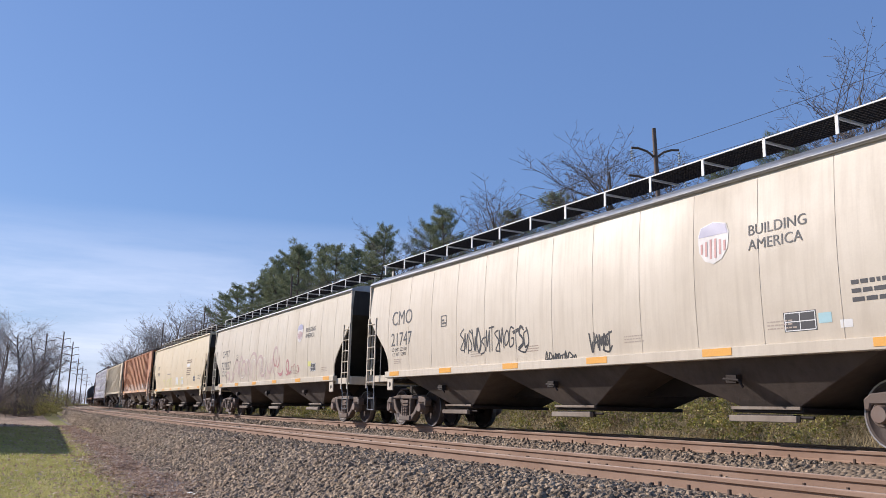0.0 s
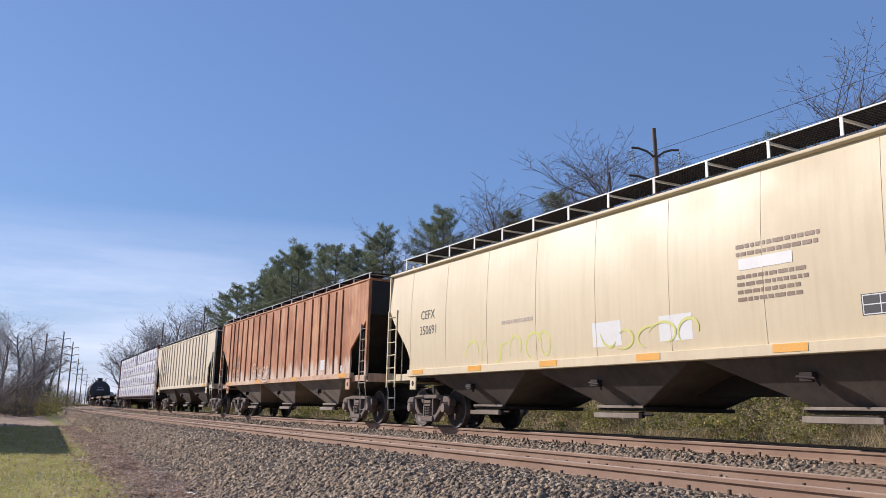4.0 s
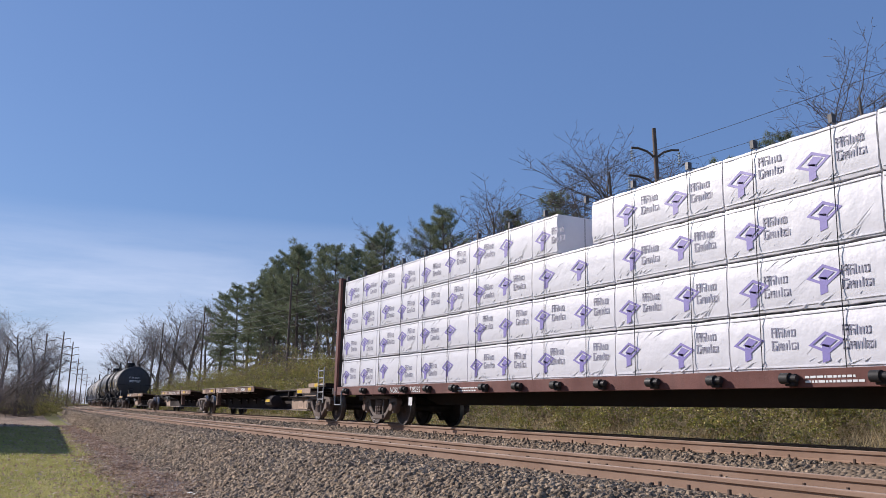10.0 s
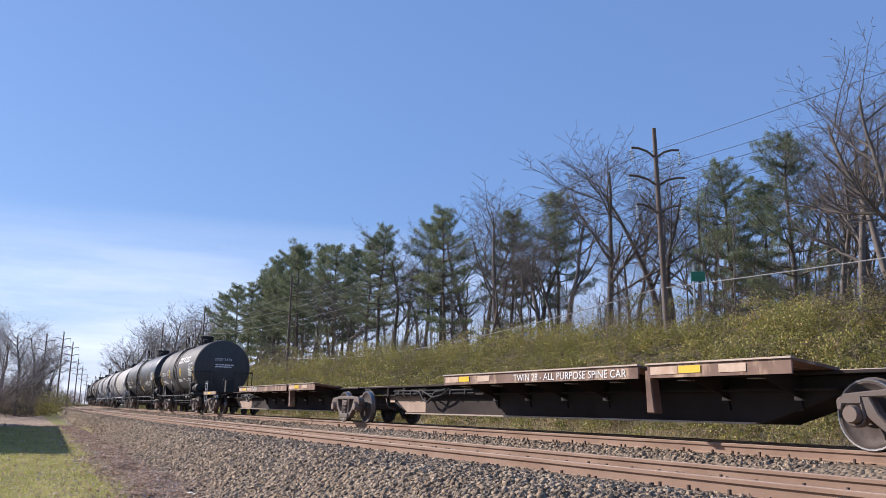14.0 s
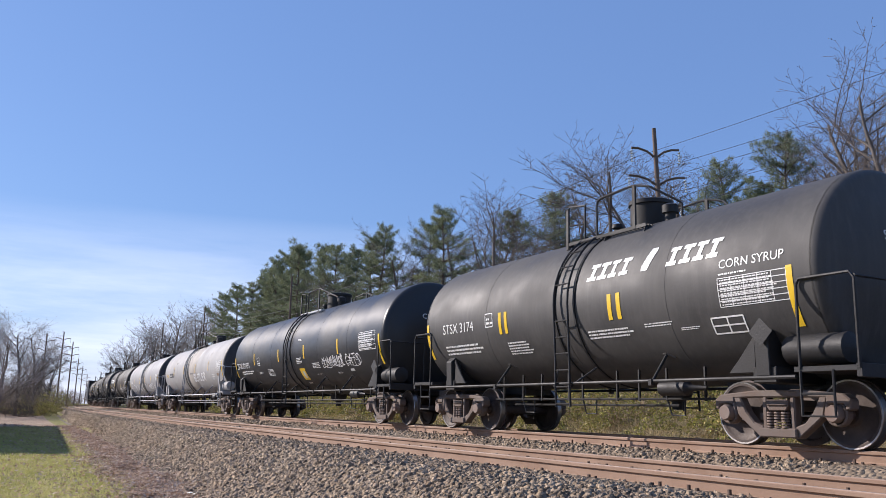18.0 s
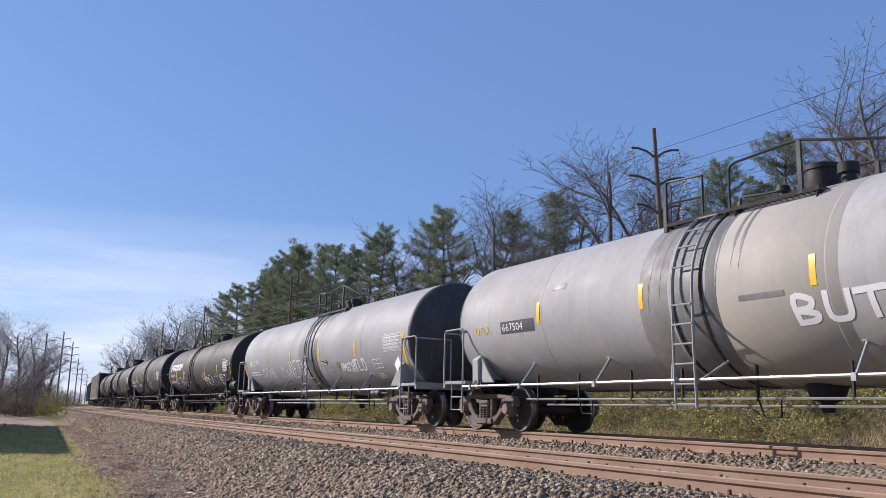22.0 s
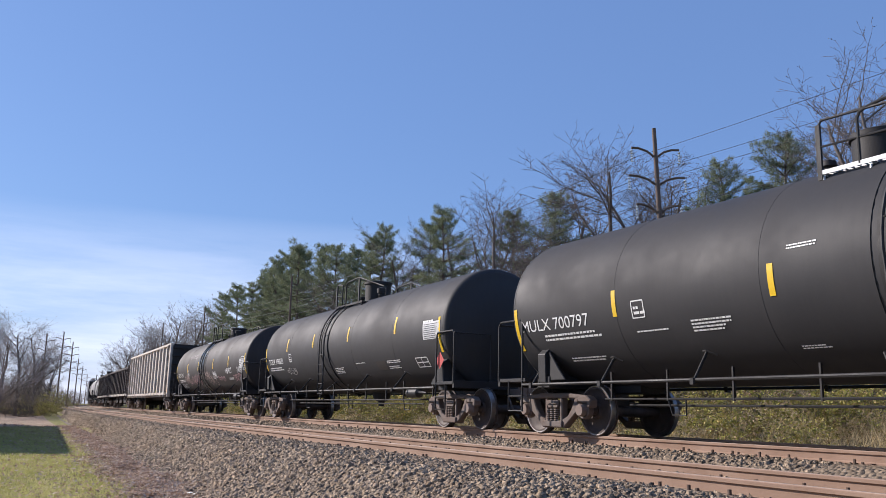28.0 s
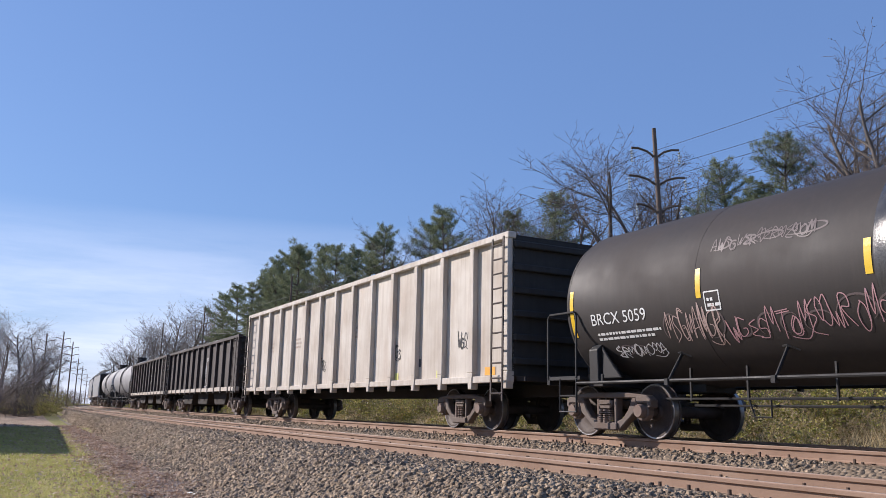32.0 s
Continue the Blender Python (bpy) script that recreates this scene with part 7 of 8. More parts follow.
decal(a, text_shape("BRCX 1219", 0.27), WHITE, -7.0, 1.98, wrap=w)
tank_print(a, w, (("print", -7.0, 1.62, 1.5, 0.2, 2), ("table", 6.28, 1.92, 1.15, 0.45, 5), ("test", 5.38, 1.52, 0.58, 0.26, 0), ("print", 5.45, 1.25, 0.4, 0.2, 3)))
decal(a, panel(0.55, 0.14, 2), PAINT["tank_char"], 1.34, 1.74, wrap=w, name="patch", label="dark print panel")
decal(a, bars(rng, 0.5, 0.12, 3, 0.5), WHITE, 1.36, 1.75, wrap=(w[0] + 0.004, w[1]), name="small_print")
decal(a, panel(0.28, 0.2, 3), PAINT["brown_print"], 2.62, 1.6, wrap=w, name="patch", label="brown rubbed-out patch")
decal(a, sprayed_word("OFPB", 1.6, 0.3, 0.03, 0.2, 5), SPRAY["white"], -5.4, 1.55, wrap=w, name="scribble")
decal(a, sprayed_word("ZIAK", 1.2, 0.36, 0.035, 0.15, 6), SPRAY["white"], -3.1, 1.46, wrap=w, name="scribble")
decal(a, sprayed_word("NETWL", 2.2, 0.62, 0.05, 0.1, 7), SPRAY["white"], -2.0, 1.42, wrap=(w[0] + 0.004, w[1]), name="scribble")
decal(a, sprayed_word("SPD", 0.9, 0.34, 0.035, 0.1, 9), SPRAY["grey"], 1.8, 1.42, wrap=w, name="scribble")
decal(a, scrawl(rng, 1.15, 0.26, 4, 0.06), SPRAY["white"], 2.95, 1.53, wrap=w, name="scribble")
decal(a, sprayed_word("TLD", 0.95, 0.36, 0.06, 0.06, 11), SPRAY["white"], 3.95, 1.48, wrap=w, name="scribble")
part("lettering", on_head(text_shape("BRCX 1219", 0.2), 7.85, 1.46, 2.28, 0.0, 2.75), WHITE, a)

a, w = tank_car("tank_car", "brown-black tank car with white block mark and scribbles", 7.13, 7.8, PAINT["tank_brown"], dict(ladder=-0.85, r=1.46, cz=2.30, stripes=(-5.4, -3.28, 2.3, 5.1), stripe_z=1.86, end_stripes=(-7.75, 7.7), end_z=1.5, reservoir=True, top=(-0.55, 0.3, 1.5, 2.5), man=(1.15, 0.32, 0.42), brackets=(-7.5, -5.0, -2.9, 1.85, 4.5)))
add_car(a, -101.95, 7.13)
for k in range(6):
    s = Shape().add([(0.06, 0, 0.0), (0.44, 0, 0.0), (0.5, 0, 0.1), (0.54, 0, 0.3), (0.5, 0, 0.36), (0.12, 0, 0.36), (0.06, 0, 0.28), (0.02, 0, 0.1)], [tuple(range(8))])
    part("block_letter", on_side(s, -7.1 + 0.58 * k, 2.34, 0, wrap=w), WHITE, a)
    part("block_counter", on_side(panel(0.2, 0.12, 2) if k not in (0, 1, 5) else panel(0.22, 0.07, 2), -7.1 + 0.58 * k + 0.17, 2.46 if k not in (0, 1, 5) else 2.54, 0, wrap=(w[0] + 0.004, w[1])), PAINT["tank_brown"], a)
    if k in (0, 1, 5):
        part("block_counter", on_side(panel(0.24, 0.13, 2), -7.1 + 0.58 * k + (0.26 if k == 0 else 0.2), 2.34, 0, wrap=(w[0] + 0.004, w[1])), PAINT["tank_brown"], a)
decal(a, text_shape("PROX 74613", 0.25), WHITE, -7.15, 1.98, wrap=w)
tank_print(a, w, (("print", -7.2, 1.66, 1.6, 0.2, 2), ("table", 6.28, 1.95, 1.12, 0.46, 6), ("print", 6.28, 2.46, 0.5, 0.05, 1), ("print", -3.1, 2.12, 0.4, 0.08, 2), ("test", 5.45, 1.58, 0.58, 0.26, 0), ("print", 5.5, 1.36, 0.35, 0.16, 3), ("print", -2.12, 1.6, 0.38, 0.15, 3), ("print", 2.1, 1.4, 0.4, 0.05, 1)))
decal(a, panel(0.32, 0.1, 1), PAINT["panel_pale"], 6.3, 1.74, wrap=w, name="patch", label="pale metal plate")
decal(a, sprayed_word("NET", 1.7, 0.5, 0.03, 0.12, 2), SPRAY["white"], -5.75, 1.45, wrap=w, name="scribble")
decal(a, sprayed_word("FATE", 1.7, 0.42, 0.03, 0.12, 3), SPRAY["white"], -4.2, 1.5, wrap=w, name="scribble")
decal(a, swirls(rng, 0.6, 0.5, 3, 0.03), SPRAY["mist"], 1.55, 1.65, wrap=w, name="scribble")
decal(a, scrawl(rng, 0.95, 0.3, 3, 0.045), SPRAY["white"], 2.2, 1.52, wrap=w, name="scribble")
decal(a, sprayed_word("EASY6", 2.8, 0.5, 0.028, 0.12, 6), SPRAY["white"], 3.0, 1.4, wrap=w, name="scribble")
part("lettering", on_head(text_shape("PROX 74613", 0.18), 7.8, 1.46, 2.30, -0.2, 2.8), WHITE, a)
tagged(part("small_print", on_head(bars(rng, 0.6, 0.5, 5), 7.8, 1.46, 2.30, 0.0, 2.2), WHITE, a), kind="stuff")

a, w = tank_car("tank_car", "matt black tank car with yellow stripes and clean white lettering", 6.85, 7.6, PAINT["tank_matt"], dict(ladder=0.6, r=1.53, cz=2.41, stripes=(-4.63, -1.37, 1.52, 4.8), stripe_z=2.02, end_stripes=(-7.6, 7.3), band=-0.45, top=(-1.5, -0.9, -0.3, 1.7), man=(-1.15, 0.43, 0.45), deck_paint=MAT["galv"], brackets=(-7.1, -5.05, -2.9, 1.7, 4.3), second_hoop=True))
add_car(a, -120.2, 6.85)
decal(a, text_shape("MULX 700797", 0.32, 1.1), WHITE, -7.4, 1.94, wrap=w)
tank_print(a, w, (("print", -6.7, 1.74, 1.85, 0.16, 2), ("box", -4.15, 1.96, 0.28, 0, 0), ("print", -6.2, 1.35, 1.1, 0.12, 2), ("print", -4.15, 1.73, 0.8, 0.05, 1), ("print", -2.92, 1.66, 0.8, 0.22, 4), ("print", -1.05, 2.62, 0.45, 0.08, 2), ("print", -1.2, 1.32, 0.45, 0.08, 2), ("table", 5.7, 2.0, 1.1, 0.5, 4)))
for k, row in enumerate(("EXTERIOR HEATER PIPES MAXIMUM", "OPERATING PRESSURE 100 PSI", "DO NOT EXCEED 340 DEG F", "TESTED", "NO INLET OR OUTLET", "PIPE CAPS PROVIDED")):
    tagged(part("small_print", on_side(text_shape(row, 0.072), 1.9, 1.83 - 0.068 * k, 0, wrap=w), WHITE, a, "white stencilled instructions"), kind="stuff")

a, w = tank_car("tank_car", "matt black tank car with small white print", 7.0, 7.2, PAINT["tank_matt"], dict(ladder=-0.78, r=1.48, cz=2.36, foot=0.78, stripes=(-4.66, -1.93, 1.14, 4.46), stripe_z=2.34, stripe_h=0.45, end_stripes=(-7.2, 6.95), end_z=1.75, reservoir=False, placard_paint=PAINT["placard"], top=(-0.6, 0.2, 1.3, 2.75), man=(0.7, 0.45, 0.58), brackets=(-5.0, -3.0, 1.95, 4.5)))
add_car(a, -138.1, 7.0)
decal(a, text_shape("TCBX 196873", 0.29), WHITE, -6.8, 1.94, wrap=w)
tank_print(a, w, (("print", -6.8, 1.72, 1.75, 0.16, 2), ("box", -4.4, 1.98, 0.26, 0, 0), ("print", -0.25, 1.46, 0.8, 0.22, 4), ("print", 1.55, 1.68, 0.85, 0.05, 1), ("print", 3.7, 1.62, 1.05, 0.1, 2), ("print", 3.72, 1.48, 0.8, 0.1, 2), ("print", 6.15, 2.5, 0.5, 0.08, 1), ("test", 5.46, 1.46, 0.62, 0.26, 0)))
decal(a, panel(0.58, 0.27, 3), PAINT["tank_brown"], 3.0, 1.46, wrap=w, name="patch", label="darker touched-up patch")
decal(a, panel(0.85, 0.42, 4), PAINT["panel_pale"], 6.15, 2.08, wrap=w, name="panel_ground", label="pale data panel")
decal(a, bars(rng, 0.75, 0.38, 8, 0.6), INK, 6.2, 2.1, wrap=(w[0] + 0.004, w[1]), name="small_print")
decal(a, scrawl(rng, 1.0, 0.2, 3, 0.02), SPRAY["grey"], -4.9, 1.58, wrap=w, name="scribble")

a, w = tank_car("tank_car", "worn black tank car with pink and white scribbles", 7.2, 7.8, PAINT["tank_brown"], dict(ladder=-0.72, r=1.48, cz=2.35, foot=0.72, stripes=(-4.66, -1.87, 1.57, 4.68), stripe_z=2.14, end_stripes=(-7.75, 7.6), end_z=1.75, sleeve=(-1.75, -0.42), sleeve_paint=PAINT["spill"], runs=6, reservoir=False, top=(-0.6, 0.3, 1.3, 2.6), man=(0.95, 0.42, 0.45), brackets=(-5.35, -3.35, 2.0, 4.7)))
add_car(a, -156.1, 7.2)
decal(a, text_shape("BRCX 5059", 0.29), WHITE, -7.2, 1.92, wrap=w)
tank_print(a, w, (("print", -7.1, 1.66, 1.7, 0.18, 2), ("box", -4.5, 1.94, 0.28, 0, 0), ("print", 1.5, 1.68, 0.85, 0.36, 6), ("print", 4.45, 1.56, 0.9, 0.12, 3), ("table", 6.75, 1.92, 0.95, 0.46, 6), ("print", 7.0, 2.44, 0.6, 0.06, 1)))
for x, z, sw, sh, k, c in ((-6.8, 1.38, 1.2, 0.2, 3, "white"), (-5.4, 1.55, 1.1, 0.48, 3, "rose"), (-4.2, 1.52, 1.4, 0.36, 3, "pink"), (-2.85, 1.52, 1.4, 0.42, 3, "pink"), (-0.45, 1.68, 0.95, 0.36, 3, "rose"), (0.2, 1.45, 1.8, 0.55, 3, "rose"), (2.4, 1.58, 1.3, 0.2, 3, "pink"), (5.3, 1.52, 1.4, 0.3, 3, "pink"), (6.15, 1.84, 0.95, 0.24, 3, "white"), (-4.4, 2.82, 1.8, 0.2, 7, "smudge")):
    decal(a, scrawl(rng, sw, sh, k + 2, 0.019), SPRAY[c], x, z, wrap=w, name="scribble")
    decal(a, swirls(rng, sw, sh, 3, 0.03), SPRAY["smudge"], x, z, wrap=(w[0] - 0.002, w[1]), name="scribble")
decal(a, sprayed_word("IMPACT", 1.2, 0.22, 0.034, 0.12, 3), SPRAY["white"], 4.05, 1.84, wrap=w, name="scribble")

# open cars and the far end of the train
a = gondola("gondola_car", "weathered tan high-sided gondola with outside posts", 7.1, 9.85, PAINT["gondola"], dict(top=4.0, bot=1.1, posts=15, ladder_paint=PAINT["dark_gondola"]))
add_car(a, -175.55, 7.1)
for x, m in ((8.8, MAT["orange"]), (4.3, SPRAY["yellow"]), (6.6, SPRAY["yellow"])):
    decal(a, panel(0.42 if x > 8 else 0.22, 0.17), m, x, 1.14, -1.506, name="reflector", label="yellow reflective patch")
decal(a, panel(0.24, 0.2), INK, 5.55, 1.42, -1.506, name="inspection_panel")
for x, z in ((3.9, 1.7), (7.6, 1.8), (-1.5, 1.6)):
    decal(a, scrawl(rng, 0.7, 0.3, 3, 0.03), SPRAY["black"], x, z, -1.506, name="scribble")
for x in (-4.0, 1.2, -7.0):
    decal(a, bars(rng, 0.5, 0.4, 3, 0.5), PAINT["rim"], x, 2.4, -1.506, name="small_print")
for u in (-195.3, -213.2):
    a = gondola("gondola_car", "dark brown open gondola with outside posts and pale sill", 6.4, 8.4, PAINT["dark_gondola"], dict(top=3.35, bot=1.2, posts=13, tubs=True, sill_paint=PAINT["gondola"], sill=0.16))
    add_car(a, u, 6.4)
    decal(a, scrawl(rng, 2.0, 1.2, 2, 0.09), SPRAY["grey"], 0.5, 1.6, -1.506, name="scribble")
a, w = tank_car("tank_car", "grey-green tank car towards the end of the train", 6.5, 7.4, PAINT["tank_grey"], dict(ladder=0))
add_car(a, -231.0, 6.5)
a, w = tank_car("tank_car", "pale grey tank car towards the end of the train", 6.5, 7.4, PAINT["tank_soiled"], dict(ladder=0))
add_car(a, -248.0, 6.5)
for u in (-266.5, -285.5):
    a = hopper("covered_hopper", "grey covered hopper at the end of the train", 7.1, 8.5, PAINT["tank_grey"], dict(smooth_side, eave=3.8, sill=1.33, roof=4.0, walk=4.3))
    add_car(a, u, 7.1)


# ---- vegetation ----
BARK = surface("grey_bark", (0.165, 0.135, 0.115), (0.07, 0.057, 0.05), 0.9, grain=18, blotch=2, bump=0.5)
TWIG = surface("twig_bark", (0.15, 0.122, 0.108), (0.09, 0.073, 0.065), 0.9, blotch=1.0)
# paler twigs for the far trees: distance haze put into the bark colour
HAZED_TWIG = surface("hazed_twig_bark", (0.28, 0.25, 0.235), (0.18, 0.16, 0.15), 0.9, blotch=1.0)
PINE_BARK = surface("pine_bark", (0.15, 0.115, 0.092), (0.08, 0.06, 0.05), 0.95, grain=14, blotch=2, bump=0.5)
NEEDLES = leafy("pine_needles", [(0.104, 0.127, 0.085), (0.189, 0.224, 0.130), (0.377, 0.390, 0.221)], patch=0.6, trans=0.3)


def bare_tree_parts(seed, height, lean, fork, finest):
    """Segments of a leafless tree: a crooked trunk, limbs that bend upwards, and a haze of twigs."""
    r = random.Random(seed)
    thick, fine = [], []
    up = Vector((0, 0, 1))

    def limb(p, d, length, rad, level):
        n = max(2, int(length / (0.5, 0.42, 0.32, 0.24, 0.2)[level]))
        taper = (0.8, 0.25) if level == 0 else (0.85, 0.3)
        side_on = r.choice((-1, 1))
        for i in range(n):
            q = p + d * (length / n)
            ra, rb = rad * (1 - (1 - taper[1]) * i / n), rad * (1 - (1 - taper[1]) * (i + 1) / n)
            (thick if ra > 0.022 else fine).append((p, q, ra, rb))
            p = q
            d = (d + Vector((r.uniform(-1, 1), r.uniform(-1, 1), r.uniform(-0.8, 0.8))) * (0.09, 0.19, 0.2, 0.19, 0.17)[level] + up * (0.02, 0.055, 0.05, 0.035, 0.02)[level]).normalized()
            f = (i + 1) / n
            if level == 4 or f < (fork, 0.22, 0.15, 0.12)[level]:
                continue
            for _ in range(2 if (level == 1 and r.random() < 0.8) or (level >= 2 and r.random() < 0.34) else 1):
                if r.random() > (0.8, 0.8, 0.8, 0.7)[level]:
                    continue
                side_on = -side_on
                e = d.cross(up if abs(d.z) < 0.9 else Vector((math.cos(i * 2.4 + seed), math.sin(i * 2.4 + seed), 0)))
                e = (e.normalized() * side_on + Vector((r.uniform(-1, 1), r.uniform(-1, 1), r.uniform(-0.5, 0.8))) * 0.7).normalized()
                nd = (d * r.uniform(0.6, 1.0) + e * r.uniform(0.6, 1.05)).normalized()
                limb(p, nd, length * r.uniform(*((0.36, 0.6), (0.34, 0.56), (0.33, 0.54), (0.33, 0.55))[level]) * (1.25 - 0.6 * f), rb * r.uniform(*((0.42, 0.62), (0.45, 0.7), (0.5, 0.7), (0.6, 0.8))[level]), level + 1)

    d = Vector((r.uniform(-lean, lean), r.uniform(-lean, lean), 1)).normalized()
    limb(Vector((0, 0, -0.2)), d, height * 0.86, height * 0.0175, 0)
    top = max(q.z for _, q, _, _ in thick + fine)
    k = height / top
    out = []
    for segs, n, mn in ((thick, 6, 0.0), (fine, 3, finest)):
        A, B, RA, RB = zip(*segs)
        A, B = np.array([tuple(a) for a in A]) * k, np.array([tuple(b) for b in B]) * k
        out.append(rods(A, B, np.maximum(np.array(RA) * k, mn), np.maximum(np.array(RB) * k, mn), n))
    return out


def needle_tufts(r, centres, outward, n, length, width):
    """Bundles of needle blades round each centre, as thin triangles."""
    k = len(centres)
    c = np.repeat(centres, n, 0)
    o = np.repeat(outward, n, 0)
    d = r.normal(size=(k * n, 3)) * 0.75 + o
    d /= np.linalg.norm(d, axis=1, keepdims=True)
    base = c + r.normal(size=(k * n, 3)) * length * 0.35
    w = np.cross(d, r.normal(size=(k * n, 3)))
    w /= np.maximum(np.linalg.norm(w, axis=1, keepdims=True), 1e-6)
    L = length * r.uniform(0.6, 1.2, (k * n, 1))
    v = np.stack([base - w * width / 2, base + w * width / 2, base + d * L], 1)
    return v.reshape(-1, 3), np.arange(k * n * 3).reshape(-1, 3)


def pine_parts(seed, height, bare=0.35, width=0.3):
    """A white pine: uneven whorls of level boughs, each a flat plume of needle tufts."""
    r = np.random.default_rng(seed)
    A, B, RA, RB = [], [], [], []
    x = np.cumsum(r.normal(0, 0.06, (9, 2)), 0)
    zs = np.linspace(0, height, 9)
    P = np.column_stack([x, zs])
    rad = np.linspace(height * 0.015, 0.03, 9)
    for i in range(8):
        A.append(P[i]); B.append(P[i + 1]); RA.append(rad[i]); RB.append(rad[i + 1])
    for z in np.linspace(0.12, bare + 0.1, 9):
        # dead snags on the bare trunk
        a, L = r.uniform(0, 2 * np.pi), r.uniform(0.3, 1.2)
        p = np.array([np.interp(z * height, zs, P[:, 0]), np.interp(z * height, zs, P[:, 1]), z * height])
        A.append(p); B.append(p + L * np.array([np.cos(a), np.sin(a), r.uniform(-0.2, 0.4)])); RA.append(0.025); RB.append(0.008)
    centres, outs = [], []
    z = height * bare
    lop = r.uniform(0, 2 * np.pi)
    while z < height * 0.99:
        t = (z / height - bare) / (1 - bare)
        reach = height * width * (1 - t) ** 0.8 * min(1, 0.5 + 1.5 * t) + 0.3
        p = np.array([np.interp(z, zs, P[:, 0]), np.interp(z, zs, P[:, 1]), z])
        a0 = r.uniform(0, 2 * np.pi)
        k = r.integers(3, 6)
        for j in range(k):
            a = a0 + 2 * np.pi * j / k + r.normal(0, 0.3)
            L = reach * r.uniform(0.35, 1.2) * (1 + 0.25 * np.cos(a - lop))
            d = np.array([np.cos(a), np.sin(a), r.uniform(-0.12, 0.22) + 0.75 * t * t])
            m = p + d * L * 0.55
            q = m + (d + np.array([0, 0, 0.28])) * L * 0.45
            A += [p, m]; B += [m, q]; RA += [0.02 + 0.011 * L, 0.014 + 0.005 * L]; RB += [0.014 + 0.005 * L, 0.008]
            side = np.array([-d[1], d[0], 0.0])
            for f in np.linspace(0.3, 1.0, max(3, int(L * 4.2))):
                c = p + (m - p) * f / 0.55 if f < 0.55 else m + (q - m) * (f - 0.55) / 0.45
                for s in (-1, 1):
                    # side shoots fan out flat from the bough
                    w = (0.12 + 0.42 * L * f * (1.05 - f)) * r.uniform(0.5, 1.3)
                    e = c + side * s * w + d * w * 0.7 + np.array([0, 0, 0.1 * w])
                    A.append(c); B.append(e); RA.append(0.008); RB.append(0.004)
                    for g in (0.45, 1.0):
                        centres.append(c + (e - c) * g + r.normal(0, 0.05, 3))
                        outs.append((side * s * 0.5 + d) * 0.7 + np.array([0, 0, 0.35]))
        z += height * r.uniform(0.035, 0.085) * (1.15 - 0.5 * t)
    centres, outs = np.array(centres), np.array(outs)
    needles = needle_tufts(r, centres, outs, 26, 0.19, 0.022)
    return rods(A, B, RA, RB, 5), needles


def plant(name, label, group, meshes, x, y, scale, turn, wide=1.0):
    t = thing(name, label, "tree", group)
    for nm, me in meshes:
        part(nm, me, None, t)
    t.matrix_basis = Matrix.Translation((x, y, float(ground_z(np.array([x]), np.array([y]))[0]) - 0.1)) @ Matrix.Rotation(turn, 4, "Z") @ Matrix.Diagonal((scale * wide, scale * wide, scale, 1))
    return t


def tree_kinds():
    bare, pines = [], []
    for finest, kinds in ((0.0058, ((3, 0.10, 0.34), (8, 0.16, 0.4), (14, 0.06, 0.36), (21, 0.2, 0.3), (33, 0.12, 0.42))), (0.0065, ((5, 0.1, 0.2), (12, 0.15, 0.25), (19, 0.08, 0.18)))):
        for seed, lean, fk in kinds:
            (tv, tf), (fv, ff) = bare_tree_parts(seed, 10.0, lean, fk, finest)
            bare.append([("trunk", raw_mesh("trunk", tv, tf, BARK)), ("crown", raw_mesh("crown", fv, ff, TWIG if finest < 0.0059 else HAZED_TWIG))])
    for seed, b, w in ((4, 0.12, 0.32), (9, 0.34, 0.28), (15, 0.24, 0.25), (26, 0.1, 0.34), (37, 0.36, 0.25)):
        (tv, tf), (nv, nf) = pine_parts(seed, 10.0, b, w)
        pines.append([("trunk", raw_mesh("trunk", tv, tf, PINE_BARK)), ("crown", raw_mesh("crown", nv, nf, NEEDLES))])
    return bare, pines


BARE, PINES = tree_kinds()
# x, y and height of the tree top
BARE_AT = ((-44.1, 37, 20.9), (-52.8, 40, 21.0), (-57.4, 41, 20.1), (-58.6, 38, 20.5), (-68.4, 42, 22.8), (-75.1, 44, 23.4), (-61.5, 43, 20.5), (-43.3, 41, 21.3), (-37.4, 38, 16.7), (-44.8, 44, 18.5), (-17.3, 28, 15.4), (-15.6, 30, 15.2), (-25.3, 36, 15.6), (-28.1, 38, 16.0), (-32.3, 42, 16.6), (-41.5, 44, 16.9), (-46.9, 42, 18.3), (-84.7, 40, 21.8), (-90.1, 44, 21.6), (-90.1, 46, 20.4), (-98.2, 40, 18.8), (-105.0, 38, 17.2), (-109.3, 42, 19.8), (-129.8, 44, 21.8), (-48.6, 36, 15.1), (-40.9, 36, 12.8), (-53.0, 36, 13.7), (-57.6, 36, 14.0), (-79.9, 44, 18.5), (-153.8, 44, 21.7), (-21.0, 31, 15.8), (-19.0, 30, 15.9), (-23.6, 33, 14.9), (-22.9, 35, 15.6), (-40.2, 39, 18.6))
BARE_FAR = ((-216, 50, 29), (-218, 46, 29.5), (-210, 39.7, 26.2), (-200, 33.7, 21.7), (-200, 30, 20.4), (-185, 25.3, 15.0), (-85, 1.7, 8.9), (-95, 3.4, 10.6), (-100, 5.1, 9.7), (-80, 1.0, 5.7), (-105, 4.2, 8.8), (-112, 7.2, 8.5), (-92, 1.6, 8.4), (-150, 9.6, 8.0), (-205, 36, 22), (-195, 29, 17.5), (-230, 44, 27), (-180, 38, 21))
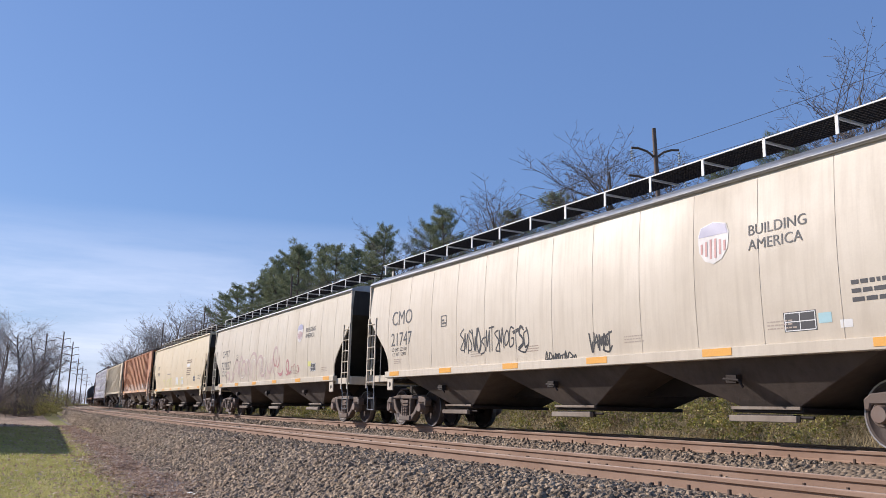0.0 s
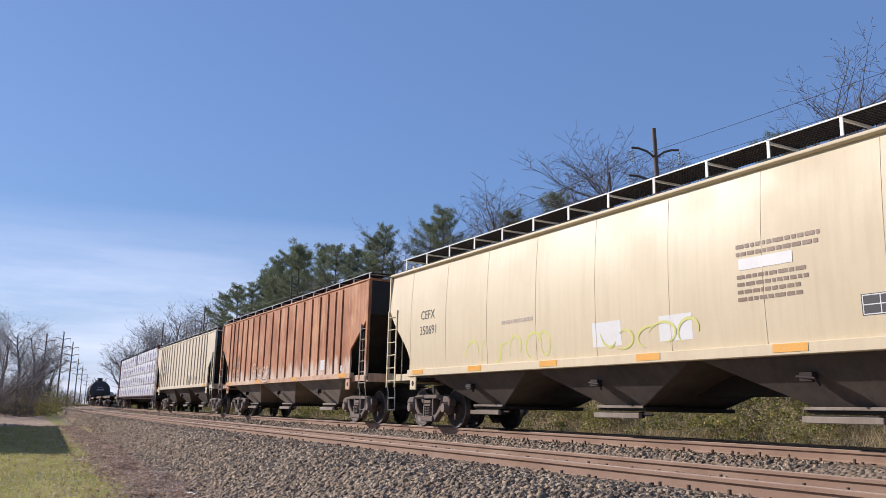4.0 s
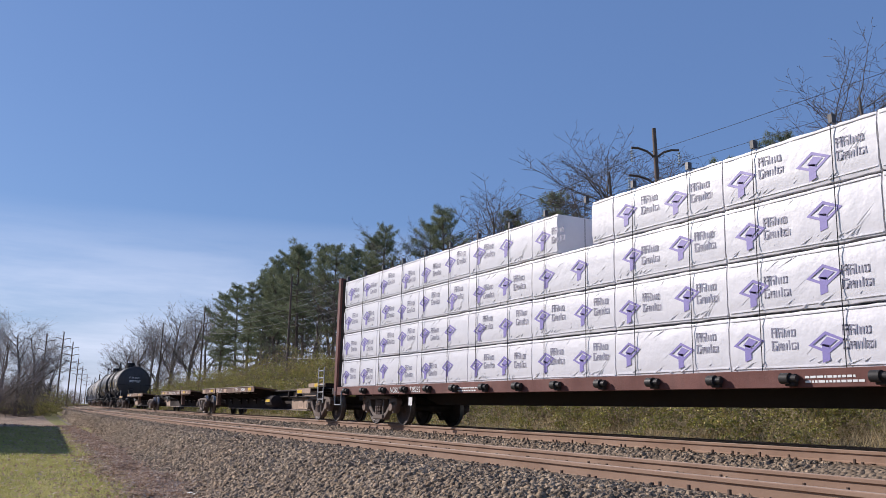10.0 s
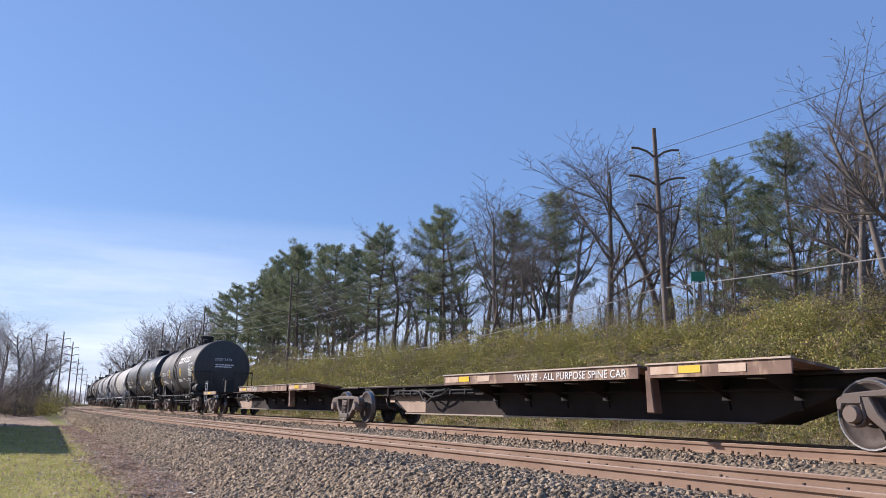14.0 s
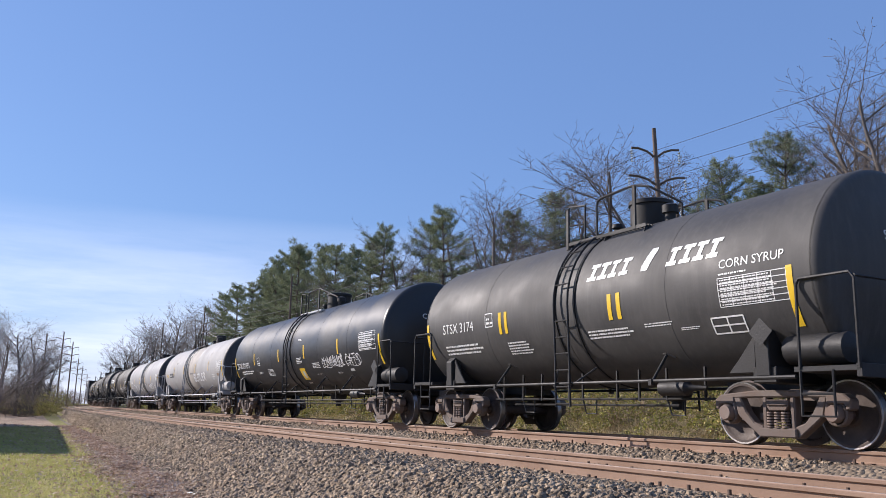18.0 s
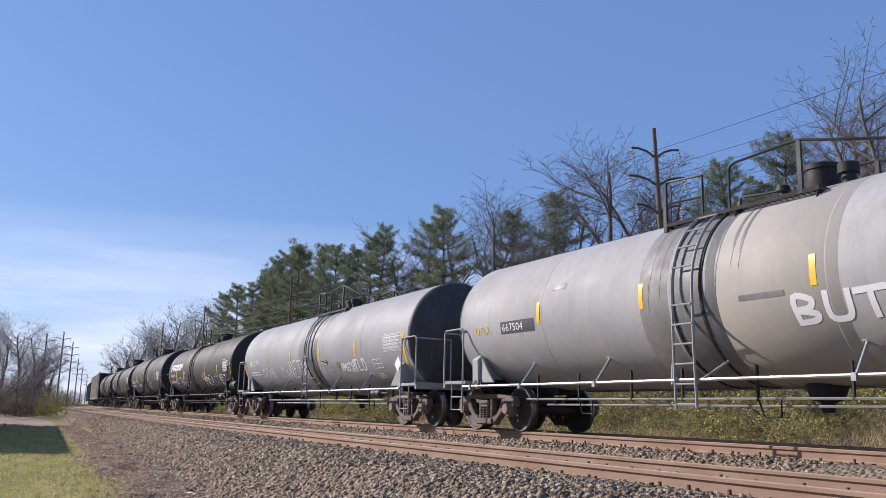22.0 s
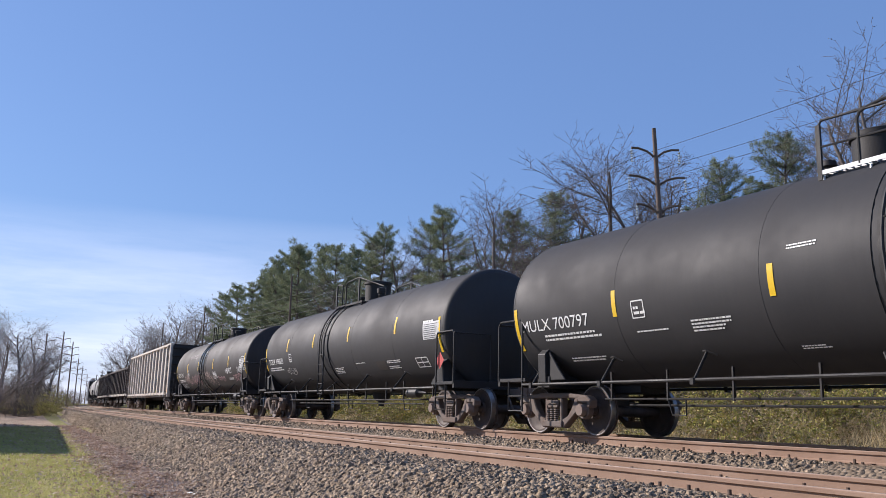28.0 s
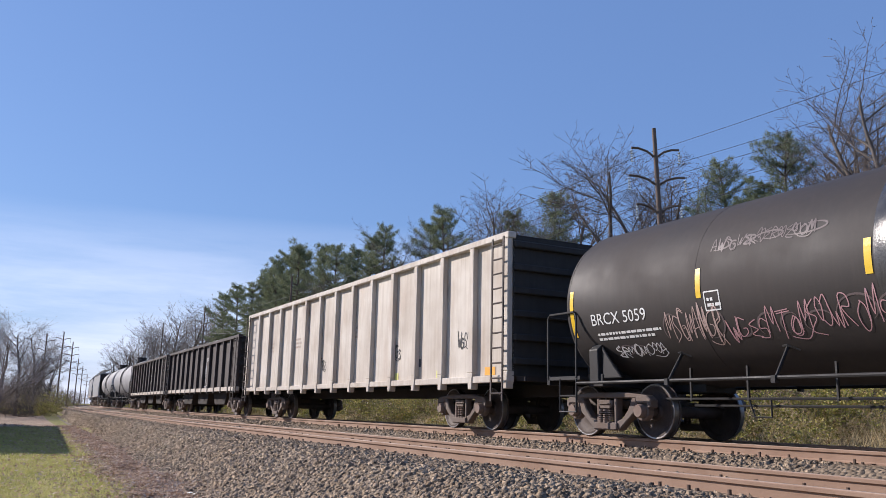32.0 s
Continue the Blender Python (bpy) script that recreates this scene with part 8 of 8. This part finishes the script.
PINE_AT = ((-119.9, 48, 24.8), (-158.9, 48, 26.9), (-96.8, 42, 22.0), (-146, 46, 25.2), (-67.4, 37, 19.5), (-80.3, 42, 21.1), (-84.5, 38, 21.4), (-63.8, 42, 19.1), (-28.3, 36, 15.3), (-34.0, 38, 15.8), (-33.3, 40, 14.4), (-106.2, 44, 22.6), (-107.6, 42, 23.4), (-125.3, 46, 26.4), (-120.5, 42, 24.2), (-133.6, 44, 27.2), (-134.6, 42, 25.2), (-155.7, 46, 25.4), (-158.2, 44, 24.4), (-173.9, 46, 25.8), (-185.4, 46, 25.2), (-178.6, 44, 20.6), (-158.1, 50, 28.2), (-117.5, 40, 24.4), (-58.9, 44, 20.5))
tr = random.Random(2)
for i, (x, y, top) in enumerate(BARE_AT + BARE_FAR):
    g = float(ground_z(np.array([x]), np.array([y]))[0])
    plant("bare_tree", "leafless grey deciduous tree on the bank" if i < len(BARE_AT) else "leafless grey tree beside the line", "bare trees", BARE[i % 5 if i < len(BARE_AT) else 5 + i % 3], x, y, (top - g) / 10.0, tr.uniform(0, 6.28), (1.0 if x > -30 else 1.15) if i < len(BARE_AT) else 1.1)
for i, (x, y, top) in enumerate(PINE_AT):
    g = float(ground_z(np.array([x]), np.array([y]))[0])
    plant("pine_tree", "dark green pine with a ragged crown on the bank", "pine trees", PINES[(0 if i % 2 else 3) if x > -45 else (1, 2, 4)[i % 3]], x, y, (top - g) / 10.0, tr.uniform(0, 6.28))



def slim_woods():
    """A crowd of slim young trunks with a few bent limbs each, behind and between the large trees."""
    r = random.Random(77)
    A, B, RA, RB = [], [], [], []

    def stem(p, d, length, rad, level):
        n = 4 if level == 0 else 2
        for i in range(n):
            q = p + d * (length / n)
            A.append(tuple(p)); B.append(tuple(q))
            RA.append(rad * (1 - 0.75 * i / n)); RB.append(rad * (1 - 0.75 * (i + 1) / n))
            p = q
            d = (d + Vector((r.uniform(-1, 1), r.uniform(-1, 1), r.uniform(-0.2, 0.6))) * (0.07, 0.2, 0.25)[level]).normalized()
            if level < 2 and (level or i):
                for _ in range(4 if level == 0 else 2):
                    e = Vector((r.uniform(-1, 1), r.uniform(-1, 1), r.uniform(0.0, 1.1))).normalized()
                    stem(p - d * r.uniform(0, length / n), (e + d * 0.4).normalized(), length * r.uniform(0.14, 0.32), rad * 0.36, level + 1)

    for i in range(210):
        x = -20 - 120 * r.random() ** 1.1
        y = r.uniform(36, 58) if x < -34 else r.uniform(33, 52)
        g = float(ground_z(np.array([x]), np.array([y]))[0])
        stem(Vector((x, y, g - 0.2)), Vector((r.uniform(-0.08, 0.08), r.uniform(-0.08, 0.08), 1)).normalized(), r.uniform(4.5, 9.5), r.uniform(0.05, 0.1), 0)
    v, f = rods(A, B, np.maximum(RA, 0.011), np.maximum(RB, 0.009), 4)
    thing("slim_woods", "dense slim bare saplings behind the large trees", "woods", kind="stuff", data=raw_mesh("slim_woods", v, f, BARK))


SHRUB = leafy("shrub_leaves", [(0.15, 0.105, 0.07), (0.36, 0.25, 0.16), (0.16, 0.155, 0.055), (0.38, 0.36, 0.08), (0.44, 0.32, 0.16), (0.80, 0.65, 0.13)], patch=0.5, own=0.4, trans=0.25)
DRY = leafy("dry_grass", [(0.30, 0.24, 0.12), (0.58, 0.46, 0.27), (0.80, 0.68, 0.47)], patch=0.9)
LAWN = leafy("lawn_blades", [(0.28, 0.29, 0.09), (0.46, 0.44, 0.15), (0.72, 0.60, 0.36)], patch=1.1, trans=0.45)


def leaf_cloud(r, c, rad, n, size):
    """Small leaf quads spread in lumpy shells round bush centres."""
    k = len(c)
    d = r.normal(size=(k, n, 3))
    d /= np.linalg.norm(d, axis=2, keepdims=True)
    d[..., 2] = np.abs(d[..., 2]) * 1.05 - 0.15
    p = c[:, None] + d * rad[:, None, None] * r.uniform(0.75, 1.08, (k, n, 1)) * np.array([1.1, 1.1, 1.0])
    p = p.reshape(-1, 3)
    u = r.normal(size=p.shape)
    u /= np.linalg.norm(u, axis=1, keepdims=True)
    w = np.cross(u, r.normal(size=p.shape))
    w /= np.maximum(np.linalg.norm(w, axis=1, keepdims=True), 1e-6)
    s = (np.repeat(size, n) * r.uniform(0.6, 1.4, len(p)))[:, None]
    v = np.stack([p - u * s, p - w * s * 0.5, p + u * s, p + w * s * 0.5], 1)
    return v.reshape(-1, 3), np.arange(len(p) * 4).reshape(-1, 4)


def shrubs(name, label, material, seed, beds):
    r = np.random.default_rng(seed)
    vs, fs, n0 = [], [], 0
    for x0, x1, o0, o1, n, leaves, s, rr in beds:
        x = r.uniform(x0, x1, n)
        o = r.uniform(o0, o1, n)
        y = off_line(x, 0) - o
        rad = rr * (0.5 + 1.4 * r.uniform(0, 1, n) ** 2)
        c = np.stack([x, y, ground_z(x, y) + rad * 0.5], 1)
        # each bush is three or four overlapping lumps
        lumps = 4
        c = np.repeat(c, lumps, 0) + r.normal(0, 0.55, (n * lumps, 3)) * np.repeat(rad, lumps)[:, None] * np.array([1.2, 1.2, 0.75])
        v, f = leaf_cloud(r, c, np.repeat(rad, lumps) * r.uniform(0.35, 0.75, n * lumps), leaves // lumps, np.full(n * lumps, s))
        vs.append(v); fs.append(f + n0); n0 += len(v)
    thing(name, label, "shrubs", kind="stuff", data=raw_mesh(name, np.concatenate(vs), np.concatenate(fs), material))


def blades(r, x, y, h, w, lean):
    n = len(x)
    z = ground_z(x, y)
    a = r.uniform(0, 2 * np.pi, n)
    b = np.stack([x, y, z - 0.01], 1)
    s = np.stack([np.cos(a), np.sin(a), np.zeros(n)], 1) * w[:, None] / 2
    tip = b + np.stack([r.normal(0, lean, n) * h, r.normal(0, lean, n) * h, h], 1)
    v = np.stack([b - s, b + s, tip], 1)
    return v.reshape(-1, 3), np.arange(3 * n).reshape(-1, 3)


def grasses():
    r = np.random.default_rng(23)
    n = 170000
    x = -4 - 70 * r.uniform(0, 1, n) ** 1.5
    o = -2.4 - 8.5 * r.uniform(0, 1, n)
    y = off_line(x, 0) - o
    far = np.abs(x) / 30 + 0.6
    v, f = blades(r, x, y, r.uniform(0.1, 0.62, n) * r.uniform(0.3, 1.2, n), 0.014 * far, 0.55)
    thing("dry_grass", "straw-coloured rough grass and weeds behind the track", "grass", kind="stuff", data=raw_mesh("dry_grass", v, f, DRY))
    n = 110000
    x = -10 - 44 * r.uniform(0, 1, n) ** 1.6
    o = 7.8 + 5 * r.uniform(0, 1, n) ** 0.8
    y = off_line(x, 0) - o
    o = np.where(x < -20, o - 0.8 * np.clip((-20 - x) / 25, 0, 1), o)
    y = off_line(x, 0) - o
    keep = r.uniform(0, 1, n) < 0.12 + 0.88 * np.clip((o - toe(x) - 0.1) / 0.9, 0, 1) ** 1.5
    x, y = x[keep], y[keep]
    v, f = blades(r, x, y, r.uniform(0.05, 0.11, len(x)), 0.009 * (np.abs(x) / 14), 0.5)
    thing("lawn_grass", "short yellowing lawn grass beside the ballast", "grass", kind="stuff", data=raw_mesh("lawn_grass", v, f, LAWN))


BRUSH = leafy("bare_brush", [(0.12, 0.09, 0.07), (0.20, 0.155, 0.12), (0.32, 0.25, 0.20)], patch=0.3, trans=0)


def thicket():
    """Bare saplings and brush on the hillside and along the far verge."""
    r = np.random.default_rng(31)
    A, B, RA, RB = [], [], [], []
    for x0, x1, o0, o1, n, h0, h1, k, rad in ((-85, -15, -50, -19, 520, 1.5, 4.5, 20, 0.012), (-60, -12, -36, -23, 200, 2.5, 6.0, 22, 0.014), (-160, -75, -50, -17, 420, 2.0, 5.5, 14, 0.022), (-75, -9, -21, -7.5, 700, 0.9, 2.4, 18, 0.007), (-140, -75, -20, -9, 260, 1.2, 3.0, 12, 0.014),
                                              (-130, -82, 8.0, 18, 420, 1.4, 4.2, 22, 0.012), (-340, -150, 8.8, 16, 420, 2.0, 6.5, 9, 0.04), (-300, -160, -30, -9, 220, 3, 9.0, 9, 0.05), (-60, -8, -6.5, -3.0, 420, 0.3, 0.9, 12, 0.004)):
        x, o = r.uniform(x0, x1, n), r.uniform(o0, o1, n)
        y = off_line(x, 0) - o
        h = r.uniform(h0, h1, n)
        base = np.stack([x, y, ground_z(x, y) - 0.05], 1)
        tip = base + np.stack([r.normal(0, 0.12, n) * h, r.normal(0, 0.12, n) * h, h], 1)
        A.append(base); B.append(tip); RA.append(np.full(n, rad)); RB.append(np.full(n, rad * 0.35))
        f = r.uniform(0.25, 0.95, (n, k))
        p = base[:, None] + (tip - base)[:, None] * f[..., None]
        L = (h[:, None] * (1.1 - f) * r.uniform(0.3, 0.7, (n, k)))[..., None]
        a = r.uniform(0, 2 * np.pi, (n, k))
        d = np.stack([np.cos(a), np.sin(a), r.uniform(0.5, 1.4, (n, k))], -1)
        q = p + d / np.linalg.norm(d, axis=2, keepdims=True) * L
        A.append(p.reshape(-1, 3)); B.append(q.reshape(-1, 3)); RA.append(np.full(n * k, rad * 0.5)); RB.append(np.full(n * k, rad * 0.2))
        p2 = p + (q - p) * 0.55
        d2 = d + r.normal(0, 0.6, d.shape)
        q2 = p2 + d2 / np.linalg.norm(d2, axis=2, keepdims=True) * L * 0.6
        A.append(p2.reshape(-1, 3)); B.append(q2.reshape(-1, 3)); RA.append(np.full(n * k, rad * 0.35)); RB.append(np.full(n * k, rad * 0.18))
    v, f = rods(*(np.concatenate(z) for z in (A, B, RA, RB)), 3)
    thing("thicket", "bare brown brush and saplings under the trees", "brush", kind="stuff", data=raw_mesh("thicket", v, f, BRUSH))


def fallen_leaves():
    """Brown leaves lying on the verge and the lawn."""
    r = np.random.default_rng(41)
    n = 52000
    x = -9 - 48 * r.uniform(0, 1, n) ** 1.5
    o = toe(x) + 0.4 + r.normal(0.0, 0.3, n) + 0.25 * np.sin(x * 0.9) * np.sin(x * 0.37 + 1)
    o = np.where(r.uniform(0, 1, n) < 0.16, toe(x) + 5 * r.uniform(0, 1, n) ** 1.5, o)
    y = off_line(x, 0) - o
    heap = np.clip(np.sin(x * 2.3 + y * 1.1) * np.sin(x * 0.8 - y * 2.7), 0, 1) * np.clip(1.2 - np.abs(o - toe(x) - 0.4), 0, 1)
    c = np.stack([x, y, ground_z(x, y) + 0.04 + 0.09 * heap * r.uniform(0, 1, n)], 1)
    u = r.normal(size=(n, 3)) * np.array([1, 1, 0.35])
    u /= np.linalg.norm(u, axis=1, keepdims=True)
    w = np.cross(u, np.array([0, 0, 1.0]) + r.normal(0, 0.4, (n, 3)))
    w /= np.linalg.norm(w, axis=1, keepdims=True)
    s = (r.uniform(0.02, 0.045, n) * (0.8 + np.abs(x) / 40))[:, None]
    v = np.stack([c - u * s, c - w * s * 0.6, c + u * s, c + w * s * 0.6], 1).reshape(-1, 3)
    thing("fallen_leaves", "scattered dry brown leaves on the verge", "leaves", kind="stuff", data=raw_mesh("fallen_leaves", v, np.arange(4 * n).reshape(-1, 4), leafy("dry_leaves", [(0.14, 0.09, 0.06), (0.36, 0.24, 0.17), (0.52, 0.39, 0.30), (0.68, 0.57, 0.48)], patch=1.6, own=0.7)))


# along x and away from the line: bounds, number, leaves on each, leaf size and radius
shrubs("shrubs", "yellow-green autumn shrubs covering the bank", SHRUB, 17, ((-42, -9, -22, -7.0, 700, 520, 0.044, 0.74), (-75, -42, -22, -7.0, 640, 380, 0.06, 0.86), (-130, -75, -23, -7.0, 400, 380, 0.075, 1.3), (-260, -130, -20, -7, 240, 200, 0.12, 1.5),
                                             (-75, -9, -34, -21, 150, 300, 0.055, 0.6), (-130, -75, -45, -22, 200, 160, 0.09, 1.2), (-340, -95, 8.8, 15, 200, 180, 0.09, 0.9), (-118, -92, 5.8, 8.6, 30, 600, 0.06, 1.2), (-60, -9, -7.6, -4.4, 170, 220, 0.024, 0.36)))
DULL = leafy("dull_brush_leaves", [(0.07, 0.058, 0.048), (0.12, 0.10, 0.075), (0.18, 0.155, 0.11)], patch=0.3, trans=0.15)
shrubs("brush", "dull brown brush under the bare trees beside the line", DULL, 19, ((-130, -86, 8.0, 17, 150, 420, 0.06, 1.35), (-200, -130, 8.0, 15, 110, 240, 0.1, 1.5), (-24, -12, -26, -17, 26, 900, 0.04, 1.2), (-75, -12, -34, -19, 190, 320, 0.05, 0.6)))
grasses()
thicket()
slim_woods()
fallen_leaves()

# ---- poles and wires ----
POLE = surface("weathered_pole", (0.17, 0.125, 0.10), (0.09, 0.065, 0.05), 0.9, grain=30, streak=0.5, bump=0.3)
INSUL = plain("glass_insulator", (0.5, 0.55, 0.55), 0.15)
WIRE = plain("wire_metal", (0.05, 0.05, 0.055), 0.5)
CABLE = plain("grey_cable", (0.3, 0.3, 0.3), 0.5)


def armed_pole(x, y, top, foot, turn, lean=0.0, arms=1.3):
    t = thing("utility_pole", "tall brown wooden pole with three curved crossarms", "utility pole", "power line poles")
    h = top - foot
    part("shaft", Shape().rod((0, 0, -1.0), (0, 0, h), 0.165, 12, 0.10), POLE, t, smooth=40)
    for z, w in ((h - 1.15, 0.95), (h - 2.6, 1.12), (h - 4.05, 0.88)):
        w *= arms
        arm = Shape()
        for s in (-1, 1):
            arm.path([(0, s * 0.1, z - 0.34), (0, s * w * 0.35, z - 0.08), (0, s * w * 0.7, z + 0.06), (0, s * w, z + 0.07)], 0.06, 7)
        a = part("crossarm", arm, POLE, t)
        for s in (-1, 1):
            ins = Shape()
            for i in range(5):
                ins.lathe([(-0.02, 0.03), (-0.02, 0.075), (0.02, 0.055), (0.06, 0.025)], 8, "z", (0, s * w, z - 0.08 - 0.14 * i))
            part("insulator", ins, INSUL, a)
    t.matrix_basis = Matrix.Translation((x, y, foot)) @ Matrix.Rotation(lean, 4, "Y") @ Matrix.Rotation(turn, 4, "Z")
    return t


def plain_pole(x, y, top, foot):
    t = thing("utility_pole", "plain dark wooden pole behind the train", "utility pole", "power line poles")
    part("shaft", Shape().rod((0, 0, 0), (0, 0, top - foot), 0.16, 10, 0.1), POLE, t, smooth=40)
    t.matrix_basis = Matrix.Translation((x, y, foot))
    return t


armed_pole(-29.05, 28.0, 14.7, 3.2, radians(-20), -0.056)
plain_pole(-92, 30.3, 15.6, 1.5)
armed_pole(-150, 33.7, 17.9, 4.0, radians(5))
plain_pole(-190, 33.9, 18.3, 3.0)
for x, y, top in ((-150, 8.7, 11.6), (-165, 12.3, 13.1), (-190, 16.1, 13.1), (-240, 22.1, 12.1), (-290, 28.2, 12.2), (-370, 38, 12.1)):
    armed_pole(x, y, top, -0.9, radians(10))


# long low building beside the lawn; only its shadow falls into view
def shed():
    t = thing("shed", "long low pale shed beside the lawn", "shed")
    wall = surface("painted_block_wall", (0.6, 0.57, 0.52), rough=0.85, blotch=0.8)
    part("wall", Shape().span(-28.6, 0, -10.4, -0.3, -0.95, 2.9), wall, t, bevel=0.02)
    part("roof", Shape().slab([(-10.7, 2.9), (0, 2.9), (0, 3.05), (-5.4, 4.3), (-10.7, 3.05)], -29, 0.4), surface("shed_roof", (0.18, 0.17, 0.17), rough=0.8), t)
    t.matrix_basis = Matrix.Translation((-32.6, -2.0, 0)) @ Matrix.Rotation(radians(-3.75), 4, "Z")


shed()
strip = Shape().box(0, 0, 0.012, 0.62, 0.05, 0.02, Matrix.Rotation(0.3, 4, "Z"))
lit = thing("plank", "short white painted plank lying on the grass", "plank", data=strip.mesh("plank", MAT["white"], 0.004))
lit.location = (-13.9, 3.25, -0.86)
# green road sign up on the hill
SIGN_AT = (-30.0, 31.0, 7.55)
sg = thing("road_sign", "green road sign on two posts on the hill", "sign")
part("board", Shape().box(0, 0, 0, 0.7, 0.04, 0.5), plain("sign_green", (0.02, 0.22, 0.12), 0.5), sg, bevel=0.02)
for d in (-0.2, 0.2):
    part("post", Shape().rod((d, 0.05, -3.2), (d, 0.05, 0.6), 0.05, 8), MAT["galv"], sg)
sg.matrix_basis = Matrix.Translation(SIGN_AT) @ Matrix.Rotation(radians(44), 4, "Z")


def wire(a, b, sag, r, material, name, label):
    n, k = 18, 5
    A, B = Vector(a), Vector(b)
    side = (B - A).cross(Vector((0, 0, 1))).normalized()
    verts = []
    for i in range(n + 1):
        t = i / n
        p = A.lerp(B, t)
        p.z -= 4 * sag * t * (1 - t)
        for j in range(k):
            g = 2 * math.pi * j / k
            verts.append(p + side * r * math.cos(g) + Vector((0, 0, r * math.sin(g))))
    s = Shape().add(verts, [(i * k + j, i * k + (j + 1) % k, (i + 1) * k + (j + 1) % k, (i + 1) * k + j) for i in range(n) for j in range(k)])
    thing(name, label, "cable", "overhead wires", data=s.mesh(name, material))


wire((-29.7, 28.0, 6.6), (25, 24, 6.3), 0.5, 0.022, CABLE, "overhead_cable", "thick pale cable slung between the poles")
wire((-92, 30.3, 6.2), (-29.7, 28.0, 6.6), 1.2, 0.022, CABLE, "overhead_cable", "thick pale cable slung between the poles")
for dz in (-1.7, -3.15, -4.6):
    for s in (-1.2, 1.2):
        wire((-29.7, 28.0 + s, 14.7 + dz), (30, 25 + s, 14.6 + dz), 0.8, 0.011, WIRE, "power_wire", "thin dark power wire")
        wire((-150, 33.7 + s, 17.9 + dz), (-29.7, 28.0 + s, 14.7 + dz), 1.6, 0.015, WIRE, "power_wire", "thin dark power wire")


# ---- movement ----
def motions():
    dense = [0.0, 1 / 30, 2 / 30, 4 / 30, 0.3, 0.6]
    times = dense + [i * 1.0 for i in range(1, 32)] + [32 - t for t in dense[::-1]]
    for car, u, half in CARS:
        rows = []
        for t in times:
            s = along(u, t)
            x1, y1, _ = line(s + half)
            x0, y0, _ = line(s - half)
            rows.append((t, Matrix.Translation(((x0 + x1) / 2, (y0 + y1) / 2, RAISE)) @ Matrix.Rotation(math.atan2(y1 - y0, x1 - x0), 4, "Z")))
        walk(car, rows)
        for load, under, m in LOADS:
            if under == car:
                walk(load, [(t, place @ m) for t, place in rows])
    steps = [i / 15 for i in range(481)]
    for ws, car, x in SPINNING:
        walk(ws, [(t, Matrix.Translation((x, 0, WHEEL_R)) @ Matrix.Rotation(along(0, t) / WHEEL_R, 4, "Y")) for t in steps])


motions()
